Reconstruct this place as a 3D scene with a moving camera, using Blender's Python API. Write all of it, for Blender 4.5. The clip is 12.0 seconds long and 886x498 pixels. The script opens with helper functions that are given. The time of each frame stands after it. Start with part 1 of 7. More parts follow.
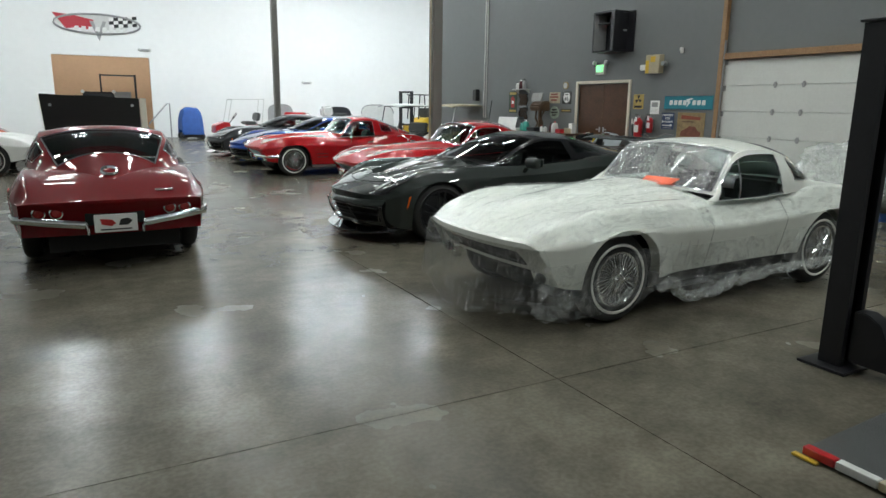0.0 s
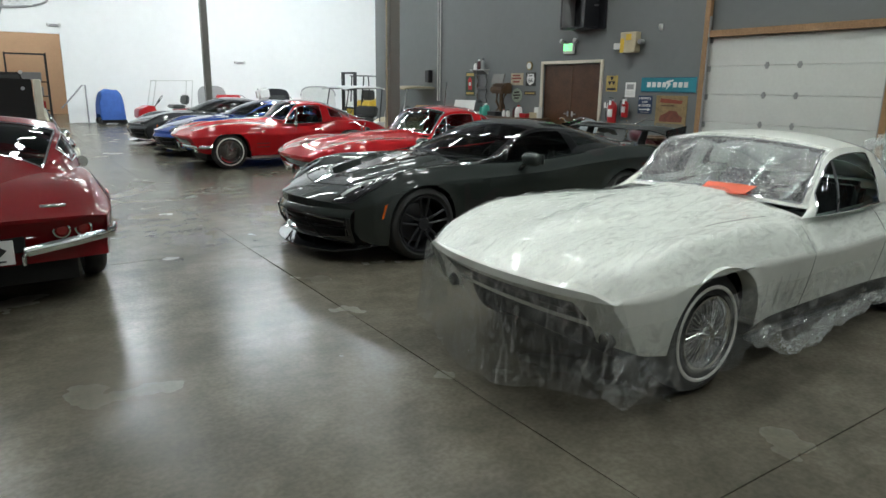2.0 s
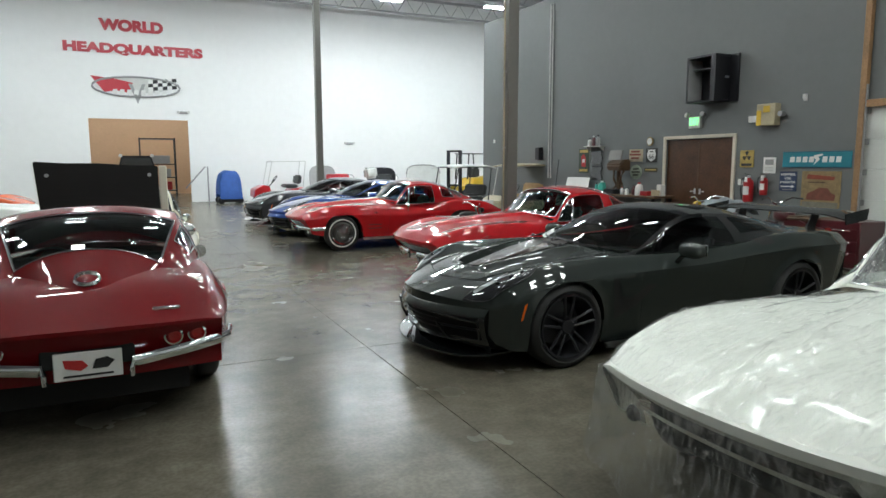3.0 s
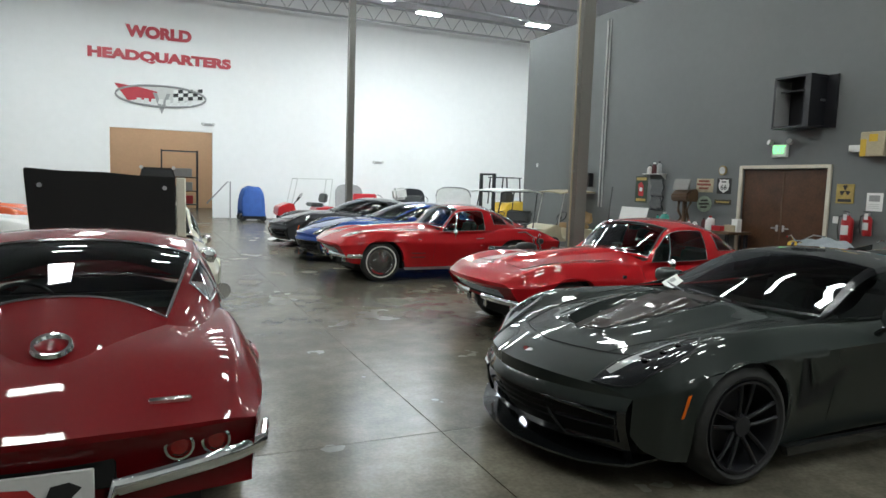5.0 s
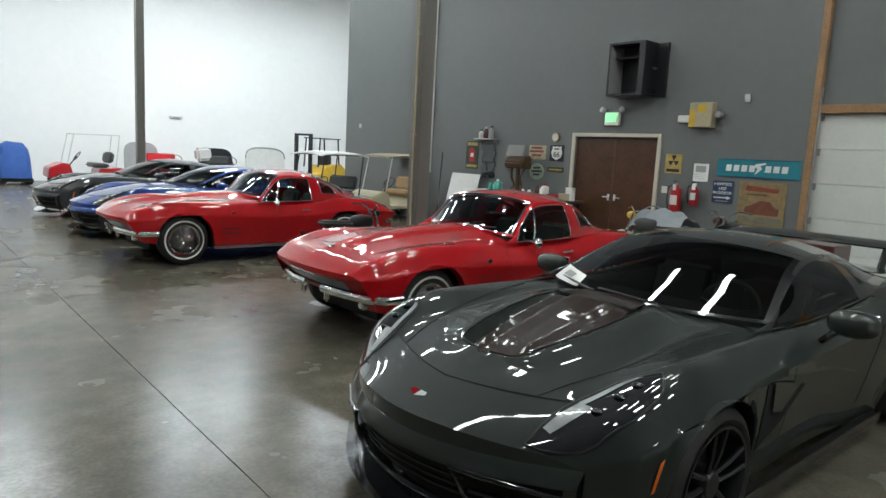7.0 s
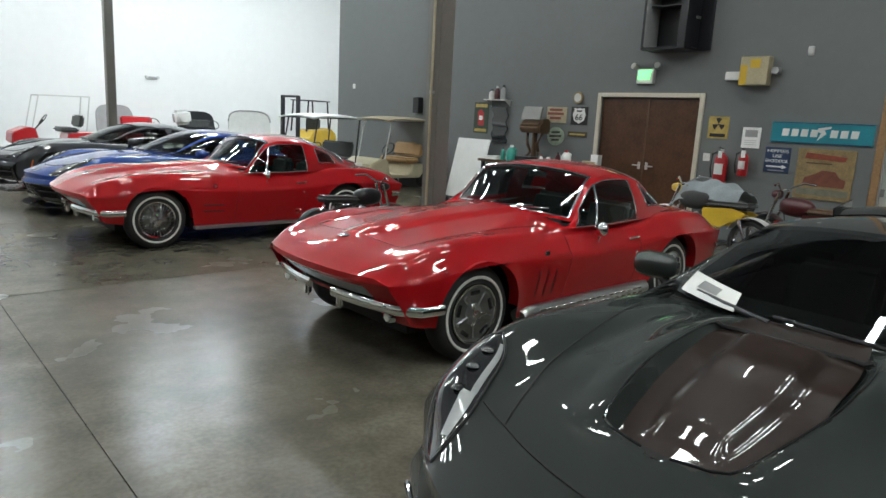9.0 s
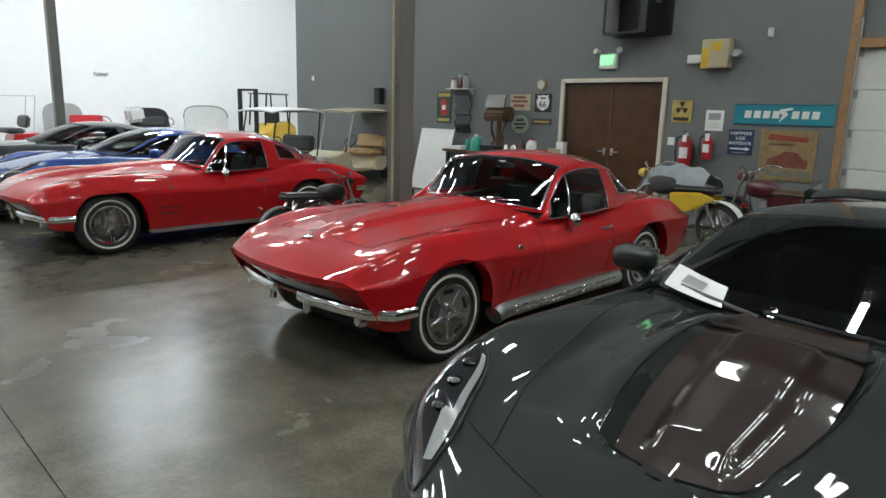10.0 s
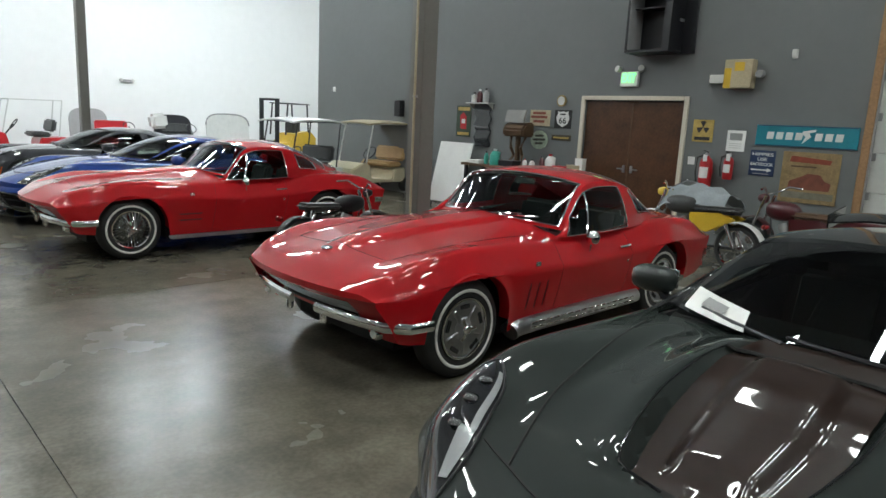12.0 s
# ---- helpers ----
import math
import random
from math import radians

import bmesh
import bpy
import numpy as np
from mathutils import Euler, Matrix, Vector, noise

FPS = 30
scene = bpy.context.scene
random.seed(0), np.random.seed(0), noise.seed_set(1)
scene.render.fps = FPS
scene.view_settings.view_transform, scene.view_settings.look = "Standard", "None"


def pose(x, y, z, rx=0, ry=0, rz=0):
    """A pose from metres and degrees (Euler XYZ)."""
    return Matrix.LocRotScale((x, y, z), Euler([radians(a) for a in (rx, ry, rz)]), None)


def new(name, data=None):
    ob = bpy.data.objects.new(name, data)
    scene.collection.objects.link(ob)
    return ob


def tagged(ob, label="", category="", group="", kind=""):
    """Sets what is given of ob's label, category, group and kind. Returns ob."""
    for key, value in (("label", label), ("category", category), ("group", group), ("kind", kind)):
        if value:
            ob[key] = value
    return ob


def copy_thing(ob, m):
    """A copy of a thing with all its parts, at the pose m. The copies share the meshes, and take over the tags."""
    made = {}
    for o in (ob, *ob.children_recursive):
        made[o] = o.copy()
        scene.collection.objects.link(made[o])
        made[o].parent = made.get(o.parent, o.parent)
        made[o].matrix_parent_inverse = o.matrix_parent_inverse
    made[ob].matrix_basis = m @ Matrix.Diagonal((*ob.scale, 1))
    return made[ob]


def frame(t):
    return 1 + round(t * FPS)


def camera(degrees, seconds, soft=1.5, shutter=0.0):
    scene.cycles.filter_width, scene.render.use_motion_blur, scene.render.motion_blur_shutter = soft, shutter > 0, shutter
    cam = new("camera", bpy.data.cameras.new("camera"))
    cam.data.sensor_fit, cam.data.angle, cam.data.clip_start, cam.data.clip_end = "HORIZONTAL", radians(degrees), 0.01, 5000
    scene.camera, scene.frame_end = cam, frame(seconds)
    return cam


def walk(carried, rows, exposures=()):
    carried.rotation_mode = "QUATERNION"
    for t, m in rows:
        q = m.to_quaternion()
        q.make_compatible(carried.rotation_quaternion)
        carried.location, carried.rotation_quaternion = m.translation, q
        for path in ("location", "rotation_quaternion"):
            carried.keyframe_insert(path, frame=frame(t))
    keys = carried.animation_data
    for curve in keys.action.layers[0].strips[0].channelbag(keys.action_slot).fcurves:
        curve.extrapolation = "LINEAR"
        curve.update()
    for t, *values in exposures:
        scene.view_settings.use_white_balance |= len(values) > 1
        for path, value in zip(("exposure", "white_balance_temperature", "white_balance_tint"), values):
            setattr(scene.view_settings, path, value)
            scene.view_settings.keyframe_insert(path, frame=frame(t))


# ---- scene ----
cam = camera(67.9, 12.0)
METRES, EYE, TILT, LEAN, TURN = 7.3, 1.56, 0.0, 0.0, -28.6
ROWS = [
    (0.0, 0.0, 0.0, 0.0, 0.16, -12.3, -0.72),
    (0.5, -0.0091, 0.0443, 0.0021, -6.6, -11.74, -2.67),
    (1.0, -0.0283, 0.0887, 0.0024, -17.92, -13.23, -1.87),
    (1.5, -0.0342, 0.1498, 0.0014, -13.14, -13.26, 1.1),
    (2.0, -0.0556, 0.2129, 0.0014, -5.18, -13.76, -0.73),
    (2.5, -0.0848, 0.2633, 0.0054, -4.71, -12.74, -0.99),
    (3.0, -0.1015, 0.3233, 0.0101, 3.11, -7.44, 0.11),
    (3.5, -0.1341, 0.3726, 0.0095, 3.55, -7.76, -1.91),
    (5.5, -0.2078, 0.5797, 0.0076, 5.32, -5.01, -2.27),
    (6.0, -0.2168, 0.6292, 0.0091, 4.1, -7.71, -5.23),
    (6.5, -0.2291, 0.6706, 0.0116, -8.33, -7.13, -3.25),
    (8.5, -0.2357, 0.8728, 0.0076, -14.02, -10.66, -3.56),
    (9.0, -0.2512, 0.9138, 0.0056, -12.76, -11.1, -2.99),
    (9.5, -0.2556, 0.9327, 0.0083, -15.43, -11.9, -3.35),
    (10.0, -0.2494, 0.9386, 0.0084, -16.07, -11.89, -1.52),
    (10.5, -0.2499, 0.9378, 0.0084, -15.59, -12.18, -2.2),
    (11.0, -0.2503, 0.9368, 0.0091, -15.56, -11.7, -2.86),
    (11.5, -0.2514, 0.9377, 0.0096, -15.13, -11.31, -2.72),
    (12.0, -0.2516, 0.9399, 0.0099, -14.47, -10.86, -2.8),
]
walk(cam, [(t, pose(0, 0, EYE, TILT, LEAN, TURN) @ pose(METRES * x, METRES * y, METRES * z, 90 + pitch, roll, yaw)) for t, x, y, z, yaw, pitch, roll in ROWS])

# ---- world and light ----
scene.view_settings.exposure = 0.0
world = bpy.data.worlds.new("world")
scene.world = world
world.use_nodes = True
world.node_tree.nodes["Background"].inputs[0].default_value = (0.75, 0.85, 1.0, 1)
world.node_tree.nodes["Background"].inputs[1].default_value = 0.05
LAMP = 52.5

# ---- materials ----
def mat(name, color, rough=0.5, metal=0.0, vary=0.12, scale=6.0, bump=0.0, bscale=60.0, coat=0.0, flake=0.0, rvary=0.0, spec=0.5, trans=0.0):
    """A principled material with variation at two scales."""
    m = bpy.data.materials.new(name)
    m.use_nodes = True
    nt = m.node_tree
    b = nt.nodes["Principled BSDF"]
    b.inputs["Roughness"].default_value = rough
    b.inputs["Metallic"].default_value = metal
    b.inputs["Coat Weight"].default_value = coat
    b.inputs["Coat Roughness"].default_value = 0.03
    b.inputs["Specular IOR Level"].default_value = spec
    b.inputs["Transmission Weight"].default_value = trans
    tc = nt.nodes.new("ShaderNodeTexCoord")
    big = nt.nodes.new("ShaderNodeTexNoise")
    big.inputs["Scale"].default_value = scale
    big.inputs["Detail"].default_value = 6
    fine = nt.nodes.new("ShaderNodeTexNoise")
    fine.inputs["Scale"].default_value = scale * 9
    fine.inputs["Detail"].default_value = 4
    for n in (big, fine):
        nt.links.new(tc.outputs["Object"], n.inputs["Vector"])
    add = nt.nodes.new("ShaderNodeMath")
    add.operation = "ADD"
    nt.links.new(big.outputs[0], add.inputs[0])
    nt.links.new(fine.outputs[0], add.inputs[1])
    ramp = nt.nodes.new("ShaderNodeMapRange")
    ramp.inputs[1].default_value, ramp.inputs[2].default_value = 0.6, 1.4
    ramp.inputs[3].default_value, ramp.inputs[4].default_value = 1 - vary, 1 + vary
    nt.links.new(add.outputs[0], ramp.inputs[0])
    mul = nt.nodes.new("ShaderNodeVectorMath")
    mul.operation = "SCALE"
    mul.inputs[0].default_value = color[:3]
    nt.links.new(ramp.outputs[0], mul.inputs["Scale"])
    nt.links.new(mul.outputs[0], b.inputs["Base Color"])
    if rvary:
        rr = nt.nodes.new("ShaderNodeMapRange")
        rr.inputs[1].default_value, rr.inputs[2].default_value = 0.15, 0.85
        rr.inputs[3].default_value, rr.inputs[4].default_value = max(rough - rvary, 0.02), rough + rvary
        nt.links.new(big.outputs[0], rr.inputs[0])
        nt.links.new(rr.outputs[0], b.inputs["Roughness"])
    if bump:
        bn = nt.nodes.new("ShaderNodeTexNoise")
        bn.inputs["Scale"].default_value = bscale
        bn.inputs["Detail"].default_value = 5
        nt.links.new(tc.outputs["Object"], bn.inputs["Vector"])
        bp = nt.nodes.new("ShaderNodeBump")
        bp.inputs["Strength"].default_value = bump
        bp.inputs["Distance"].default_value = 0.01
        nt.links.new(bn.outputs[0], bp.inputs["Height"])
        nt.links.new(bp.outputs[0], b.inputs["Normal"])
    return m


def glow(name, color, strength):
    m = bpy.data.materials.new(name)
    m.use_nodes = True
    b = m.node_tree.nodes["Principled BSDF"]
    b.inputs["Base Color"].default_value = (*color, 1)
    b.inputs["Emission Color"].default_value = (*color, 1)
    b.inputs["Emission Strength"].default_value = strength
    return m


def glass(name, tint, rough=0.02, density=0.5):
    """Thin tinted glass: part see-through, part glossy."""
    m = bpy.data.materials.new(name)
    m.use_nodes = True
    nt = m.node_tree
    out = nt.nodes["Material Output"]
    nt.nodes.remove(nt.nodes["Principled BSDF"])
    tr = nt.nodes.new("ShaderNodeBsdfTransparent")
    tr.inputs[0].default_value = (*[c * (1 - density) for c in tint], 1)
    gl = nt.nodes.new("ShaderNodeBsdfGlossy")
    gl.inputs["Roughness"].default_value = rough
    gl.inputs["Color"].default_value = (0.95, 0.97, 1, 1)
    fr = nt.nodes.new("ShaderNodeFresnel")
    fr.inputs["IOR"].default_value = 1.5
    mix = nt.nodes.new("ShaderNodeMixShader")
    nt.links.new(fr.outputs[0], mix.inputs[0])
    nt.links.new(tr.outputs[0], mix.inputs[1])
    nt.links.new(gl.outputs[0], mix.inputs[2])
    nt.links.new(mix.outputs[0], out.inputs["Surface"])
    return m


def concrete():
    """Polished concrete: cloudy tone, darker stains, uneven polish."""
    m = bpy.data.materials.new("polished_concrete")
    m.use_nodes = True
    nt = m.node_tree
    b = nt.nodes["Principled BSDF"]
    b.inputs["Specular IOR Level"].default_value = 0.16
    tc = nt.nodes.new("ShaderNodeTexCoord")

    def cloud(scale, detail, lo, hi, a, z):
        n = nt.nodes.new("ShaderNodeTexNoise")
        n.inputs["Scale"].default_value, n.inputs["Detail"].default_value = scale, detail
        nt.links.new(tc.outputs["Object"], n.inputs["Vector"])
        r = nt.nodes.new("ShaderNodeMapRange")
        r.interpolation_type = "SMOOTHSTEP"
        for i, v in enumerate((lo, hi, a, z)):
            r.inputs[i + 1].default_value = v
        nt.links.new(n.outputs[0], r.inputs[0])
        return r.outputs[0]

    tone = cloud(0.45, 4, 0.25, 0.75, 0.82, 1.16)
    stain = cloud(1.7, 5, 0.22, 0.80, 0.66, 1.22)
    scuff = cloud(7.0, 5, 0.25, 0.75, 0.84, 1.12)
    speck = cloud(38, 4, 0.3, 0.7, 0.88, 1.12)
    k = tone
    for o in (stain, scuff, speck):
        mul = nt.nodes.new("ShaderNodeMath")
        mul.operation = "MULTIPLY"
        nt.links.new(k, mul.inputs[0])
        nt.links.new(o, mul.inputs[1])
        k = mul.outputs[0]
    sc = nt.nodes.new("ShaderNodeVectorMath")
    sc.operation = "SCALE"
    sc.inputs[0].default_value = (0.136, 0.123, 0.095)
    nt.links.new(k, sc.inputs["Scale"])
    nt.links.new(sc.outputs[0], b.inputs["Base Color"])
    nt.links.new(cloud(1.1, 4, 0.2, 0.8, 0.225, 0.285), b.inputs["Roughness"])
    return m


M_CONC = concrete()
M_JOINT = mat("joint_dirt", (0.05, 0.047, 0.04), 0.7)
M_GREY = mat("grey_wall_paint", (0.142, 0.152, 0.152), 0.55, vary=0.05, scale=0.8, bump=0.05, bscale=40)
M_WHITE = mat("white_wall_paint", (0.78, 0.78, 0.77), 0.6, vary=0.03, scale=0.4, bump=0.04, bscale=30)
M_CEIL = mat("ceiling_deck", (0.38, 0.37, 0.40), 0.6, vary=0.05)
M_TAN = mat("tan_wall_paint", (0.62, 0.38, 0.22), 0.6, vary=0.05, scale=1)
M_STEEL = mat("grey_column_paint", (0.17, 0.165, 0.15), 0.4, vary=0.08, scale=3)
M_TRUSS = mat("truss_paint", (0.3, 0.3, 0.3), 0.5)
M_WOOD = mat("brown_door_veneer", (0.07, 0.03, 0.013), 0.32, vary=0.45, scale=3)
M_PINE = mat("pine_trim", (0.3, 0.17, 0.08), 0.5, vary=0.3, scale=4)
M_TRIM = mat("beige_trim_paint", (0.6, 0.55, 0.45), 0.45, vary=0.06)
M_GDOOR = mat("white_door_panel", (0.62, 0.63, 0.60), 0.45, vary=0.05, scale=2)
M_BLACK = mat("black_powder_coat", (0.012, 0.012, 0.015), 0.35, vary=0.2)
M_RUBBER = mat("tyre_rubber", (0.02, 0.02, 0.02), 0.65, vary=0.2, bump=0.15)
M_UNDER = mat("underbody_black", (0.008, 0.008, 0.008), 0.8)
M_CHROME = mat("chrome", (0.85, 0.86, 0.88), 0.07, 1.0, vary=0.03)
M_ALU = mat("dull_aluminium", (0.55, 0.56, 0.58), 0.3, 1.0, vary=0.12)
M_WW = mat("whitewall_rubber", (0.75, 0.74, 0.7), 0.6, vary=0.05)
M_RED = mat("bright_red_car_paint", (0.44, 0.004, 0.009), 0.55, 0.0, vary=0.05, scale=1.5, coat=1.0, spec=0.15)
M_MAROON = mat("maroon_car_paint", (0.15, 0.0022, 0.005), 0.45, 0.0, vary=0.05, scale=1.5, coat=0.62, spec=0.08)
M_GUN = mat("dark_green_grey_car_paint", (0.017, 0.023, 0.021), 0.55, 0.0, vary=0.05, scale=1.5, coat=1.0, spec=0.15)
M_BLUE = mat("blue_car_paint", (0.008, 0.045, 0.24), 0.55, 0.0, vary=0.05, scale=1.5, coat=1.0, spec=0.15)
M_CHAR = mat("charcoal_car_paint", (0.035, 0.037, 0.043), 0.55, 0.0, vary=0.05, scale=1.5, coat=1.0, spec=0.15)
M_CREAM = mat("cream_car_paint", (0.72, 0.7, 0.58), 0.55, 0.0, vary=0.05, scale=1.5, coat=1.0, spec=0.15)
M_PRIMER = mat("white_car_primer", (0.78, 0.8, 0.75), 0.35, coat=0.5, vary=0.05, scale=2)
M_ORANGE = mat("orange_car_paint", (0.6, 0.09, 0.02), 0.55, 0.0, vary=0.05, scale=1.5, coat=1.0, spec=0.15)
M_CARBON = mat("brown_carbon_fibre", (0.020, 0.010, 0.007), 0.3, vary=0.25, scale=30, coat=1.0, spec=0.2)
M_GLASS = glass("car_glass", (0.80, 0.92, 0.88), density=0.38)
M_DGLASS = glass("tinted_car_glass", (0.55, 0.62, 0.58), density=0.4)
M_INTER = mat("black_vinyl", (0.035, 0.036, 0.036), 0.5, vary=0.2)
M_LENS = mat("red_lamp_lens", (0.25, 0.008, 0.008), 0.12, coat=1.0)
M_AMBER = mat("amber_lens", (0.8, 0.14, 0.01), 0.2, coat=0.6)
M_PAPER = mat("white_paper", (0.8, 0.8, 0.78), 0.6, vary=0.04)
M_CARD = mat("coral_paper", (0.9, 0.16, 0.08), 0.6, vary=0.03)
M_LAMP_BOOST = glow("boosted_lamp_diffuser", (0.86, 0.96, 1.0), LAMP * 7.2)
M_LAMP = glow("lamp_diffuser", (0.93, 1.0, 0.97), LAMP)
M_BLACKGLOSS = mat("gloss_black", (0.008, 0.009, 0.010), 0.15, vary=0.1, coat=1.0)
M_HEADGLASS = mat("dark_lamp_glass", (0.02, 0.022, 0.025), 0.06, vary=0.1, coat=1.0)
M_LIGHTSTRIP = mat("white_light_strip", (0.3, 0.31, 0.32), 0.2, vary=0.05, coat=0.5)
M_TEAL = mat("teal_enamel", (0.01, 0.2, 0.26), 0.3, vary=0.1, coat=0.4)
M_NAVY = mat("navy_enamel", (0.02, 0.04, 0.10), 0.35, vary=0.1)
M_SIGNWHITE = mat("sign_white", (0.72, 0.72, 0.7), 0.4, vary=0.06)
M_YELLOW = mat("yellow_paint", (0.62, 0.40, 0.03), 0.35, vary=0.1, coat=0.4)
M_SIGNYEL = mat("faded_yellow_tin", (0.42, 0.3, 0.08), 0.45, vary=0.35, scale=9)
M_POSTER = mat("aged_tan_tin", (0.25, 0.175, 0.08), 0.5, vary=0.45, scale=9)
M_REDP = mat("red_enamel", (0.45, 0.015, 0.02), 0.3, vary=0.1, coat=0.5)
M_WORDRED = mat("red_wall_letter", (0.42, 0.02, 0.035), 0.4, vary=0.08)
M_GREYP = mat("mid_grey_plastic", (0.3, 0.3, 0.3), 0.45, vary=0.1)
M_LGREY = mat("light_grey_plastic_and_louvre_shade", (0.55, 0.55, 0.53), 0.45, vary=0.1)
M_BEIGE = mat("beige_plastic", (0.42, 0.36, 0.24), 0.5, vary=0.15)
M_TANV = mat("tan_vinyl", (0.42, 0.27, 0.12), 0.5, vary=0.2)
M_BLUEC = mat("blue_cover_cloth", (0.02, 0.08, 0.3), 0.7, vary=0.2, scale=5, bump=0.4, bscale=7)
M_GREYC = mat("grey_cloth", (0.28, 0.31, 0.33), 0.85, vary=0.15, scale=5, bump=0.4, bscale=9)
M_OLIVE = mat("olive_canvas", (0.06, 0.062, 0.05), 0.85, vary=0.3, scale=5, bump=0.5, bscale=9)
M_ORANGEP = mat("orange_enamel", (0.75, 0.12, 0.015), 0.35, vary=0.08, coat=0.5)
M_CARDB = mat("scorched_plywood", (0.26, 0.13, 0.04), 0.6, vary=0.45, scale=4)
M_RAMP = mat("dark_runway_grit", (0.035, 0.038, 0.038), 0.6, vary=0.25, scale=8, bump=0.3, bscale=200)
M_TEALBOT = mat("green_bottle", (0.05, 0.35, 0.28), 0.3, vary=0.1)
M_DKMAROON = mat("dark_maroon_paint_and_louvre_shade", (0.065, 0.006, 0.010), 0.3, coat=0.6)
M_GREENLIT = glow("exit_green", (0.15, 1.0, 0.25), 3.0)
M_BROWNP = mat("brown_leather", (0.09, 0.05, 0.025), 0.5, vary=0.3)


def film_material():
    """Clear wrinkled plastic film: mostly see-through, milky and shiny along its folds."""
    m = bpy.data.materials.new("clear_plastic_film")
    m.use_nodes = True
    nt = m.node_tree
    out = nt.nodes["Material Output"]
    nt.nodes.remove(nt.nodes["Principled BSDF"])
    tc = nt.nodes.new("ShaderNodeTexCoord")
    mp = nt.nodes.new("ShaderNodeMapping")
    mp.inputs["Scale"].default_value = (0.8, 3.4, 1.2)
    mp.inputs["Rotation"].default_value = (0.2, 0.3, 0.6)
    nz = nt.nodes.new("ShaderNodeTexNoise")
    nz.inputs["Scale"].default_value = 8.0
    nz.inputs["Detail"].default_value = 8
    nz.inputs["Distortion"].default_value = 1.4
    nt.links.new(tc.outputs["Object"], mp.inputs[0])
    nt.links.new(mp.outputs[0], nz.inputs["Vector"])
    bp = nt.nodes.new("ShaderNodeBump")
    bp.inputs["Strength"].default_value = 0.9
    bp.inputs["Distance"].default_value = 0.03
    nt.links.new(nz.outputs[0], bp.inputs["Height"])
    tr = nt.nodes.new("ShaderNodeBsdfTransparent")
    tr.inputs[0].default_value = (0.96, 0.97, 0.965, 1)
    gl = nt.nodes.new("ShaderNodeBsdfGlossy")
    gl.inputs["Roughness"].default_value = 0.12
    df = nt.nodes.new("ShaderNodeBsdfDiffuse")
    df.inputs[0].default_value = (0.88, 0.9, 0.89, 1)
    for n in (gl, df):
        nt.links.new(bp.outputs[0], n.inputs["Normal"])
    m1 = nt.nodes.new("ShaderNodeMixShader")
    m1.inputs[0].default_value = 0.45
    nt.links.new(gl.outputs[0], m1.inputs[1])
    nt.links.new(df.outputs[0], m1.inputs[2])
    rg = nt.nodes.new("ShaderNodeMapRange")
    rg.inputs[1].default_value, rg.inputs[2].default_value = 0.45, 0.72
    rg.inputs[3].default_value, rg.inputs[4].default_value = 0.10, 0.42
    nt.links.new(nz.outputs[0], rg.inputs[0])
    m2 = nt.nodes.new("ShaderNodeMixShader")
    nt.links.new(rg.outputs[0], m2.inputs[0])
    nt.links.new(tr.outputs[0], m2.inputs[1])
    nt.links.new(m1.outputs[0], m2.inputs[2])
    nt.links.new(m2.outputs[0], out.inputs["Surface"])
    return m


M_FILM = film_material()

# ---- geometry helpers ----
def smooth_curve(*keys):
    """A smooth curve through (x, value) pairs that never overshoots."""
    xs = np.array([k[0] for k in keys], float)
    ys = np.array([k[1] for k in keys], float)
    h = np.diff(xs)
    d = np.diff(ys) / h
    m = np.zeros(len(xs))
    m[0], m[-1] = d[0], d[-1]
    for i in range(1, len(xs) - 1):
        if d[i - 1] * d[i] > 0:
            m[i] = 3 * (h[i - 1] + h[i]) / ((2 * h[i] + h[i - 1]) / d[i - 1] + (h[i] + 2 * h[i - 1]) / d[i])

    def f(x):
        x = min(max(x, xs[0]), xs[-1])
        i = min(int(np.searchsorted(xs, x, "right")) - 1, len(h) - 1)
        i = max(i, 0)
        t = (x - xs[i]) / h[i]
        return float(ys[i] * (1 + 2 * t) * (1 - t) ** 2 + m[i] * h[i] * t * (1 - t) ** 2 + ys[i + 1] * t * t * (3 - 2 * t) + m[i + 1] * h[i] * t * t * (t - 1))

    return f


def link(name, bm, material, parent=None, smooth=False, angle=40):
    """Links a bmesh as one mesh object, under a parent or at top level."""
    me = bpy.data.meshes.new(name)
    bm.to_mesh(me)
    bm.free()
    for m in material if isinstance(material, (list, tuple)) else (material,):
        me.materials.append(m)
    if smooth:
        for p in me.polygons:
            p.use_smooth = True
        me.set_sharp_from_angle(angle=radians(angle))
    ob = new(name, me)
    if parent:
        ob.parent = parent
    return ob


def part(name, bm, material, parent, label="", smooth=True, angle=40):
    ob = link(name, bm, material, parent, smooth, angle)
    return tagged(ob, label) if label else ob


def thing(name, m, label, category, group="", kind=""):
    ob = new(name)
    ob.matrix_basis = m
    return tagged(ob, label, category, group, kind)


def box(size, at=(0, 0, 0), bevel=0.0, rot=None, bm=None, seg=1):
    """A box of that size with its centre at at."""
    bm = bm or bmesh.new()
    v = bmesh.ops.create_cube(bm, size=1.0)["verts"]
    bmesh.ops.scale(bm, vec=size, verts=v)
    if bevel:
        e = {e for x in v for e in x.link_edges}
        r = bmesh.ops.bevel(bm, geom=list(e), offset=bevel, segments=seg, affect="EDGES")
        v = list({x for f in r["faces"] for x in f.verts} | {x for x in v if x.is_valid})
    if rot is not None:
        bmesh.ops.rotate(bm, verts=v, cent=(0, 0, 0), matrix=Euler([radians(a) for a in rot]).to_matrix())
    bmesh.ops.translate(bm, vec=at, verts=v)
    return bm


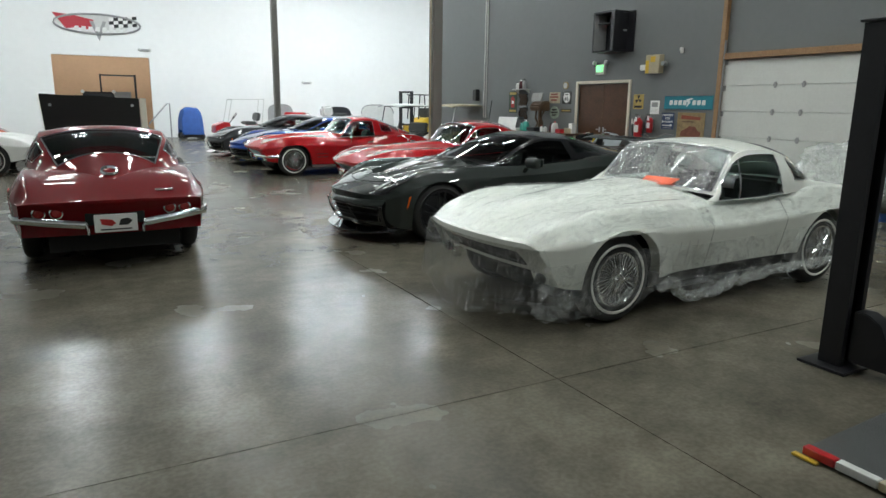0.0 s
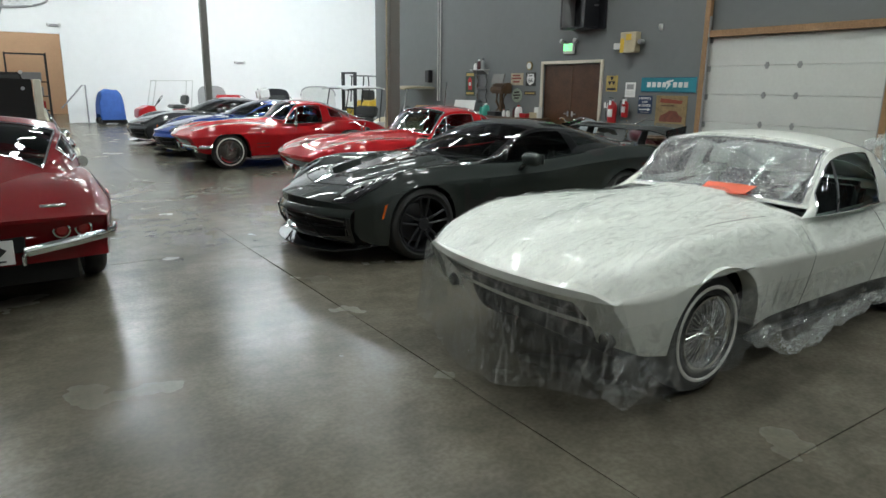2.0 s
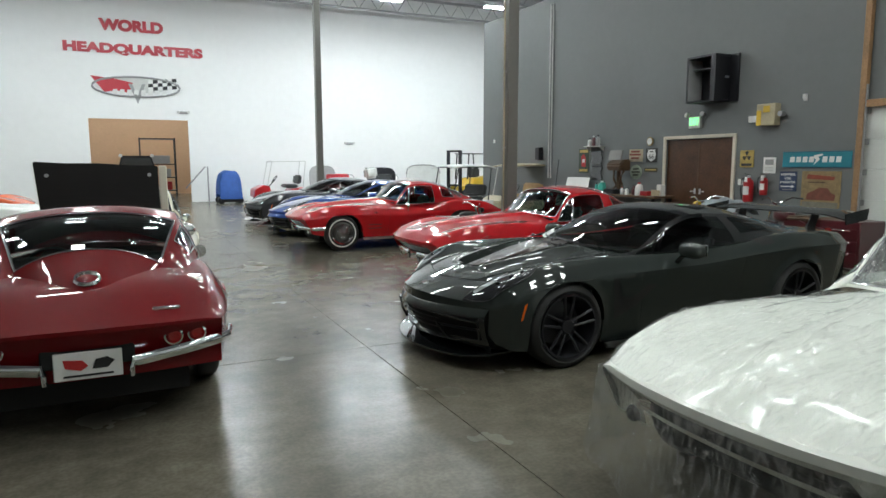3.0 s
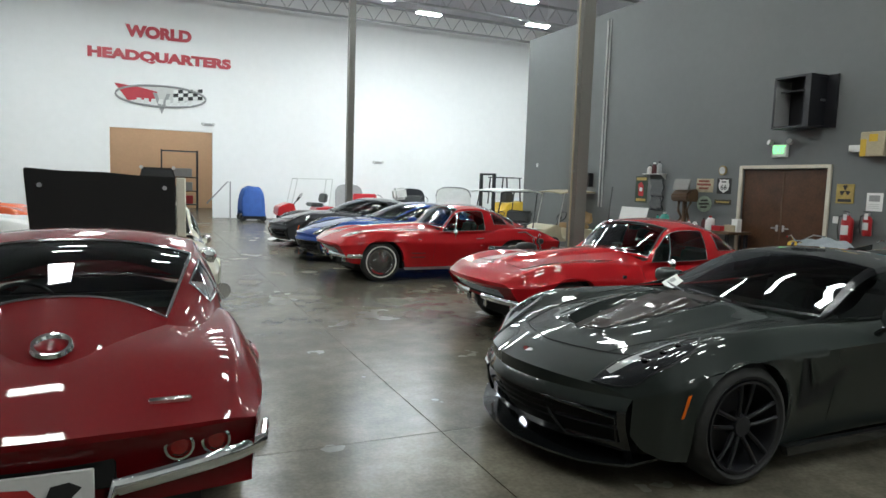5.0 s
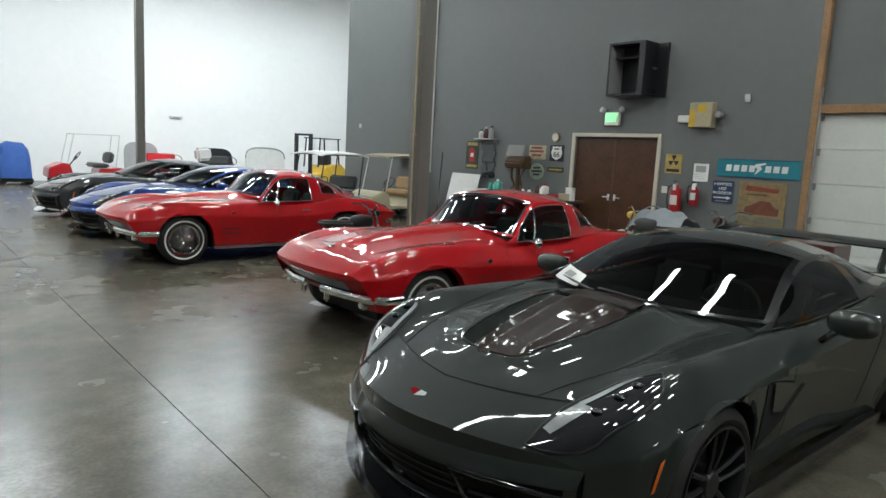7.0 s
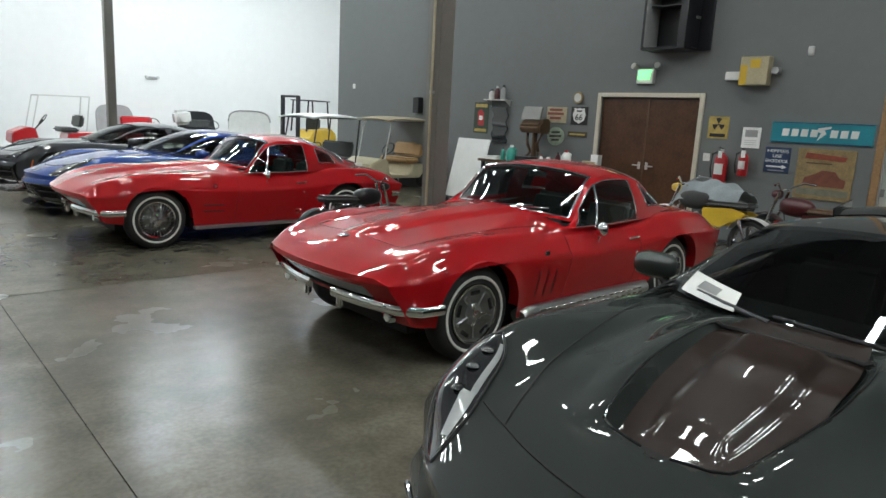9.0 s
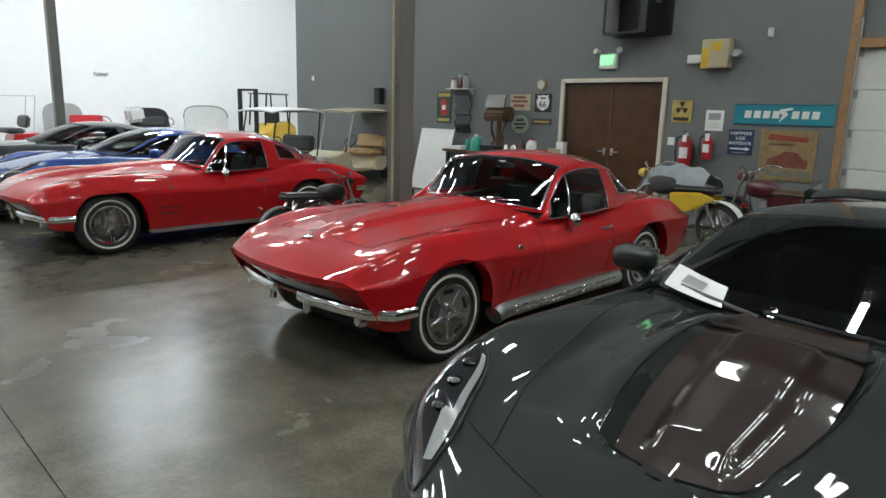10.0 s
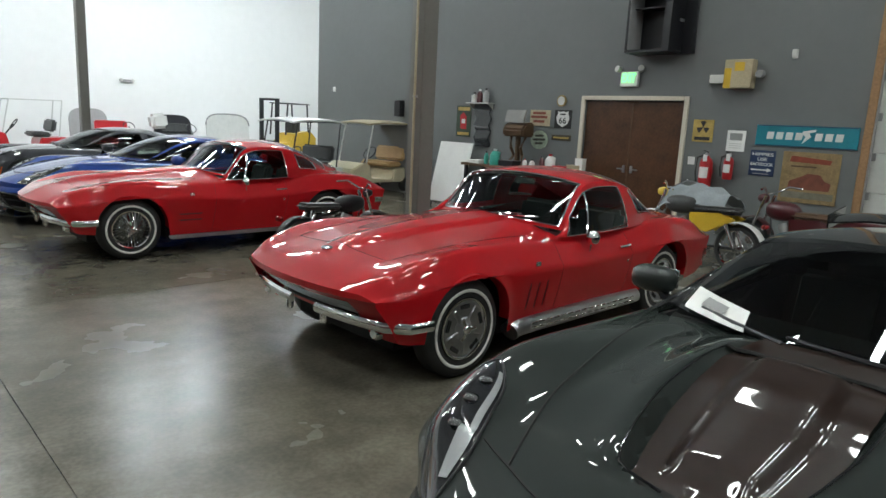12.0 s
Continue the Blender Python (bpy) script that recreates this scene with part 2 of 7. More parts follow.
def box2(a, b, bevel=0.0, bm=None):
    """A box between two corners."""
    return box([abs(b[i] - a[i]) for i in range(3)], [(a[i] + b[i]) / 2 for i in range(3)], bevel, None, bm)


def rod(p, q, r, n=10, bm=None, r2=None):
    """A round bar from p to q."""
    bm = bm or bmesh.new()
    p, q = Vector(p), Vector(q)
    v = bmesh.ops.create_cone(bm, cap_ends=True, segments=n, radius1=r, radius2=r if r2 is None else r2, depth=(q - p).length)["verts"]
    m = Matrix.Translation((p + q) / 2) @ (q - p).to_track_quat("Z", "Y").to_matrix().to_4x4()
    bmesh.ops.transform(bm, matrix=m, verts=v)
    return bm


def tube(points, r, n=8, bm=None, closed=False, flat=1.0):
    """A bent bar through the points."""
    bm = bm or bmesh.new()
    pts = [Vector(p) for p in points]
    rings = []
    k = len(pts)
    for i, p in enumerate(pts):
        a = pts[(i - 1) % k] if closed or i else p
        b = pts[(i + 1) % k] if closed or i < k - 1 else p
        d = (b - a).normalized()
        up = Vector((0, 0, 1)) if abs(d.z) < 0.95 else Vector((1, 0, 0))
        u = d.cross(up).normalized()
        w = u.cross(d)
        rings.append([bm.verts.new(p + u * math.cos(2 * math.pi * j / n) * r * flat + w * math.sin(2 * math.pi * j / n) * r) for j in range(n)])
    for i in range(k if closed else k - 1):
        A, B = rings[i], rings[(i + 1) % k]
        for j in range(n):
            bm.faces.new((A[j], A[(j + 1) % n], B[(j + 1) % n], B[j]))
    if not closed:
        bm.faces.new(rings[0][::-1])
        bm.faces.new(rings[-1])
    return bm


def lathe(profile, n=32, bm=None, axis="y"):
    """Turns (radius, along) pairs about an axis."""
    bm = bm or bmesh.new()
    rings = []
    for r, h in profile:
        ring = []
        for j in range(n):
            a = 2 * math.pi * j / n
            c = (r * math.cos(a), h, r * math.sin(a)) if axis == "y" else (r * math.cos(a), r * math.sin(a), h)
            ring.append(bm.verts.new(c))
        rings.append(ring)
    for A, B in zip(rings, rings[1:]):
        for j in range(n):
            bm.faces.new((A[j], A[(j + 1) % n], B[(j + 1) % n], B[j]))
    bmesh.ops.remove_doubles(bm, verts=bm.verts, dist=1e-5)
    bmesh.ops.recalc_face_normals(bm, faces=bm.faces)
    return bm


def grid(fn, us, vs, bm=None, keep=None, thick=0.0):
    """A sheet of points fn(u, v)."""
    bm = bm or bmesh.new()
    g = [[bm.verts.new(fn(u, v)) for v in vs] for u in us]
    for i in range(len(us) - 1):
        for j in range(len(vs) - 1):
            if keep is None or keep((us[i] + us[i + 1]) / 2, (vs[j] + vs[j + 1]) / 2):
                bm.faces.new((g[i][j], g[i + 1][j], g[i + 1][j + 1], g[i][j + 1]))
    loose = [v for v in bm.verts if not v.link_faces]
    bmesh.ops.delete(bm, geom=loose, context="VERTS")
    return bm


def spread(a, b, n):
    return [a + (b - a) * i / n for i in range(n + 1)]


def prism(poly, depth, axis="x", at=(0, 0, 0), bm=None, bevel=0.0):
    """A flat outline pushed along an axis. poly: pairs in the two other axes."""
    bm = bm or bmesh.new()
    put = {"x": lambda a, b, d: (d, a, b), "y": lambda a, b, d: (a, d, b), "z": lambda a, b, d: (a, b, d)}[axis]
    A = [bm.verts.new(Vector(put(a, b, -depth / 2)) + Vector(at)) for a, b in poly]
    B = [bm.verts.new(Vector(put(a, b, depth / 2)) + Vector(at)) for a, b in poly]
    fs = [bm.faces.new(A), bm.faces.new(B[::-1])]
    for i in range(len(poly)):
        j = (i + 1) % len(poly)
        fs.append(bm.faces.new((A[i], B[i], B[j], A[j])))
    bmesh.ops.recalc_face_normals(bm, faces=fs)
    if bevel:
        bmesh.ops.bevel(bm, geom=list({e for f in fs for e in f.edges}), offset=bevel, segments=2, affect="EDGES")
    return bm


def outward(bm, centre):
    """Turns all faces away from the centre."""
    c = Vector(centre)
    bm.normal_update()
    for f in bm.faces:
        if f.normal.dot(f.calc_center_median() - c) < 0:
            f.normal_flip()
    return bm


def patch(fn, corners, lift, nu=10, nv=6, thick=0.0, bm=None, centre=(1.3, 0, 0.4)):
    """A piece of a surface fn(u, v) between four corners (u, v), raised by lift along its normal."""
    c = [Vector(p) for p in corners]

    def at(a, b):
        p = c[0].lerp(c[1], a).lerp(c[3].lerp(c[2], a), b)
        q = Vector(fn(p.x, p.y))
        du = Vector(fn(p.x + 1e-3, p.y)) - q
        dv = Vector(fn(p.x, p.y + 1e-3)) - q
        n = du.cross(dv)
        if n.length < 1e-12:
            n = q - Vector(centre)
        n.normalize()
        if n.dot(q - Vector(centre)) < 0:
            n = -n
        return q + n * lift

    us, vs = spread(0, 1, nu), spread(0, 1, nv)
    bm = outward(grid(at, us, vs, bm), centre)
    if thick:
        r = bmesh.ops.solidify(bm, geom=list(bm.faces), thickness=thick)
    return bm


def lathe_y(profile, at):
    b = lathe(profile, 18)
    bmesh.ops.translate(b, verts=b.verts, vec=at)
    return b


def grid_blob(c, r, n=16):
    bm = bmesh.new()
    bmesh.ops.create_uvsphere(bm, u_segments=20, v_segments=12, radius=1)
    for v in bm.verts:
        v.co = Vector((c[0] + r[0] * v.co.x, c[1] + r[1] * math.copysign(abs(v.co.y) ** 0.8, v.co.y), c[2] + r[2] * math.copysign(abs(v.co.z) ** 0.7, v.co.z)))
    return bm


# ---- the hall ----
XG, YW, ZC = 11.45, 32.5, 9.3          # grey wall, far white wall, ceiling
XW, XE, YS = -16.0, 24.0, -9.0
def structure(name, bm, material, label, category="", smooth=False):
    return tagged(link(name, bm, material, None, smooth), label, category or name.split("_")[0], kind="structure")


floor = structure("floor", box2((XW, YS, -0.3), (XE, YW + 12, -0.012)), M_JOINT, "dirt-dark joint bed under the concrete slabs", "floor")
# grey wall with the double door and the garage door in it
T = 0.2
bm = bmesh.new()
D0, D1, DZ = 11.94, 13.76, 2.14
G0, G1, GZ = 6.24, 9.40, 2.52
for a, b in (((XG, D1, 0), (XG + T, 22.05, 6.05)), ((XG, D0, DZ), (XG + T, D1, 6.05)), ((XG, G1, 0), (XG + T, D0, 6.05)), ((XG, G0, 4.4), (XG + T, G1, 6.05)), ((XG, -9.0, 0), (XG + T, G0, 6.05))):
    box2(a, b, 0, bm)
structure("wall_east", bm, M_GREY, "grey painted interior wall of the workshop", "wall")
structure("wall_return", box2((XG, 22.05, 0), (XE, 22.25, 6.05)), M_GREY, "grey painted end wall of the inner block", "wall")
structure("ceiling_inner", box2((XG, YS, 6.05), (XE, 22.25, 6.2)), M_GREY, "grey flat top of the inner block", "ceiling")
O0, O1, OZ = -0.81, 2.92, 3.44
bm = bmesh.new()
for a, b in (((XW, YW, 0), (O0, YW + T, ZC)), ((O0, YW, OZ), (O1, YW + T, ZC)), ((O1, YW, 0), (XE, YW + T, ZC))):
    box2(a, b, 0, bm)
structure("wall_north", bm, M_WHITE, "tall white painted concrete wall", "wall")
structure("wall_west", box2((XW - T, YS, 0), (XW, YW + 12, ZC)), M_WHITE, "tall white painted side wall", "wall")
structure("wall_south", box2((XW, YS - T, 0), (XE, YS, ZC)), M_WHITE, "tall white painted rear wall", "wall")
structure("wall_far_east", box2((XE, YS, 0), (XE + T, YW + 12, ZC)), M_WHITE, "tall white painted wall", "wall")
structure("ceiling", box2((XW, YS, ZC), (XE, YW + 12, ZC + 0.2)), M_CEIL, "pale steel roof deck", "ceiling")
structure("wall_tan", box2((XW, YW + 9, 0), (XE, YW + 9.2, ZC)), M_TAN, "tan painted wall of the room behind", "wall")
# columns
def column(x, y, s):
    c = thing("steel_column", pose(x, y, 0), "grey painted square steel column bolted to the concrete floor", "column", "hall columns", "structure")
    part("shaft", box((s, s, ZC - 0.02), (0, 0, (ZC - 0.02) / 2 + 0.02), 0.012), M_STEEL, c)
    part("base_plate", box((s + 0.16, s + 0.16, 0.022), (0, 0, 0.011), 0.003), M_STEEL, c)
    for i in (-1, 1):
        for j in (-1, 1):
            part("bolt", rod((i * (s / 2 + 0.045), j * (s / 2 + 0.045), 0.02), (i * (s / 2 + 0.045), j * (s / 2 + 0.045), 0.055), 0.014, 6), M_ALU, c)
    return c
column(6.6, 12.53, 0.21)
column(6.6, 25.3, 0.21)
# lamps
def high_bay(light):
    c = thing("high_bay_lamp", pose(0, 0, 8.0), "white rectangular high-bay ceiling lamp, lit, of a set with added fill", "ceiling lamp", "ceiling lamps")
    part("housing", box((0.98, 0.34, 0.07), (0, 0, 0.05), 0.01), M_GDOOR, c)
    part("diffuser", box((0.90, 0.26, 0.03), (0, 0, 0.0), 0.004), light, c, "glowing diffuser")
    for j in (-0.45, 0.45):
        part("hanger", rod((j, 0, 0.08), (j, 0, 1.28), 0.006, 6), M_ALU, c)
    return c
lamp = high_bay(M_LAMP)
# x 5.72 column: added fill over the wrapped coupe, no such lamps known
spots = [(7.95 - 4.45 * i, 23.9 - 2.6 * j) for i, rows in enumerate((12, 12, 9, 5)) for j in range(rows)] + [(5.72, 8.3 - 2.6 * j) for j in range(4)]
lamp.matrix_basis = pose(*spots[0], 8.0)
for x, y in spots[1:]:
    copy_thing(lamp, pose(x, y, 8.0))
# Boosted copies that brighten the white wall; most stand where no lamp is known
bright = high_bay(M_LAMP_BOOST)
bright.matrix_basis = pose(7.95, 26.5, 8.0)
for x, y in ((3.5, 26.5), (-0.95, 26.5), (-5.4, 26.5), (12.4, 24.3), (10.2, 27.6), (14.6, 27.0), (18.5, 26.5), (-1.0, 37.5), (4.0, 37.5)):
    copy_thing(bright, pose(x, y, 8.0))

# ---- cars ----
def car_shell(name, at, spec, paint, label, group="", glass_mat=None, roof_paint=None):
    """A car body lofted along its length: local x runs from the front axle to the tail, z up."""
    S = spec
    car = thing(name, at, label, "car", group)
    R, zw = S["arch"], S["hub"]
    wb = S["wheelbase"]
    n, t = S["nose"], S["tail"]
    xs = set(spread(n, t, 60)) | set(spread(n + 0.05, 0.95, S.get("along", 40)))
    for ax in (0.0, wb):
        for k in range(0, 33):
            xs.add(ax + R * math.cos(math.pi * k / 32))
    xs |= {S["hole"][0], S["hole"][1], n + 0.02, n + 0.05, t - 0.02, t - 0.05}
    xs = sorted(xs)
    xs = [x for i, x in enumerate(xs) if i == 0 or x - xs[i - 1] > 0.004]
    w, zk = S["w"], S["zk"]

    def bow(x, y):
        f = max(0.0, 1 - (x - n) / 0.7) ** 2 * S["bow_f"]
        r = max(0.0, 1 - (t - x) / 0.7) ** 2 * S["bow_r"]
        q = abs(y) / 0.85
        return x + (f - r) * q ** S.get("bow_p", 2.2)

    def top(x, v):
        W = w(x)
        q = min(abs(v), 1.0)
        prof = smooth_curve((0, S["zc"](x)), (0.26, S["zm"](x)), (0.56, S["zv"](x)), (0.84, S["zf"](x)), (1.0, zk(x)))
        xb = bow(x, W * v)
        return (xb, W * v, prof(q) + (S["relief"](xb, W * v) if x < 1.0 else 0.0))

    def bottom(x):
        z = S["sill"](x)
        for ax in (0.0, wb):
            d = abs(x - ax)
            if d < R:
                z = max(z, zw + math.sqrt(R * R - d * d) * S.get("arch_flat", 1.0))
        return min(z, zk(x) - 0.004)

    def side_y(x, z):
        y = w(x) - S["tuck"](x) * max((zk(x) - z) / 0.45, 0.0) ** 1.5
        for ax in (0.0, wb):
            d = math.hypot(x - ax, z - zw)
            if d < R + 0.08:
                y += S["lip"] * max(0.0, 1 - abs(d - R) / 0.08) ** 1.5
        return y

    def side(x, z, sign=-1):
        y = side_y(x, z)
        return (bow(x, y), sign * y, z)

    vs = [math.copysign(abs(k) ** 0.9, k) for k in spread(-1, 1, S.get("cross", 44))]
    h0, h1, hw = S["hole"]
    bm = grid(top, xs, vs, keep=lambda x, v: not (h0 < x < h1 and abs(v) < hw))
    for sg in (-1, 1):
        grid(lambda x, s: side(x, zk(x) + (bottom(x) - zk(x)) * s, sg), xs, spread(0, 1, 12), bm)
    # arch returns
    for ax in (0.0, wb):
        for sg in (-1, 1):
            def lipf(a, d, ax=ax, sg=sg):
                x = ax + R * math.cos(a)
                z = zw + R * math.sin(a) * S.get("arch_flat", 1.0)
                y = side_y(x, z)
                return (bow(x, y), sg * (y - d), z)
            a0 = math.asin(max(-0.9, min(0.9, (S["sill"](ax + R) - zw) / R)))
            grid(lipf, spread(0.02, math.pi - 0.02, 28), [0.0, 0.03, 0.09], bm)

    def face_f(v, s):
        x1, zb = S["front_foot"]
        y = (w(n) * (1 - s) + w(x1) * s) * v
        p = Vector((bow(n, y), y, zk(n))).lerp(Vector((bow(x1, y * 0.97), y * 0.97, zb)), s)
        p.x += math.sin(math.pi * s ** S.get("chin_p", 1.0)) * S.get("chin_f", 0.0)
        return p

    def slit(v, s, x0):
        """Closes the gap between the top sheet and an end face."""
        p = Vector(top(x0, v))
        return p.lerp(Vector((p.x, p.y, zk(x0))), s)

    def face_r(v, s):
        x1, zb = S["rear_foot"]
        y = (w(t) * (1 - s) + w(x1) * s) * v
        p = Vector((bow(t, y), y, zk(t))).lerp(Vector((bow(x1, y * 0.97), y * 0.97, zb)), s)
        p.x += math.sin(math.pi * s) * S.get("chin_r", 0.0)
        return p

    bmesh.ops.remove_doubles(bm, verts=bm.verts, dist=0.003)
    outward(bm, (1.3, 0, 0.45))
    part("body", bm, paint, car, angle=50)
    bm = bmesh.new()
    edges = sorted(set(spread(-1, 1, 32)) | {e * k for e in S["front_cut_v"] for k in (-1, 1)})
    cuts = sorted(set(spread(0, 1, 8)) | set(S["front_cut_s"]))
    split = S.get("fascia_split", 2.0)
    grid(face_f, edges, cuts, bm, keep=lambda v, s: S["front_keep"](abs(v), s) and s < split)
    grid(lambda v, s: slit(v, s, n), vs, [0, 1], bm)
    outward(bm, (1.3, 0, 0.45))
    part("front_fascia", bm, paint, car, angle=50)
    if split < 1:
        bm = grid(face_f, edges, cuts, keep=lambda v, s: S["front_keep"](abs(v), s) and s > split)
        part("lower_fascia", outward(bm, (1.3, 0, 0.45)), M_BLACKGLOSS, car, angle=50)
    bm = grid(face_r, spread(-1, 1, 24), spread(0, 1, 8))
    grid(lambda v, s: slit(v, s, t), vs, [0, 1], bm)
    bmesh.ops.remove_doubles(bm, verts=bm.verts, dist=0.003)
    outward(bm, (1.3, 0, 0.45))
    part("rear_panel", bm, paint, car, angle=50)
    bm = box2((n + 0.46, -0.56, 0.19), (t - 0.25, 0.56, 0.46))
    for ax in (0.0, wb):
        box2((ax - R - 0.02, -0.58, 0.3), (ax + R + 0.02, 0.58, zw + R * 0.97), 0, bm)
    for sg in (-1, 1):
        box2((R + 0.02, sg * 0.55, 0.2), (wb - R - 0.02, sg * (w(1.2) - 0.14), 0.5), 0, bm)
    part("underbody", bm, M_UNDER, car, smooth=False)
    if "tub" in S:
        interior(car, S)
    topf, sidef = cabin(car, S, roof_paint or paint, glass_mat or M_GLASS)
    return dict(car=car, top=top, side=side, face_f=face_f, face_r=face_r, ctop=topf, cside=sidef, S=S, bow=bow, w=w, zk=zk, bottom=bottom)


def interior(car, S):
    x0, x1, hw, zt = S["tub"]
    bm = box2((x0, -hw, 0.24), (x1, hw, 0.27))
    for sg in (-1, 1):
        box2((x0, sg * hw, 0.24), (x1, sg * (hw - 0.02), zt), 0, bm)
    box2((x1, -hw, 0.24), (x1 + 0.02, hw, zt), 0, bm)
    part("cabin_tub", bm, M_INTER, car, smooth=False)
    part("dashboard", prism([(x0 + 0.02, zt - 0.1), (x0 + 0.05, zt + 0.0), (x0 + 0.26, zt + 0.03), (x0 + 0.30, zt - 0.03), (x0 + 0.24, zt - 0.26), (x0 + 0.02, zt - 0.3)], hw * 2 - 0.06, "y", bevel=0.008), M_INTER, car)
    for sg in (-1, 1):
        bm = box((0.5, 0.46, 0.16), (x0 + 0.86, sg * 0.34, 0.40), 0.05, None, None, 3)
        box((0.13, 0.46, 0.56), (x0 + 1.12, sg * 0.34, 0.68), 0.05, (0, 14, 0), bm, 3)
        part("seat", bm, M_INTER, car)
    bm = bmesh.new()
    c, tilt = Vector((x0 + 0.44, -0.34, zt - 0.03)), radians(66)
    ring = [c + Vector((-math.sin(a) * 0.19 * math.cos(tilt) * -1, math.cos(a) * 0.19, math.sin(a) * 0.19 * math.sin(tilt))) for a in spread(0, 2 * math.pi, 28)[:-1]]
    tube(ring, 0.011, 8, bm, True)
    for a in (0.3, math.pi - 0.3, -math.pi / 2):
        rod(c, c + Vector((math.sin(a) * 0.19 * math.cos(tilt), math.cos(a) * 0.19, math.sin(a) * 0.19 * math.sin(tilt))), 0.009, 6, bm)
    rod(c, c + Vector((-0.22, 0, -0.1)), 0.022, 10, bm)
    part("steering_wheel", bm, M_INTER, car)


def cabin(car, S, paint, gl):
    C = S["cabin"]
    s0, s1 = C["s0"], C["s1"]

    def topf(s, v):
        yt = C["yt"](s)
        z = C["zr"](s) - C["crown"](s) * abs(v) ** 2.4
        return (s + C["bow"](s) * abs(v) ** 2, yt * v, z)

    def sidef(s, t, sg):
        a = Vector(topf(s, sg))
        b = Vector((s + C["lean"](s), sg * C["yb"](s), min(C["zb"](s), a.z)))
        p = a.lerp(b, t)
        p.y += sg * 0.025 * math.sin(math.pi * t) * min(1, (a.z - b.z) / 0.2)
        return p

    ws, rw = C["windshield"], C["rear"]
    ss = sorted(set(spread(s0, s1, 44)) | {ws[0], ws[1], rw[0], rw[1], *C["win1"], *C["win2"]})
    vs = sorted(set(spread(-1, 1, 24)) | {ws[2], -ws[2], rw[2], -rw[2]})
    inw = lambda s, v: ws[0] < s < ws[1] and abs(v) < ws[2]
    inr = lambda s, v: rw[0] < s < rw[1] and abs(v) < rw[2]
    bm = grid(topf, ss, vs, keep=lambda s, v: not inw(s, v) and not inr(s, v))
    ts = sorted(set(spread(0, 1, 10)) | {0.1, 0.97})
    w1, w2 = C["win1"], C["win2"]
    ins = lambda s, t: 0.1 < t < 0.97 and w1[0] < s < w1[1]
    inq = lambda s, t: 0.1 < t < C.get("q", 0.8) and w2[0] < s < w2[1]
    for sg in (-1, 1):
        grid(lambda s, t: sidef(s, t, sg), ss, ts, bm, keep=lambda s, t: not ins(s, t) and not inq(s, t))
    outward(bm, ((s0 + s1) / 2, 0, C["zb"](1.3) - 0.2))
    part("roof", bm, paint, car)
    mid = ((s0 + s1) / 2, 0, C["zb"](1.3) - 0.2)
    part("headliner", grid(lambda s, v: Vector(topf(s, v)) - Vector((0, 0, 0.022)), spread(ws[1] + 0.01, rw[0] + 0.02, 10), spread(-0.985, 0.985, 14)), M_INTER, car)
    part("windshield", outward(grid(topf, [s for s in ss if ws[0] <= s <= ws[1]], [v for v in vs if -ws[2] <= v <= ws[2]]), mid), gl, car)
    part("rear_window", outward(grid(topf, [s for s in ss if rw[0] <= s <= rw[1]], [v for v in vs if -rw[2] <= v <= rw[2]]), mid), gl, car)
    for sg in (-1, 1):
        part("side_window", outward(grid(lambda s, t: sidef(s, t, sg), [s for s in ss if w1[0] <= s <= w1[1]], [t for t in ts if 0.1 <= t <= 0.97]), mid), gl, car)
        part("quarter_window", outward(grid(lambda s, t: sidef(s, t, sg), [s for s in ss if w2[0] <= s <= w2[1]], [t for t in ts if 0.1 <= t <= C.get("q", 0.8)]), mid), gl, car)
    tr = C.get("trim")
    if tr:
        up = lambda p: Vector(p) + Vector((0, 0, 0.004))
        for k, (a, b, v) in (("windshield_trim", ws), ("rear_window_trim", rw)):
            loop = [up(topf(a, q)) for q in spread(-v, v, 16)] + [up(topf(q, v)) for q in spread(a, b, 12)[1:]] + [up(topf(b, q)) for q in spread(v, -v, 16)[1:]] + [up(topf(q, -v)) for q in spread(b, a, 12)[1:-1]]
            part(k, tube(loop, 0.009, 6, None, True), tr, car)
        for sg in (-1, 1):
            for k, a, b, q in (("side_window_trim", *w1, 0.97), ("quarter_window_trim", *w2, C.get("q", 0.8))):
                f = lambda s, t: sidef(s, t, sg) + Vector((0, sg * 0.003, 0))
                loop = [f(x, 0.1) for x in spread(a, b, 12)] + [f(b, x) for x in spread(0.1, q, 6)[1:]] + [f(x, q) for x in spread(b, a, 12)[1:]] + [f(a, x) for x in spread(q, 0.1, 6)[1:-1]]
                part(k, tube(loop, 0.006, 6, None, True), tr, car)
            if "vent" in C:
                part("vent_window_bar", tube([f2 + Vector((0, sg * 0.004, 0)) for f2 in (sidef(C["vent"] + 0.05 * (1 - x), x, sg) for x in spread(0.1, 0.97, 6))], 0.009, 6), tr, car)
    return topf, sidef


def step(a, b, x):
    """0 below a, 1 above b, smooth between."""
    q = min(max((x - a) / (b - a), 0.0), 1.0)
    return q * q * (3 - 2 * q)


def stinger(x, y):
    """The raised wedge along a vintage bonnet."""
    half = 0.10 + 0.15 * (x + 0.50) / 1.3
    return 0.026 * step(-0.52, -0.25, x) * (1 - step(half - 0.03, half + 0.015, abs(y)))


OPENING = smooth_curve((-0.435, 0.0), (-0.42, 0.09), (-0.39, 0.155), (-0.29, 0.19), (-0.16, 0.22), (0.07, 0.25), (0.28, 0.252), (0.44, 0.235), (0.62, 0.20))


def well_depth(x):
    return 0.055 * step(-0.445, -0.40, x) * (1 - 0.45 * step(-0.2, 0.2, x)) * (1 - step(0.2, 0.45, x))


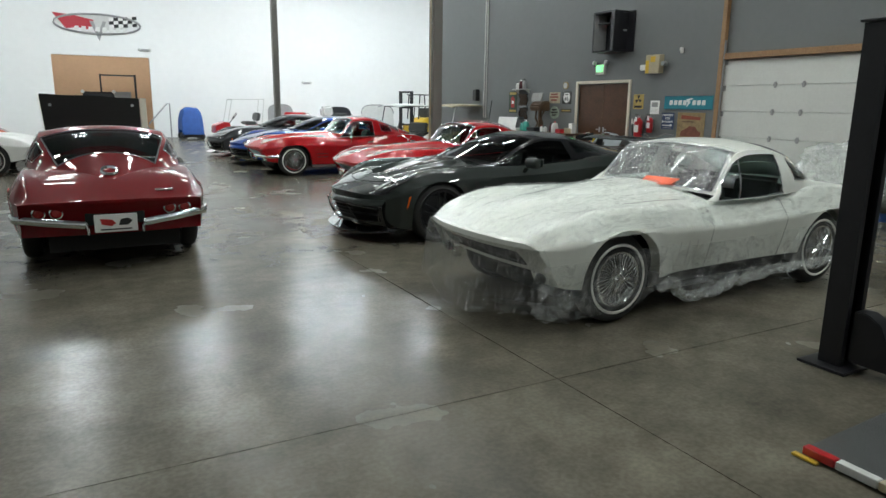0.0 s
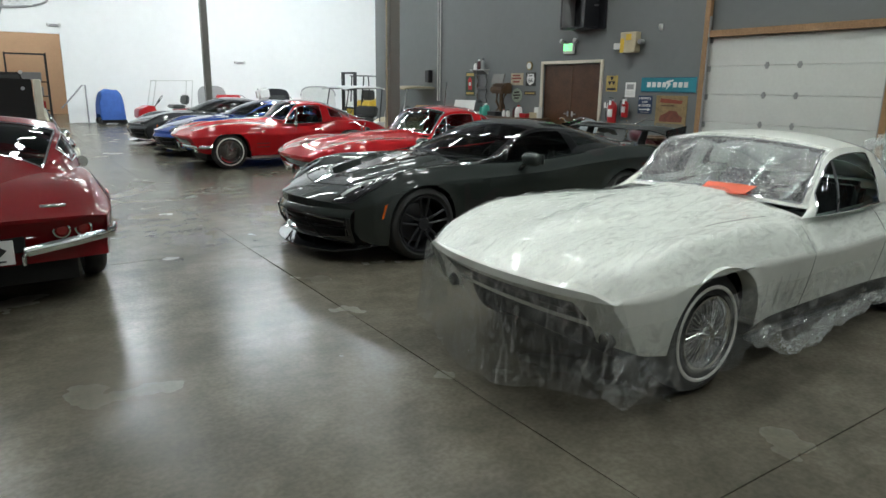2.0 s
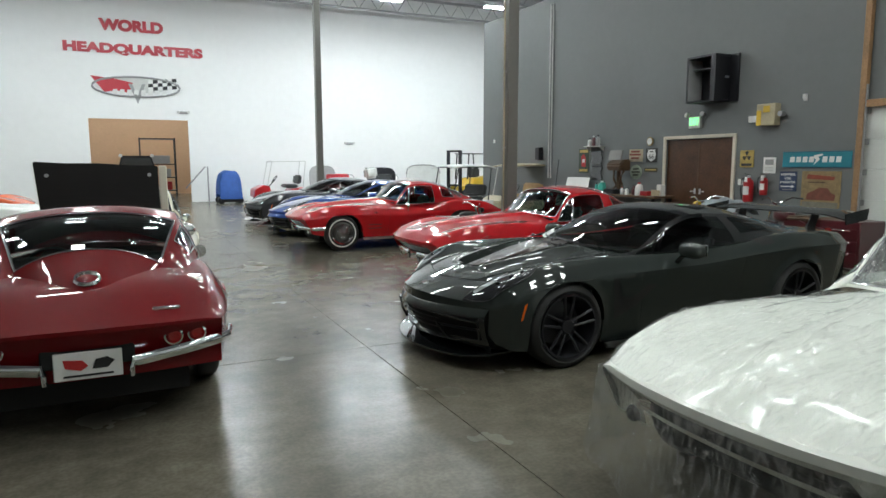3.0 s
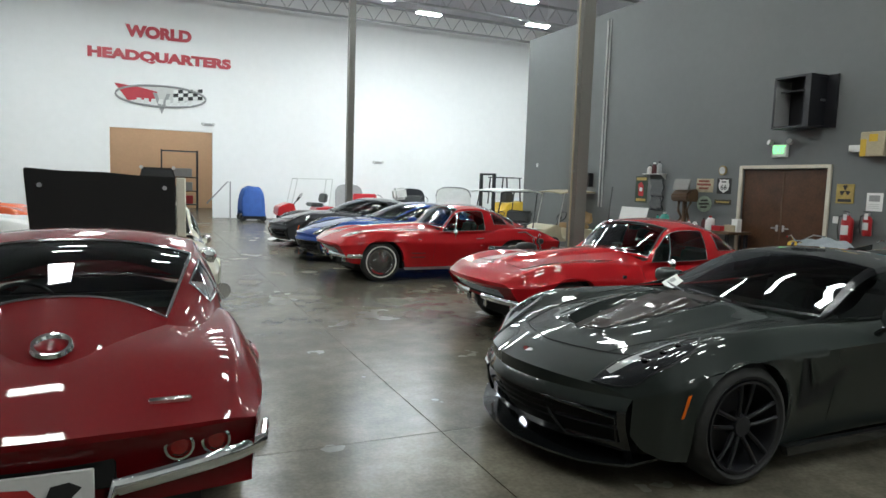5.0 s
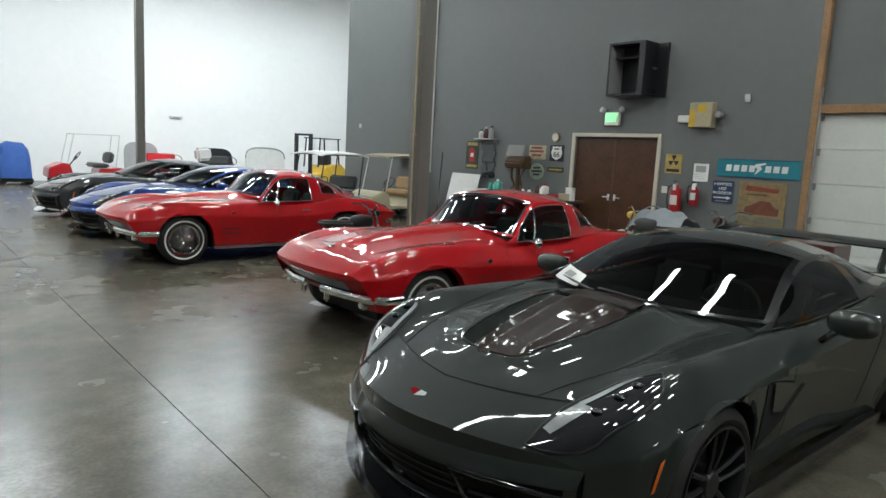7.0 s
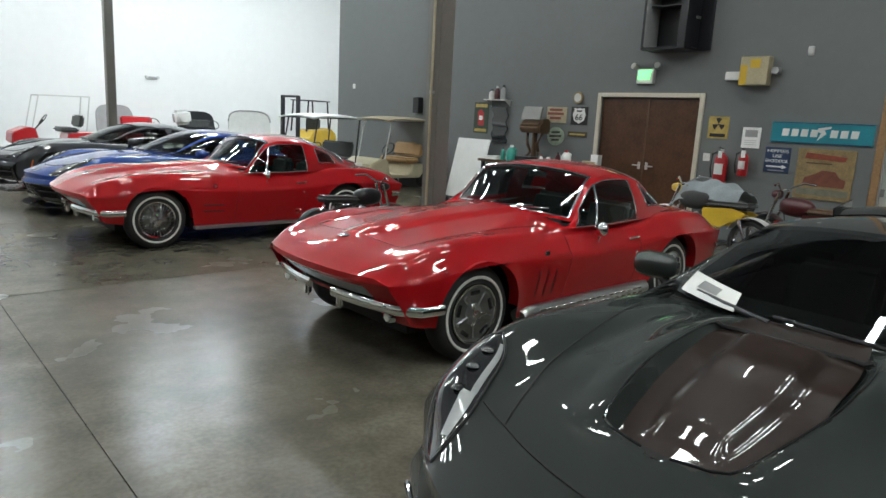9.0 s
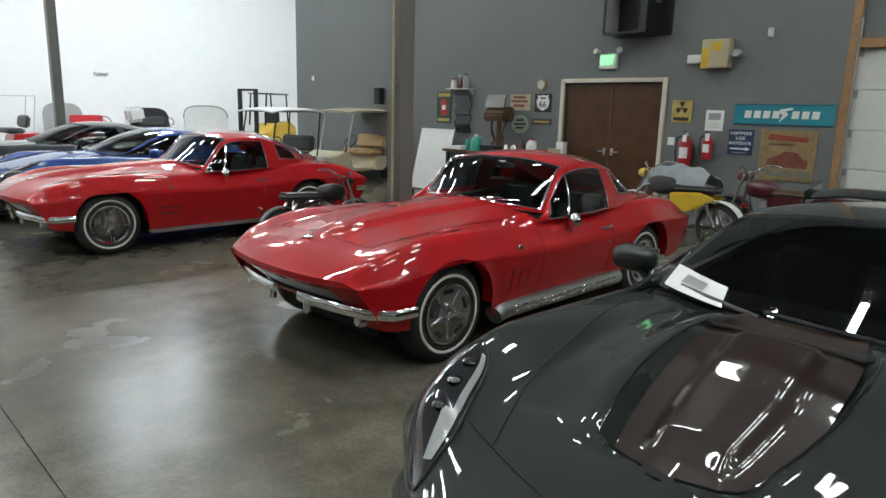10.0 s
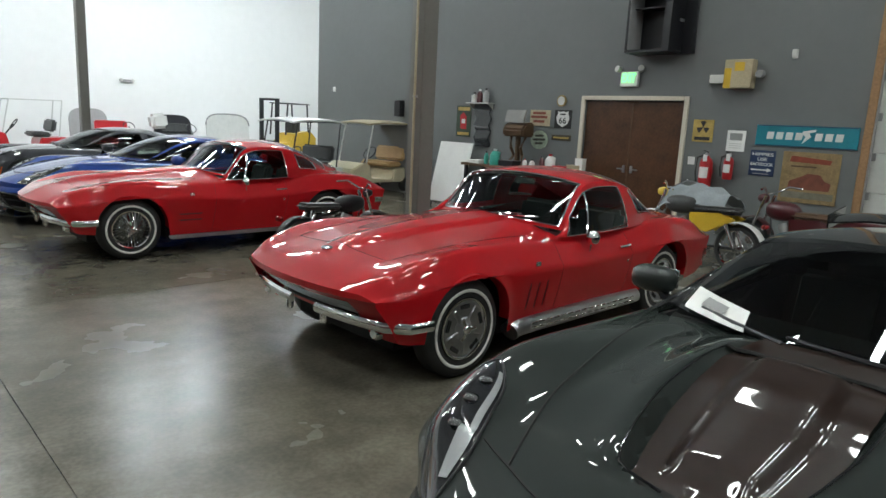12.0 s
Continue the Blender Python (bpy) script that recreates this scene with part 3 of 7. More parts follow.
def power_dome(x, y):
    """Ridges beside the bonnet opening and the well inside it."""
    a = abs(y)
    ridge = 0.024 * step(-0.62, -0.30, x) * math.exp(-((a - OPENING(x) - 0.065) / 0.085) ** 2)
    groove = -0.012 * step(-0.5, 0.1, x) * math.exp(-((a - 0.56) / 0.06) ** 2)
    if x < -0.44 or x > 0.6:
        return (ridge + groove) * (1 - step(0.5, 0.7, x))
    return (ridge + groove) * (1 - step(0.5, 0.7, x)) - (well_depth(x) + 0.012 * (1 - step(0.42, 0.6, x))) * (1 - step(OPENING(x) + 0.004, OPENING(x) + 0.036, a))


SPORT = dict(
    relief=stinger, cross=60,
    nose=-0.84, tail=3.58, wheelbase=2.489, hub=0.335, arch=0.385, arch_flat=0.97, lip=0.014, bow_f=0.19, bow_r=0.12, chin_f=0.03, chin_r=-0.04, tub=(1.0, 2.22, 0.70, 0.80),
    front_cut_v=(0.86, 0.70), front_cut_s=(0.14, 0.56, 0.68), front_keep=lambda v, s: s < 0.14 or (s < 0.56 and v > 0.86) or 0.56 < s < 0.68 or v > 0.70,
    w=smooth_curve((-0.84, 0.76), (-0.6, 0.83), (0.0, 0.875), (1.0, 0.865), (1.6, 0.86), (2.5, 0.885), (3.1, 0.845), (3.58, 0.76)),
    zk=smooth_curve((-0.84, 0.60), (-0.4, 0.635), (0.0, 0.675), (0.7, 0.66), (1.3, 0.645), (2.0, 0.67), (2.5, 0.70), (3.58, 0.66)),
    zf=smooth_curve((-0.84, 0.635), (-0.6, 0.745), (0.0, 0.845), (0.5, 0.84), (1.1, 0.805), (1.7, 0.815), (2.4, 0.89), (3.0, 0.855), (3.58, 0.675)),
    zv=smooth_curve((-0.84, 0.637), (-0.6, 0.735), (0.0, 0.82), (0.5, 0.855), (1.1, 0.87), (1.7, 0.88), (2.4, 0.90), (3.0, 0.875), (3.58, 0.68)),
    zm=smooth_curve((-0.84, 0.64), (-0.6, 0.745), (0.0, 0.835), (0.5, 0.885), (1.1, 0.92), (2.4, 0.92), (3.0, 0.885), (3.58, 0.685)),
    zc=smooth_curve((-0.84, 0.64), (-0.6, 0.76), (0.0, 0.86), (0.5, 0.905), (1.1, 0.93), (2.4, 0.93), (3.0, 0.89), (3.58, 0.685)),
    sill=smooth_curve((-0.84, 0.58), (-0.72, 0.455), (-0.60, 0.33), (-0.3, 0.30), (0.5, 0.24), (1.9, 0.24), (2.9, 0.30), (3.47, 0.37), (3.53, 0.52), (3.58, 0.64)),
    tuck=smooth_curve((-0.84, 0.05), (0, 0.06), (1.2, 0.08), (2.5, 0.06), (3.5, 0.06)),
    hole=(1.09, 2.28, 0.80), front_foot=(-0.60, 0.33), rear_foot=(3.47, 0.36),
    cabin=dict(
        s0=0.96, s1=3.35,
        zr=smooth_curve((0.96, 0.905), (1.08, 1.0), (1.20, 1.10), (1.31, 1.20), (1.40, 1.25), (1.56, 1.285), (1.8, 1.297), (2.2, 1.24), (2.56, 1.115), (2.92, 0.968), (3.207, 0.83), (3.35, 0.72)),
        crown=smooth_curve((0.8, 0.03), (1.384, 0.055), (2.11, 0.09), (2.83, 0.14), (3.35, 0.05)),
        yt=smooth_curve((0.8, 0.70), (1.384, 0.62), (2.02, 0.61), (2.56, 0.50), (3.016, 0.36), (3.35, 0.22)),
        yb=smooth_curve((0.8, 0.72), (1.481, 0.775), (2.02, 0.76), (2.47, 0.68), (2.92, 0.52), (3.35, 0.25)),
        zb=smooth_curve((0.8, 0.84), (1.481, 0.835), (2.02, 0.855), (2.56, 0.89), (3.016, 0.86), (3.35, 0.78)),
        bow=smooth_curve((0.96, 0.19), (1.40, 0.05), (1.932, 0.0), (2.65, -0.05), (3.35, -0.05)),
        lean=smooth_curve((0.8, 0.0), (1.481, 0.0), (2.11, 0.03), (3.35, 0.0)),
        windshield=(0.985, 1.40, 0.95), rear=(2.12, 2.73, 0.97), win1=(1.10, 1.90), win2=(2.10, 2.40), q=0.66, trim=M_CHROME, vent=1.33),
)
BARE_SILL = smooth_curve((-0.84, 0.58), (-0.72, 0.455), (-0.60, 0.33), (-0.3, 0.30), (0.42, 0.30), (0.6, 0.325), (1.9, 0.335), (2.9, 0.32), (3.47, 0.37), (3.53, 0.52), (3.58, 0.64))
GT = dict(
    fascia_split=0.2,
    relief=lambda x, y: 0.0,
    nose=-0.93, tail=3.66, wheelbase=2.71, hub=0.345, arch=0.372, lip=0.02, bow_f=0.40, bow_r=0.12, bow_p=2.0, chin_f=-0.055, chin_p=0.62, tub=(0.80, 2.3, 0.74, 0.84),
    front_cut_v=(0.46, 0.52, 0.95), front_cut_s=(0.2, 0.72, 0.86), front_keep=lambda v, s: s < 0.2 or (s > 0.72 and s < 0.86 and v < 0.95) or v > 0.95,
    w=smooth_curve((-0.93, 0.76), (-0.6, 0.91), (0.0, 0.975), (0.6, 0.94), (1.4, 0.93), (2.0, 0.955), (2.71, 0.98), (3.3, 0.93), (3.72, 0.85)),
    zk=smooth_curve((-0.93, 0.50), (-0.5, 0.60), (0.0, 0.70), (0.6, 0.72), (1.4, 0.74), (2.2, 0.80), (2.8, 0.83), (3.66, 0.82)),
    zf=smooth_curve((-0.93, 0.54), (-0.5, 0.72), (0.0, 0.845), (0.5, 0.85), (1.2, 0.845), (2.0, 0.88), (2.7, 0.955), (3.3, 0.94), (3.72, 0.90)),
    zv=smooth_curve((-0.93, 0.56), (-0.5, 0.70), (0.0, 0.80), (0.5, 0.845), (1.2, 0.87), (2.0, 0.90), (2.7, 0.95), (3.3, 0.95), (3.72, 0.91)),
    zm=smooth_curve((-0.93, 0.57), (-0.5, 0.71), (0.0, 0.82), (0.4, 0.875), (1.2, 0.89), (2.7, 0.97), (3.72, 0.92)),
    zc=smooth_curve((-0.93, 0.57), (-0.5, 0.715), (0.0, 0.83), (0.4, 0.885), (1.2, 0.90), (2.7, 0.98), (3.72, 0.92)),
    sill=smooth_curve((-0.93, 0.30), (-0.8, 0.22), (-0.3, 0.17), (0.5, 0.15), (2.2, 0.15), (3.2, 0.22), (3.6, 0.30), (3.72, 0.4)),
    tuck=smooth_curve((-0.93, 0.02), (0, 0.05), (1.2, 0.07), (2.5, 0.05), (3.5, 0.06)),
    hole=(0.75, 2.4, 0.78), front_foot=(-0.86, 0.16), rear_foot=(3.62, 0.30),
    cabin=dict(
        s0=0.58, s1=3.45,
        zr=smooth_curve((0.58, 0.885), (0.85, 1.0), (1.15, 1.125), (1.5, 1.215), (1.75, 1.235), (2.1, 1.22), (2.6, 1.13), (3.1, 1.02), (3.45, 0.95)),
        crown=smooth_curve((0.58, 0.02), (1.4, 0.06), (2.0, 0.08), (3.0, 0.08), (3.45, 0.03)),
        yt=smooth_curve((0.58, 0.74), (1.4, 0.60), (2.0, 0.57), (2.8, 0.52), (3.45, 0.48)),
        yb=smooth_curve((0.58, 0.76), (1.3, 0.80), (2.0, 0.80), (2.6, 0.74), (3.45, 0.6)),
        zb=smooth_curve((0.58, 0.86), (1.3, 0.855), (2.0, 0.895), (2.7, 0.955), (3.45, 0.93)),
        bow=smooth_curve((0.58, 0.34), (1.4, 0.14), (2.0, 0.0), (3.45, -0.03)),
        lean=smooth_curve((0.58, 0.0), (1.3, -0.03), (2.0, 0.05), (3.45, 0.0)),
        windshield=(0.61, 1.42, 0.95), rear=(2.15, 3.2, 0.85), win1=(0.82, 1.95), win2=(2.08, 2.55), q=0.7),
)


def seam(k, pts, r=0.0015, material=None, name="panel_gap"):
    part(name, tube(pts, r, 5), material or M_UNDER, k["car"])


def wheel(car, x, y, r, width, style, steer=0):
    """A wheel, its outer face along local -y, or +y when y is positive."""
    w = new("wheel")
    w.parent = car
    w.matrix_basis = pose(x, y, r, 0, 0, (180 if y > 0 else 0) + steer)
    h = width / 2
    rr = 0.20 if style != "black" else 0.258
    part("tyre", lathe([(rr, -h + 0.02), (rr + 0.015, -h), (r - 0.055, -h - 0.008), (r - 0.018, -h + 0.012), (r - 0.002, -h + 0.04), (r, 0), (r - 0.002, h - 0.04), (r - 0.02, h - 0.01), (rr, h - 0.02), (rr, -h + 0.02)], 48), M_RUBBER, w)
    if style != "black":
        part("whitewall", lathe([(0.243, -h - 0.006), (0.248, -h - 0.0115), (0.260, -h - 0.0115), (0.265, -h - 0.006)], 48), M_WW, w)
    m = M_BLACK if style == "black" else M_CHROME
    part("rim", lathe([(rr + 0.006, -h + 0.008), (rr + 0.004, -h - 0.006), (rr - 0.010, -h - 0.004), (rr - 0.02, -h + 0.02), (rr - 0.03, -h + 0.07), (rr - 0.03, h - 0.03)], 40), m, w)
    if style == "wire":
        part("brake_drum", lathe([(0.0, 0.0), (0.15, 0.0), (0.16, 0.05)], 24), M_UNDER, w)
        bm = bmesh.new()
        for i in range(64):
            a = 2 * math.pi * i / 64
            b = a + (0.35 if i % 2 else -0.35)
            rod((0.045 * math.cos(a), -h + 0.0, 0.045 * math.sin(a)), (0.18 * math.cos(b), -h + (0.02 if i % 2 else 0.045), 0.18 * math.sin(b)), 0.0032, 5, bm)
        part("spokes", bm, M_CHROME, w)
        part("hub_cap", lathe([(0.0, -h - 0.035), (0.03, -h - 0.032), (0.042, -h - 0.01), (0.052, -h + 0.03)], 20), M_CHROME, w)
        bm = bmesh.new()
        for a in (0, 120, 240):
            box((0.085, 0.014, 0.022), (0.055 * math.cos(radians(a)), -h - 0.03, 0.055 * math.sin(radians(a))), 0.004, (0, -a, 0), bm)
        part("spinner", bm, M_CHROME, w)
    elif style == "cap":
        part("wheel_disc", lathe([(0.0, -h - 0.012), (0.05, -h - 0.010), (0.075, -h + 0.012), (0.13, -h - 0.002), (0.178, -h + 0.006), (0.186, -h + 0.02)], 40), M_ALU, w)
        for i in range(5):
            a = 72 * i + 20
            c, s_ = math.cos(radians(a)), math.sin(radians(a))
            part("slot", box((0.03, 0.012, 0.085), (0.150 * c, -h - 0.001, 0.150 * s_), 0.005, (0, -a, 0)), M_UNDER, w)
            part("rib", box((0.105, 0.016, 0.034), (0.115 * math.cos(radians(a + 36)), -h - 0.004, 0.115 * math.sin(radians(a + 36))), 0.006, (0, -a - 36, 0)), M_ALU, w)
        part("hub_cap", lathe([(0.0, -h - 0.04), (0.025, -h - 0.04), (0.034, -h - 0.03), (0.036, -h + 0.0)], 20), M_CHROME, w)
        bm = bmesh.new()
        for a in (0, 120, 240):
            box((0.07, 0.012, 0.026), (0.05 * math.cos(radians(a)), -h - 0.022, 0.05 * math.sin(radians(a))), 0.004, (0, -a, 0), bm)
        part("spinner", bm, M_CHROME, w)
    else:
        part("brake_disc", lathe([(0.0, 0.0), (0.17, 0.0), (0.185, 0.004), (0.185, 0.03)], 32), M_BLACK, w)
        for i in range(5):
            for d in (-11, 11):
                a = 72 * i + 90
                p = Vector((0.05 * math.cos(radians(a + d * 2.2)), -h + 0.035, 0.05 * math.sin(radians(a + d * 2.2))))
                q = Vector((0.245 * math.cos(radians(a + d)), -h + 0.004, 0.245 * math.sin(radians(a + d))))
                part("spoke", tube([p, p.lerp(q, 0.5) + Vector((0, -0.006, 0)), q], 0.013, 6), M_BLACK, w)
        part("hub_cap", lathe([(0.0, -h + 0.01), (0.055, -h + 0.012), (0.07, -h + 0.035), (0.075, -h + 0.08)], 24), M_BLACK, w)
    return w


def chrome_mirror(k, x, sg, round_=True):
    p = Vector(k["top"](x, sg * 0.93))
    bm = rod(p - Vector((0, 0, 0.01)), p + Vector((-0.02, sg * 0.03, 0.07)), 0.010, 8)
    part("mirror_stem", bm, M_CHROME, k["car"])
    b = lathe([(0.0, -0.045), (0.03, -0.04), (0.05, -0.02), (0.058, 0.005), (0.058, 0.012), (0.0, 0.012)], 20)
    bmesh.ops.rotate(b, verts=b.verts, cent=(0, 0, 0), matrix=Euler((0, 0, radians(-90))).to_matrix())
    bmesh.ops.translate(b, verts=b.verts, vec=p + Vector((-0.02, sg * 0.035, 0.10)))
    part("mirror_head", b, M_CHROME, k["car"])


def sport_coupe(name, at, paint, wheels, label, bare=False, pipes=False, steer=0, group=""):
    k = car_shell(name, at, dict(SPORT, sill=BARE_SILL) if bare else SPORT, paint, label, group)
    car, top, side, ff, fr = k["car"], k["top"], k["side"], k["face_f"], k["face_r"]
    for x in (0, 2.489):
        for y in (-0.725, 0.725):
            wheel(car, x, y, 0.335, 0.17, wheels, steer if x == 0 else 0)
    # grille behind the nose opening
    bm = grid(lambda v, s: Vector(ff(v, s)) + Vector((0.07, 0, 0)), spread(-0.86, 0.86, 20), [0.10, 0.3, 0.56])
    part("grille_back", bm, M_UNDER, car)
    if not bare:
        for s in (0.24, 0.32, 0.40, 0.47):
            part("grille_bar", tube([Vector(ff(v, s)) + Vector((0.035, 0, 0)) for v in spread(-0.83, 0.83, 20)], 0.007, 6), M_ALU, car)
    part("front_valance", grid(lambda v, s: Vector(ff(v, s)) + Vector((0.10, 0, 0)), spread(-0.72, 0.72, 14), [0.66, 0.8, 0.92]), M_UNDER, car)
    for sg in (-1, 1):
        p = Vector(ff(sg * 0.80, 0.86))
        # Bare coupe: a black plug gives the dark of the empty lamp hole
        part("turn_lamp", lathe_at([(0.0, -0.03), (0.03, -0.028), (0.042, -0.012), (0.042, 0.02)], p + Vector((-0.012, 0, 0.0)), -90), M_CHROME if not bare else M_UNDER, car)
        if not bare:
            part("lamp_lens", lathe_at([(0.0, -0.012), (0.022, -0.012), (0.03, -0.004)], p + Vector((-0.035, 0, 0.0)), -90), M_PAPER, car)
            pts = [Vector(ff(sg * v, 0.62)) + Vector((-0.035, 0, 0)) for v in (0.18, 0.4, 0.6, 0.8, 0.94)]
            pts += [Vector((pts[-1].x + 0.10, sg * 0.865, pts[-1].z + 0.004)), Vector((pts[-1].x + 0.26, sg * 0.885, pts[-1].z + 0.006))]
            part("front_bumper", tube(pts, 0.034, 10, None, False, 0.55), M_CHROME, car, "chrome bumper half")
            part("bumper_guard", box((0.05, 0.05, 0.15), Vector(ff(sg * 0.26, 0.68)) + Vector((-0.03, 0, -0.02)), 0.02, None, None, 3), M_CHROME, car)
    # bonnet seams, centre crest
    zt = lambda x, v: Vector(top(x, v)) + Vector((0, 0, 0.0015))
    for sg in (-1, 1):
        seam(k, [zt(x, sg * (0.60 + 0.10 * (x + 0.5) / 1.3)) for x in spread(0.25 if bare else -0.42, 0.80, 24)])
        if not bare:
            seam(k, [zt(-0.42, v) for v in spread(0, sg * 0.60, 12)])
        seam(k, [Vector(side(x, z, sg)) + Vector((0, sg * 0.001, 0)) for x, z in [(0.94 - 0.04 * q, 0.645 - 0.37 * q) for q in spread(0, 1, 8)]])
        seam(k, [zt(0.94 + 0.02 * q, sg * (1.0 - 0.14 * q)) for q in spread(0, 1, 5)])
        seam(k, [Vector(side(x, z, sg)) + Vector((0, sg * 0.001, 0)) for x, z in [(1.88 - 0.06 * q, 0.65 - 0.38 * q) for q in spread(0, 1, 8)]])
        seam(k, [zt(1.88, sg * (1.0 - 0.14 * q)) for q in spread(0, 1, 5)])
        # fender louvres: flat darker patches put the slots' shade into the colour
        for i in range(3):
            x = 0.58 + 0.095 * i
            if wheels == "wire" and not bare:
                if i < 2:
                    z = 0.40 + 0.07 * i
                    part("fender_louvre", patch(lambda a, b: side(a, b, sg), [(0.50, z + 0.016), (0.78, z + 0.016), (0.76, z), (0.52, z)], 0.002, 6, 2), M_DKMAROON, car)
                continue
            part("fender_louvre", patch(lambda a, b: side(a, b, sg), [(x, 0.57), (x + 0.012, 0.57), (x - 0.006, 0.38), (x - 0.018, 0.38)], 0.002, 3, 4), M_LGREY if bare else M_DKMAROON, car)
            part("louvre_lip", patch(lambda a, b: side(a, b, sg), [(x + 0.012, 0.57), (x + 0.04, 0.57), (x + 0.02, 0.38), (x - 0.006, 0.38)], 0.006, 3, 4), paint, car)
        if not bare:
            part("fender_badge", box((0.055, 0.012, 0.035), Vector(top(0.66, sg * 0.97)) + Vector((0, sg * 0.012, 0.0)), 0.005), M_CHROME, car)
            part("door_handle", tube([Vector(top(1.73, sg * 0.955)) + Vector((0, sg * 0.01, 0.008)), Vector(top(1.80, sg * 0.955)) + Vector((0, sg * 0.03, 0.012)), Vector(top(1.86, sg * 0.955)) + Vector((0, sg * 0.02, 0.010))], 0.010, 8), M_CHROME, car)
            part("door_lock", lathe_at([(0.0, -0.006), (0.012, -0.004), (0.013, 0.004)], Vector(side(1.82, 0.60, sg)), 0 if sg < 0 else 180), M_CHROME, car)
            part("wiper", tube([Vector(k["ctop"](0.97, sg * 0.1 + 0.02)) + Vector((-0.02, 0, 0.012)), Vector(k["ctop"](0.995, sg * 0.1 - 0.3)) + Vector((-0.02, 0, 0.016)), Vector(k["ctop"](1.03, sg * 0.1 - 0.62)) + Vector((-0.02, 0, 0.012))], 0.006, 6), M_CHROME, car)
        if pipes:
            pts = [(0.46, 0.23), (0.52, 0.25), (0.60, 0.255), (1.2, 0.26), (1.98, 0.265), (2.05, 0.265)]
            part("side_pipe", tube([(x, sg * 0.80, z) for x, z in pts], 0.068, 12, None, False, 1.15), M_ALU, car, "slotted aluminium side exhaust cover")
            for i in range(16):
                part("pipe_slot", box((0.06, 0.014, 0.014), (0.64 + 0.085 * i, sg * 0.873, 0.282), 0.004), M_CHROME, car)
                part("pipe_slot", box((0.06, 0.014, 0.014), (0.64 + 0.085 * i, sg * 0.876, 0.25), 0.004), M_CHROME, car)
        else:
            part("rocker_trim", prism([(0.42, 0.195), (0.40, 0.235), (2.08, 0.235), (2.06, 0.195)], 0.05, "y", (0, sg * 0.80, 0), None, 0.008), M_ALU if not bare else M_UNDER, car)
    if not bare:
        chrome_mirror(k, 1.34, -1)
        if name == "maroon_coupe":
            chrome_mirror(k, 1.34, 1)
        e = Vector(top(-0.52, 0))
        part("nose_emblem", lathe([(0.0, 0.012), (0.03, 0.01), (0.042, 0.0)], 16, None, "z"), M_CHROME, car).location = e
        part("cabin_mirror", box((0.02, 0.22, 0.055), Vector(k["ctop"](1.40, 0)) + Vector((0.08, 0, -0.07)), 0.012), M_CHROME, car)
    # tail
    for sg in (-1, 1):
        for v in (0.62, 0.80):
            p = Vector(fr(sg * v, 0.27))
            part("tail_lamp", lathe_at([(0.0, -0.02), (0.03, -0.018), (0.043, -0.004), (0.043, 0.02)], p, 90), M_LENS, car, "round red tail lamp")
            part("lamp_ring", lathe_at([(0.043, 0.0), (0.046, -0.016), (0.056, -0.012), (0.058, 0.01)], p, 90), M_CHROME, car)
        pts = [Vector(fr(sg * v, s)) + Vector((0.05, 0, 0)) for v, s in ((0.30, 0.97), (0.30, 0.78), (0.33, 0.68), (0.50, 0.62), (0.75, 0.54), (0.92, 0.47))]
        pts += [Vector((pts[-1].x - 0.07, sg * 0.805, pts[-1].z + 0.004)), Vector((pts[-1].x - 0.22, sg * 0.835, pts[-1].z + 0.008))]
        if not bare:
            part("rear_bumper", tube(pts, 0.036, 10, None, False, 0.55), M_CHROME, car, "chrome bumper half")
    if not bare:
        c = Vector(fr(0, 0.42))
        part("plate_recess", box((0.06, 0.50, 0.19), c + Vector((-0.02, 0, 0.01)), 0.01), M_UNDER, car)
        part("number_plate", box((0.012, 0.36, 0.165), c + Vector((0.035, 0, -0.068)), 0.005), M_PAPER, car, "white plate with a red and grey crest")
        x = c.x + 0.045
        part("plate_mark", prism([(-0.12, -0.015), (-0.13, 0.035), (-0.03, 0.025), (0.0, -0.01), (-0.04, -0.035)], 0.003, "x", (x, 0, c.z - 0.060)), mat("plate_red", (0.5, 0.03, 0.03), 0.5), car, smooth=False)
        part("plate_mark", prism([(0.02, -0.03), (0.04, 0.025), (0.10, 0.035), (0.14, 0.01), (0.10, -0.03)], 0.003, "x", (x, 0, c.z - 0.060)), M_RUBBER, car, smooth=False)
        part("plate_line", box((0.003, 0.26, 0.012), (x, 0, c.z - 0.125)), M_RUBBER, car, smooth=False)
        ring = lathe([(0.055, 0.004), (0.062, 0.018), (0.075, 0.02), (0.082, 0.004)], 28, None, "z")
        o = part("fuel_door_ring", ring, M_CHROME, car, "round chrome fuel filler emblem")
        e = Vector(k["ctop"](3.08, 0))
        o.matrix_basis = pose(e.x, e.y, e.z + 0.004, 0, 25, 0)
        o = part("fuel_door", lathe([(0.0, 0.012), (0.03, 0.012), (0.055, 0.004)], 24, None, "z"), paint, car)
        o.matrix_basis = pose(e.x, e.y, e.z + 0.004, 0, 25, 0)
        part("tail_script", box((0.02, 0.16, 0.025), Vector(top(3.44, 0.56)) + Vector((0.0, 0, 0.008)), 0.006, (0, 8, 0)), M_CHROME, car)
    return k


def lathe_at(profile, p, yaw, n=20):
    b = lathe(profile, n)
    bmesh.ops.rotate(b, verts=b.verts, cent=(0, 0, 0), matrix=Euler((0, 0, radians(yaw))).to_matrix())
    bmesh.ops.translate(b, verts=b.verts, vec=p)
    return b


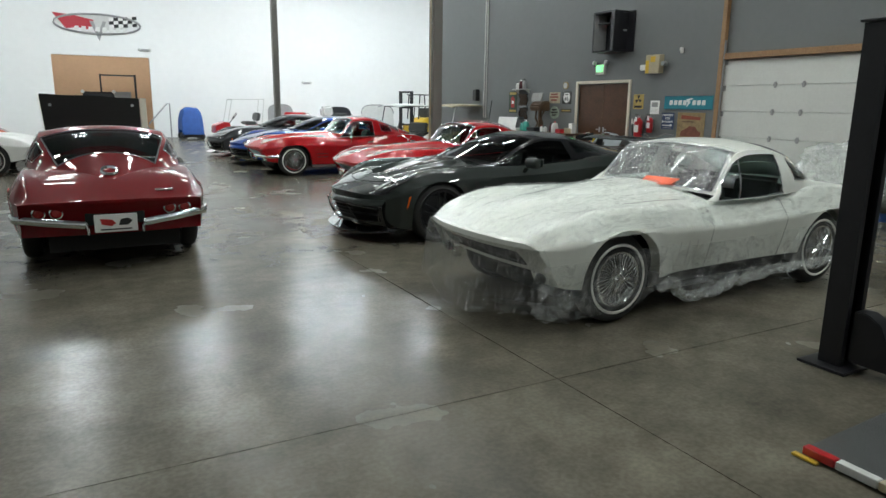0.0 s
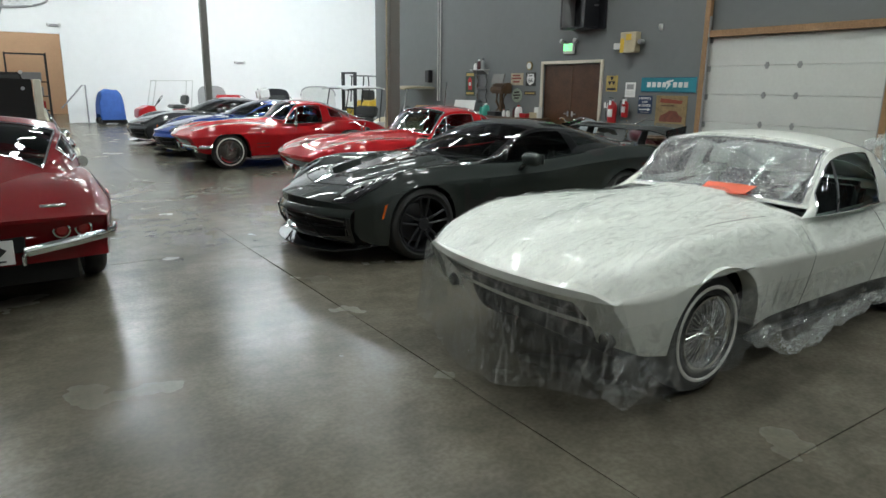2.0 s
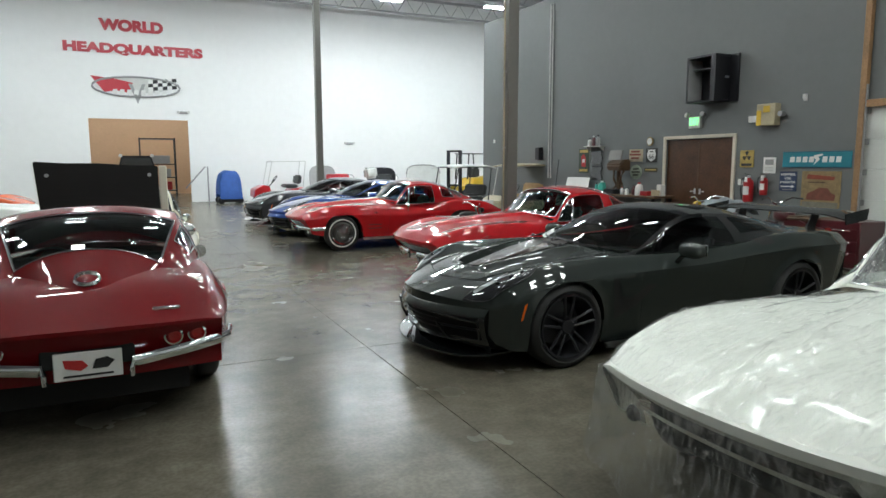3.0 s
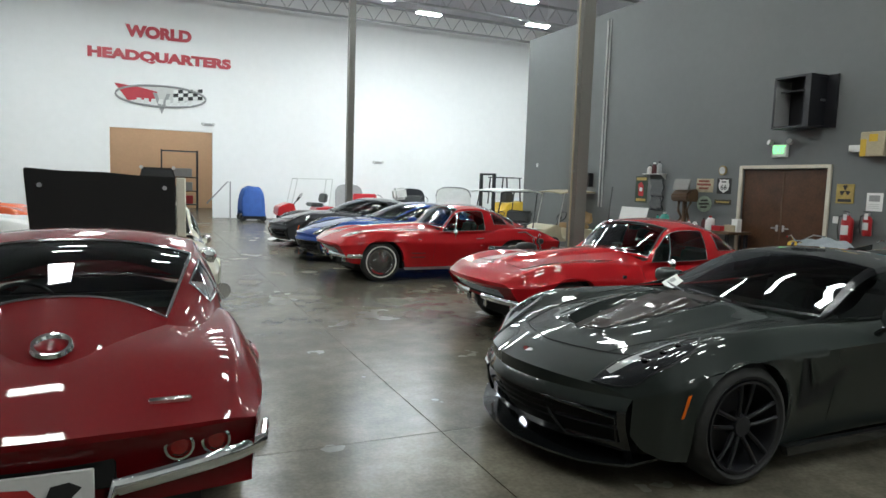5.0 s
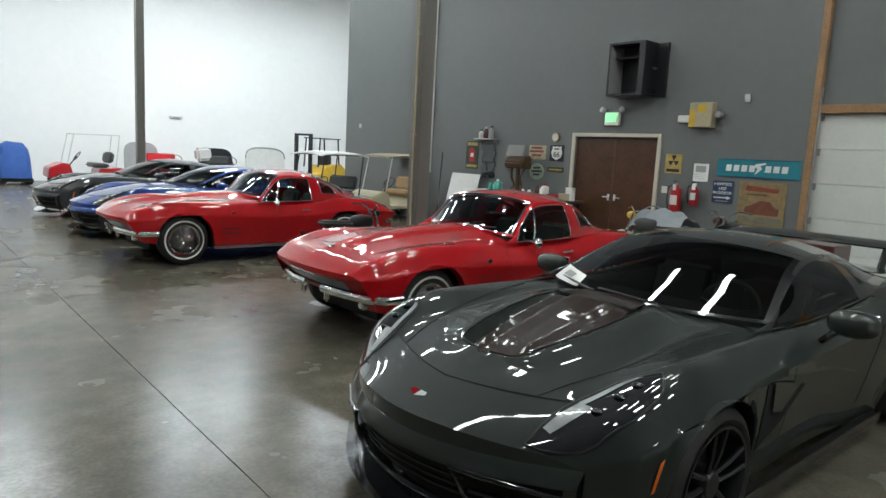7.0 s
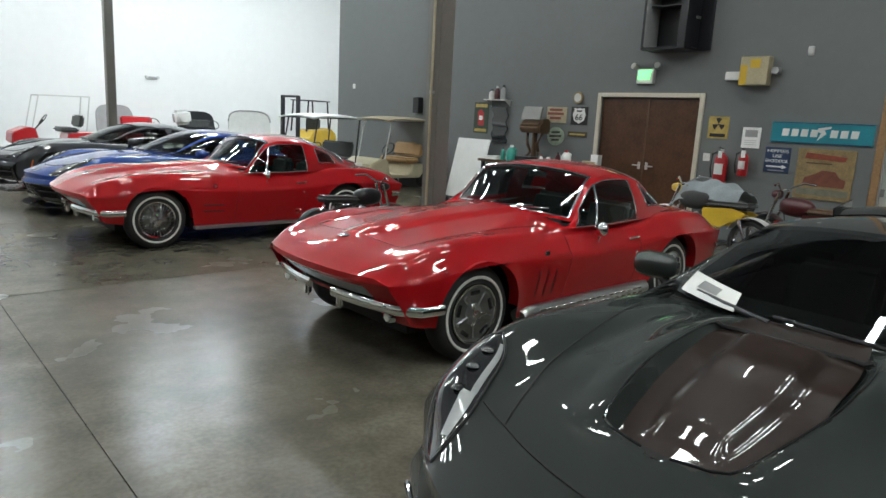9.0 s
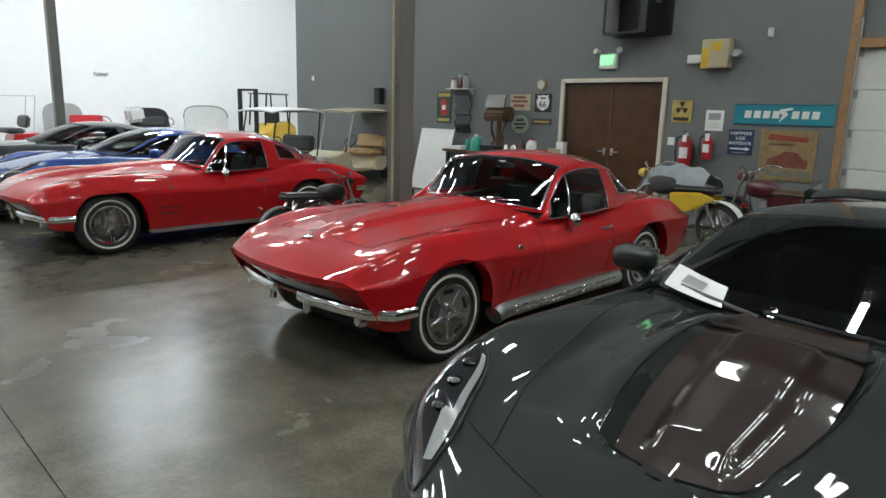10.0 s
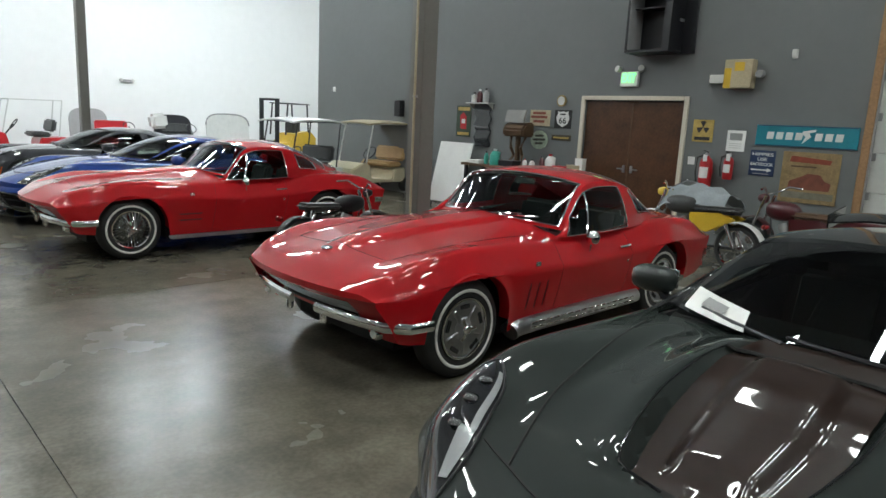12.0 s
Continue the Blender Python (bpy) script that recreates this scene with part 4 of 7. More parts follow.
def gt_coupe(name, at, paint, label, full=True, group=""):
    spec = dict(GT, relief=power_dome, along=120, cross=110) if full else GT
    k = car_shell(name, at, spec, paint, label, group, M_DGLASS, M_BLACKGLOSS if full else None)
    car, top, side, ff, fr = k["car"], k["top"], k["side"], k["face_f"], k["face_r"]
    def plan(a, b):
        """The body's top at a place in plan."""
        x = a
        for _ in range(12):
            x = a - (k["bow"](x, b) - x)
        return top(x, min(max(b / k["w"](x), -1), 1))
    for x in (0, 2.71):
        for y in (-0.835, 0.835):
            wheel(car, x, y, 0.345, 0.27, "black")
    bm = grid(lambda v, s: Vector(ff(v, s)) + Vector((0.08, 0, 0)), spread(-0.97, 0.97, 24), spread(0.1, 0.95, 4))
    part("grille_back", bm, M_UNDER, car)
    for s in (0.26, 0.38, 0.5, 0.62):
        part("grille_bar", tube([Vector(ff(v, s)) + Vector((0.04, 0, 0)) for v in spread(-0.46, 0.46, 10)], 0.006, 5), M_BLACK, car)
    # splitter with end plates
    def blade(v, s):
        p = Vector(ff(v, 1.0))
        return Vector((p.x + 0.16 - 0.27 * s + 0.05 * abs(v) ** 3, p.y * 1.03, 0.135 - 0.012 * s + 0.03 * max(0, abs(v) - 0.75) * 4))
    bm = grid(blade, spread(-1, 1, 24), spread(0, 1, 4))
    bmesh.ops.solidify(bm, geom=list(bm.faces), thickness=0.014)
    part("splitter", bm, M_BLACKGLOSS, car, "gloss black front splitter")
    for sg in (-1, 1):
        part("intake_frame", tube([Vector(ff(sg * v, s)) + Vector((-0.008, 0, 0)) for v, s in ((0.44, 0.20), (0.50, 0.5), (0.58, 0.80), (0.93, 0.72), (0.95, 0.3), (0.60, 0.22))], 0.012, 8, None, True), M_BLACKGLOSS, car)
        part("intake_fin", tube([Vector(ff(sg * v, 0.5)) + Vector((0.03, 0, 0)) for v in spread(0.5, 0.94, 6)], 0.010, 6, None, False, 2.0), M_BLACK, car)
    for sg in (-1, 1):
        lamp_at = lambda a, b, lift=0.004: Vector(plan(a, sg * b)) + Vector((0, 0, lift))
        inner = smooth_curve((-0.74, 0.565), (-0.60, 0.575), (-0.43, 0.635), (-0.30, 0.69), (-0.20, 0.795))
        outer = smooth_curve((-0.74, 0.575), (-0.68, 0.66), (-0.56, 0.78), (-0.42, 0.845), (-0.30, 0.855), (-0.20, 0.805))
        lens = lambda lo, hi, a0, a1, lift: outward(grid(lambda a, q: lamp_at(a, inner(a) + (outer(a) - inner(a)) * (lo + (hi - lo) * q), lift), spread(a0, a1, 26), spread(0, 1, 10)), (1.3, 0, 0.4))
        part("headlamp", lens(0, 1, -0.74, -0.20, 0.005), M_HEADGLASS, car, "dark glass headlamp with a white light strip")
        rim = [(a, inner(a)) for a in spread(-0.74, -0.20, 20)] + [(a, outer(a)) for a in spread(-0.20, -0.74, 20)[1:-1]]
        part("lamp_rim", tube([lamp_at(a, b, 0.005) for a, b in rim], 0.005, 6, None, True), M_BLACK, car)
        for a, q in ((-0.50, 0.50), (-0.40, 0.48), (-0.31, 0.45)):
            part("lamp_projector", lathe([(0.0, 0.010), (0.016, 0.010), (0.026, 0.004), (0.028, 0.0)], 14, None, "z"), M_BLACKGLOSS, car).location = lamp_at(a, inner(a) + (outer(a) - inner(a)) * q)
        part("light_strip", lens(0.10, 0.42, -0.66, -0.50, 0.009), M_LIGHTSTRIP, car)
        part("light_strip", lens(0.08, 0.22, -0.50, -0.26, 0.009), M_LIGHTSTRIP, car)
        part("side_marker", patch(lambda a, b: side(a, b, sg), [(-0.44, 0.55), (-0.405, 0.56), (-0.455, 0.43), (-0.485, 0.425)], 0.005, 4, 6), M_AMBER, car, "amber side marker")
        # bonnet seams
        cut = smooth_curve((-0.55, 0.445), (-0.436, 0.487), (-0.16, 0.576), (0.05, 0.61), (0.30, 0.65), (0.58, 0.69))
        lid = smooth_curve((0.0, -0.665), (0.18, -0.635), (0.31, -0.60), (0.445, -0.55))
        seam(k, [Vector(plan(x, sg * cut(x))) + Vector((0, 0, 0.001)) for x in spread(-0.55, 0.58, 30)], 0.0045)
        seam(k, [Vector(plan(lid(y), sg * y)) + Vector((0, 0, 0.001)) for y in spread(0, 0.445, 14)], 0.0045)
        seam(k, [Vector(plan(-0.55 + 0.05 * q, sg * (0.445 + 0.14 * q))) + Vector((0, 0, 0.001)) for q in spread(0, 1, 6)], 0.0045)
        # vent behind the front wheel: flat black patch for the scoop's inner shade
        part("fender_vent", patch(lambda a, b: side(a, b, sg), [(0.45, 0.70), (0.94, 0.60), (0.72, 0.43), (0.50, 0.34)], 0.003, 10, 8), M_UNDER, car)
        part("vent_blade", patch(lambda a, b: side(a, b, sg), [(0.50, 0.70), (0.84, 0.63), (0.66, 0.52), (0.55, 0.54)], 0.016, 8, 6), paint, car)
        part("hip_intake", patch(top, [(2.18, sg * 0.80), (2.42, sg * 0.82), (2.40, sg * 0.93), (2.24, sg * 0.93)], 0.003, 6, 4), M_UNDER, car)
        seam(k, [Vector(side(x, z, sg)) + Vector((0, sg * 0.001, 0)) for x, z in [(0.78 + 0.03 * q, 0.71 - 0.45 * q) for q in spread(0, 1, 8)]])
        seam(k, [Vector(side(x, z, sg)) + Vector((0, sg * 0.001, 0)) for x, z in [(1.98 - 0.1 * q, 0.78 - 0.5 * q) for q in spread(0, 1, 8)]])
        p = Vector(top(1.20, sg * 0.95))
        part("mirror_arm", tube([p + Vector((0, -sg * 0.02, -0.02)), p + Vector((0.0, sg * 0.05, 0.05)), p + Vector((0.02, sg * 0.10, 0.09))], 0.02, 8, None, False, 1.6), M_BLACKGLOSS, car)
        part("mirror_head", grid_blob(p + Vector((0.03, sg * 0.13, 0.115)), (0.085, 0.125, 0.072)), paint, car)
        part("mirror_glass", box((0.006, 0.19, 0.10), p + Vector((0.112, sg * 0.13, 0.115)), 0.003), M_CHROME, car)
        part("side_skirt", prism([(0.42, 0.10), (0.40, 0.16), (2.28, 0.16), (2.26, 0.10)], 0.05, "y", (0, sg * 0.90, 0), None, 0.006), M_BLACKGLOSS, car)
        for v in (0.52, 0.78):
            part("tail_lamp", patch(fr, [(sg * (v - 0.10), 0.12), (sg * (v + 0.10), 0.12), (sg * (v + 0.08), 0.36), (sg * (v - 0.08), 0.36)], 0.004, 4, 4), M_LENS, car)
    part("nose_emblem", patch(top, [(-0.84, 0.0), (-0.80, 0.0), (-0.80, 0.06), (-0.82, 0.065)], 0.004, 3, 3), M_LENS, car)
    part("nose_emblem", patch(top, [(-0.84, 0.0), (-0.80, 0.0), (-0.80, -0.05), (-0.82, -0.06)], 0.004, 3, 3), M_ALU, car)
    if full:
        # carbon cover standing in the bonnet opening, and its strip behind the seam
        def cover(x, q):
            y = OPENING(x) * q
            p = Vector(plan(x, y))
            p.z += 0.004 - power_dome(x, y) - well_depth(x) * 0.92
            lift = step(-0.30, -0.19, x + 0.10 * abs(q) ** 2) * (1 - step(0.42, 0.66, abs(q)))
            p.z += (0.030 * lift + 0.014 * step(0.05, 0.20, x)) * (1 - step(0.34, 0.44, x))
            return p
        part("carbon_panel", outward(grid(cover, spread(-0.434, 0.425, 60), spread(-1, 1, 44)), (1.3, 0, 0.4)), M_CARBON, car, "brown-tinted carbon fibre bonnet panel")
        part("cowl_panel", outward(grid(lambda x, q: Vector(plan(x, OPENING(x) * q)) + Vector((0, 0, 0.014)), spread(0.445, 0.615, 10), spread(-1, 1, 24)), (1.3, 0, 0.4)), M_CARBON, car)
        part("bonnet_edge", tube([Vector(plan(0.435 - 0.03 * step(0.75, 1.1, abs(q)), OPENING(0.43) * q)) + Vector((0, 0, 0.017)) for q in spread(-1.12, 1.12, 20)], 0.010, 6), M_UNDER, car)
        rim = [(x, OPENING(x) + 0.038) for x in spread(-0.434, 0.43, 44)]
        for sg in (-1, 1):
            part("opening_edge", tube([Vector(plan(x, sg * y)) + Vector((0, 0, 0.002)) for x, y in rim], 0.004, 6), M_BLACKGLOSS, car)
        # rear wing
        part("wing_blade", grid_solid(lambda v, s: Vector((3.50 + 0.34 * s - 0.05 * abs(v) ** 2, 0.88 * v, 1.085 + 0.035 * s + 0.025 * math.sin(math.pi * s) - (0.04 * max(0, abs(v) - 0.72) / 0.28))), spread(-1, 1, 20), spread(0, 1, 6), 0.014), M_BLACKGLOSS, car, "black rear wing on two posts")
        for sg in (-1, 1):
            part("wing_post", prism([(3.42, 0.90), (3.54, 1.10), (3.66, 1.11), (3.58, 0.90)], 0.016, "y", (0, sg * 0.46, 0), None, 0.003), M_BLACK, car)
            part("wing_end", prism([(3.46, 1.0), (3.44, 1.11), (3.82, 1.16), (3.80, 1.04)], 0.012, "y", (0, sg * 0.885, 0), None, 0.003), M_BLACKGLOSS, car)
    for v in (-0.35, 0.2):
        part("wiper", tube([Vector(k["ctop"](0.60, v)) + Vector((-0.02, 0, 0.01)), Vector(k["ctop"](0.615, v + 0.3)) + Vector((-0.015, 0, 0.016)), Vector(k["ctop"](0.63, v + 0.55)) + Vector((-0.01, 0, 0.012))], 0.009, 6), M_BLACK, car)
    return k


def grid_solid(fn, us, vs, thick):
    bm = grid(fn, us, vs)
    bmesh.ops.solidify(bm, geom=list(bm.faces), thickness=thick)
    return bm

# ---- openings and fixtures of the grey wall ----
def words(name, text, at, width, height, material, parent, depth=0.004, face="x", bold=0.0):
    """Flat lettering in the built-in font, fitted to a width and height; it faces along -x or -y."""
    cu = bpy.data.curves.new(name, "FONT")
    cu.body, cu.align_x, cu.align_y, cu.extrude, cu.offset = text, "CENTER", "CENTER", 0.5, bold
    tmp = bpy.data.objects.new(name, cu)
    me = bpy.data.meshes.new_from_object(tmp)
    bpy.data.objects.remove(tmp)
    bm = bmesh.new()
    bm.from_mesh(me)
    bpy.data.meshes.remove(me)
    lo = [min(v.co[i] for v in bm.verts) for i in range(3)]
    hi = [max(v.co[i] for v in bm.verts) for i in range(3)]
    for v in bm.verts:
        a = (v.co.x - (lo[0] + hi[0]) / 2) / (hi[0] - lo[0]) * width
        b = (v.co.y - (lo[1] + hi[1]) / 2) / (hi[1] - lo[1]) * height
        c = (v.co.z - lo[2]) / (hi[2] - lo[2]) * depth
        v.co = (at[0] - c, at[1] - a, at[2] + b) if face == "x" else (at[0] + a, at[1] - c, at[2] + b)
    bmesh.ops.recalc_face_normals(bm, faces=bm.faces)
    return part(name, bm, material, parent, smooth=False) if parent else link(name, bm, material)


def sign(name, y0, y1, z0, z1, material, label, x=XG, t=0.012):
    """A flat sign on the grey wall."""
    s = thing(name, pose(x - t / 2 - 0.002, (y0 + y1) / 2, (z0 + z1) / 2), label, "sign")
    part("panel", box((t, abs(y1 - y0), abs(z1 - z0)), (0, 0, 0), 0.004), material, s)
    return s


d = thing("door_1", pose(XG + 0.06, (D0 + D1) / 2, 0), "closed brown wooden double door in a beige frame", "door", kind="structure")
hw = (D1 - D0) / 2
for sg in (-1, 1):
    leaf = part("door_leaf", box((0.045, hw - 0.008, DZ - 0.02), (0, sg * hw / 2, DZ / 2), 0.003), M_WOOD, d)
    part("door_handle", rod((-0.04, sg * 0.07, 1.02), (-0.04, sg * 0.19, 1.02), 0.011), M_ALU, d)
    part("handle_rose", box((0.02, 0.05, 0.12), (-0.03, sg * 0.07, 1.02), 0.006), M_ALU, d)
    part("door_jamb", box((0.14, 0.07, DZ + 0.07), (-0.03, sg * (hw + 0.037), (DZ + 0.07) / 2), 0.006), M_TRIM, d)
part("door_head", box((0.14, hw * 2, 0.07), (-0.03, 0, DZ + 0.037), 0.006), M_TRIM, d)
part("centre_strip", box((0.01, 0.03, DZ - 0.03), (-0.028, 0, DZ / 2), 0.002), M_BROWNP, d)

g = thing("door_2", pose(XG + 0.1, (G0 + G1) / 2, 0), "white sectional garage door with steel hinges, closed", "garage door", kind="structure")
gw = G1 - G0
for i in range(5):
    part("door_section", box((0.05, gw + 0.06, 0.50), (0.02, 0, 0.255 + 0.504 * i), 0.008), M_GDOOR, g)
    for yy in (-0.17, 0.40):
        if i < 4:
            h = box((0.016, 0.05, 0.11), (-0.014, yy, 0.507 + 0.504 * i), 0.004)
            box((0.016, 0.085, 0.04), (-0.016, yy, 0.507 + 0.504 * i), 0.004, None, h)
            part("hinge", h, M_GREYP, g)
    for sg in (-1, 1):
        part("roller_hinge", box((0.03, 0.09, 0.10), (-0.02, sg * (gw / 2 - 0.04), 0.46 + 0.504 * i), 0.006), M_GREYP, g)
for sg in (-1, 1):
    part("frame_post", box((0.10, 0.10, 4.5), (-0.07, sg * (gw / 2 + 0.02), 2.25), 0.006), M_PINE, g)
    part("door_track", box((0.05, 0.04, 2.9), (-0.08, sg * (gw / 2 - 0.03), 1.45), 0.004), M_GREYP, g)
part("frame_lintel", box((0.08, gw - 0.04, 0.12), (-0.06, 0, GZ + 0.07), 0.006), M_PINE, g)
part("frame_head", box((0.08, gw - 0.04, 0.12), (-0.06, 0, 4.45), 0.006), M_PINE, g)
part("infill_panel", box((0.05, gw + 0.04, 1.80), (0.02, 0, 3.46), 0.004), M_GREY, g)

for y in (18.22, 18.34):
    structure("conduit_pipe", rod((XG - 0.03, y, 1.2), (XG - 0.03, y, 6.0), 0.02), M_LGREY, "pale vertical conduit pipe on the grey wall", "pipe")

# trusses under the roof
for y in (11.0, 15.2, 19.4, 23.6, 27.8, 31.2):
    bm = box2((XW, y - 0.05, 8.98), (XE, y + 0.05, 9.08))
    box2((XW, y - 0.05, 8.34), (XE, y + 0.05, 8.42), 0, bm)
    x = XW
    while x < XE - 0.9:
        rod((x, y, 8.38), (x + 0.45, y, 9.02), 0.016, 5, bm)
        rod((x + 0.45, y, 9.02), (x + 0.9, y, 8.38), 0.016, 5, bm)
        x += 0.9
    structure("roof_truss", bm, M_TRUSS, "grey open-web steel roof truss", "truss")

# lettering and crest on the far wall
w1 = thing("wall_lettering", pose(0, YW, 0), "large red capital letters mounted on the white wall", "lettering")
words("word", "WORLD", (0.96, -0.01, 7.10), 2.35, 0.46, M_WORDRED, w1, 0.04, "y", 0.062)
words("word", "HEADQUARTERS", (1.06, -0.01, 6.16), 5.12, 0.46, M_WORDRED, w1, 0.04, "y", 0.062)
cr = thing("wall_crest", pose(1.04, YW, 4.72), "oval crest with red and chequered flag shapes", "sign")
ring = [(math.cos(a) * 1.62, -0.03, math.sin(a) * 0.40) for a in spread(0, 2 * math.pi, 48)[:-1]]
part("oval_rim", tube(ring, 0.045, 6, None, True), M_GREYP, cr)
part("oval_face", prism([(math.cos(a) * 1.3, 0.06 + math.sin(a) * 0.30) for a in spread(0, 2 * math.pi, 40)[:-1]], 0.02, "y", (0, -0.012, 0)), M_LGREY, cr, smooth=False)
part("red_flag", prism([(-1.66, 0.38), (-0.85, 0.30), (-0.15, 0.16), (-0.30, -0.26), (-0.75, -0.16), (-1.2, -0.24)], 0.02, "y", (0, -0.035, 0)), M_WORDRED, cr, smooth=False)
for i in range(6):
    for j in range(3):
        x, z = 0.42 + 0.18 * i, -0.14 + 0.14 * j + 0.02 * i
        part("flag_check", prism([(x, z), (x + 0.18, z + 0.02), (x + 0.18, z + 0.16), (x, z + 0.14)], 0.02, "y", (0, -0.035, 0)), M_RUBBER if (i + j) % 2 else M_SIGNWHITE, cr, smooth=False)
part("chevron", prism([(-0.32, 0.12), (-0.18, 0.12), (0.0, -0.36), (0.18, 0.12), (0.32, 0.12), (0.0, -0.68)], 0.03, "y", (0, -0.05, 0)), M_GREYP, cr, smooth=False)
for i in range(8):
    x = -0.92 + 0.26 * i
    part("letter_bar", prism([(x, -0.30), (x + 0.04, -0.12), (x + 0.19, -0.12), (x + 0.19, -0.30)], 0.02, "y", (0, -0.075, 0)), M_SIGNWHITE, cr, smooth=False)
for x, z, nm in ((9.95, 2.55, "wall_vent"), (2.75, 3.75, "wall_vent")):
    v = thing(nm, pose(x, YW - 0.03, z), "small grey fixture on the white wall", "fixture")
    part("body", box((0.34, 0.06, 0.10), (0, 0, 0), 0.01), M_GREYP, v)
    for sg in (-1, 1):
        part("lamp_head", lathe_y([(0.0, -0.07), (0.05, -0.06), (0.06, 0.0)], (sg * 0.2, -0.03, 0.02)), M_LGREY, v)

# exit sign, box, sensor, switches
e = thing("exit_sign", pose(XG, 12.92, 2.475), "white exit sign with green letters and two lamp heads, lit", "exit sign")
part("case", box((0.07, 0.32, 0.24), (-0.036, 0, 0), 0.01), M_SIGNWHITE, e)
words("word", "EXIT", (-0.073, 0, 0.02), 0.24, 0.14, M_GREENLIT, e, 0.004, "x", 0.01)
for sg in (-1, 1):
    part("lamp_head", rod((-0.03, sg * 0.20, 0.15), (-0.10, sg * 0.22, 0.17), 0.05, 14), M_LGREY, e)
b = thing("control_box", pose(XG, 11.12, 2.52), "tan control box with yellow label on the grey wall", "control box")
part("case", box((0.16, 0.40, 0.40), (-0.08, 0, 0), 0.01), M_BEIGE, b)
part("label", box((0.004, 0.14, 0.12), (-0.163, -0.02, 0.10)), M_YELLOW, b, smooth=False)
part("label", box((0.004, 0.10, 0.28), (-0.163, 0.14, -0.06)), M_YELLOW, b, smooth=False)
part("side_box", box((0.08, 0.23, 0.12), (-0.04, 0.33, -0.06), 0.008), M_SIGNWHITE, b)
part("beacon", rod((-0.05, -0.30, 0.0), (-0.16, -0.30, 0.0), 0.05, 14), M_GREYP, b)
part("beacon_arm", box((0.04, 0.12, 0.05), (-0.03, -0.25, 0.0), 0.006), M_LGREY, b)
for y, z in ((10.43, 2.78), (3.25, 2.74)):
    s = thing("motion_sensor", pose(XG, y, z), "small white motion sensor on the grey wall", "sensor")
    part("body", prism([(0, -0.06), (-0.03, -0.06), (-0.06, 0.0), (-0.05, 0.06), (0, 0.06)], 0.07, "y", (0, 0, 0), None, 0.006), M_SIGNWHITE, s)
for y, z in ((11.73, 1.25), (21.49, 2.34)):
    s = thing("light_switch", pose(XG, y, z), "white switch plate on the grey wall", "switch")
    part("plate", box((0.012, 0.11, 0.12), (-0.007, 0, 0), 0.004), M_SIGNWHITE, s)
    for sg in (-1, 1):
        part("rocker", box((0.012, 0.03, 0.06), (-0.016, sg * 0.025, 0), 0.003), M_SIGNWHITE, s)

# open black cabinet over the exit sign
c = thing("wall_cabinet", pose(XG, 12.68, 3.30), "black wall cabinet with its door swung open", "cabinet")
for a, bb in (((-0.45, -0.60, -0.46), (-0.04, 0.14, -0.42)), ((-0.45, -0.60, 0.42), (-0.04, 0.14, 0.46)), ((-0.45, -0.60, -0.42), (-0.04, -0.56, 0.42)), ((-0.45, 0.10, -0.42), (-0.04, 0.14, 0.42)), ((-0.04, -0.80, -0.46), (0, 0.18, 0.46))):
    part("cabinet_panel", box2(a, bb, 0.004), M_BLACK, c)
# Grey panel paints the light that falls on the inner left wall
part("lining", box2((-0.44, 0.092, -0.41), (-0.06, 0.10, 0.41), 0.002), M_GREYP, c, "inner side wall, grey for the light on it")
part("shelf", box((0.30, 0.60, 0.02), (-0.2, -0.23, 0.2), 0.003), M_BLACK, c)
part("cabinet_door", box2((-0.475, -0.62, -0.45), (-0.453, -0.50, 0.45), 0.005), M_BLACK, c)
part("door_latch", box((0.10, 0.03, 0.04), (-0.14, -0.615, 0.02), 0.004), M_ALU, c)

# signs
s = sign("teal_sign", 9.51, 10.81, 1.54, 1.83, M_TEAL, "long teal metal sign with white lettering shapes")
for i in range(8):
    if i != 4:
        part("letter_bar", prism([(0.47 - 0.125 * i, -0.05), (0.46 - 0.125 * i, 0.05), (0.37 - 0.125 * i, 0.05), (0.38 - 0.125 * i, -0.05)], 0.004, "x", (-0.009, 0.03, 0), None), M_SIGNWHITE, s, smooth=False)
part("wing_shape", prism([(0.06, 0.07), (-0.10, 0.10), (-0.10, 0.07), (-0.02, 0.05), (-0.05, 0.0), (0.06, -0.10), (0.02, 0.0), (0.07, 0.03)], 0.004, "x", (-0.009, -0.03, 0)), M_SIGNWHITE, s, smooth=False)
for zz in (-0.135, 0.135):
    part("border", box((0.004, 1.26, 0.01), (-0.009, 0, zz)), M_NAVY, s, smooth=False)
s = sign("navy_sign", 10.50, 10.85, 1.11, 1.47, M_NAVY, "small navy sign with white words and an arrow")
for t_, zz, ww in (("HIPPIES", 0.125, 0.29), ("USE", 0.055, 0.13), ("BACKDOOR", -0.015, 0.31)):
    words("word", t_, (-0.007, 0, zz), ww, 0.045, M_SIGNWHITE, s, 0.003, "x", 0.01)
part("arrow", prism([(0.14, -0.085), (0.14, -0.105), (-0.08, -0.105), (-0.08, -0.125), (-0.145, -0.095), (-0.08, -0.065), (-0.08, -0.085)], 0.003, "x", (-0.008, 0, 0)), M_SIGNWHITE, s, smooth=False)
part("small_print", box((0.003, 0.22, 0.012), (-0.008, 0, -0.15)), M_GREYP, s, smooth=False)
s = sign("vintage_poster_sign", 9.67, 10.40, 0.79, 1.48, M_POSTER, "aged tan tin sign with a faded red car shape")
part("heading_bar", prism([(0.27, 0.21), (0.25, 0.29), (-0.26, 0.25), (-0.24, 0.19)], 0.003, "x", (-0.008, 0, 0)), mat("faded_red_print", (0.25, 0.05, 0.025), 0.6, vary=0.4, scale=12), s, smooth=False)
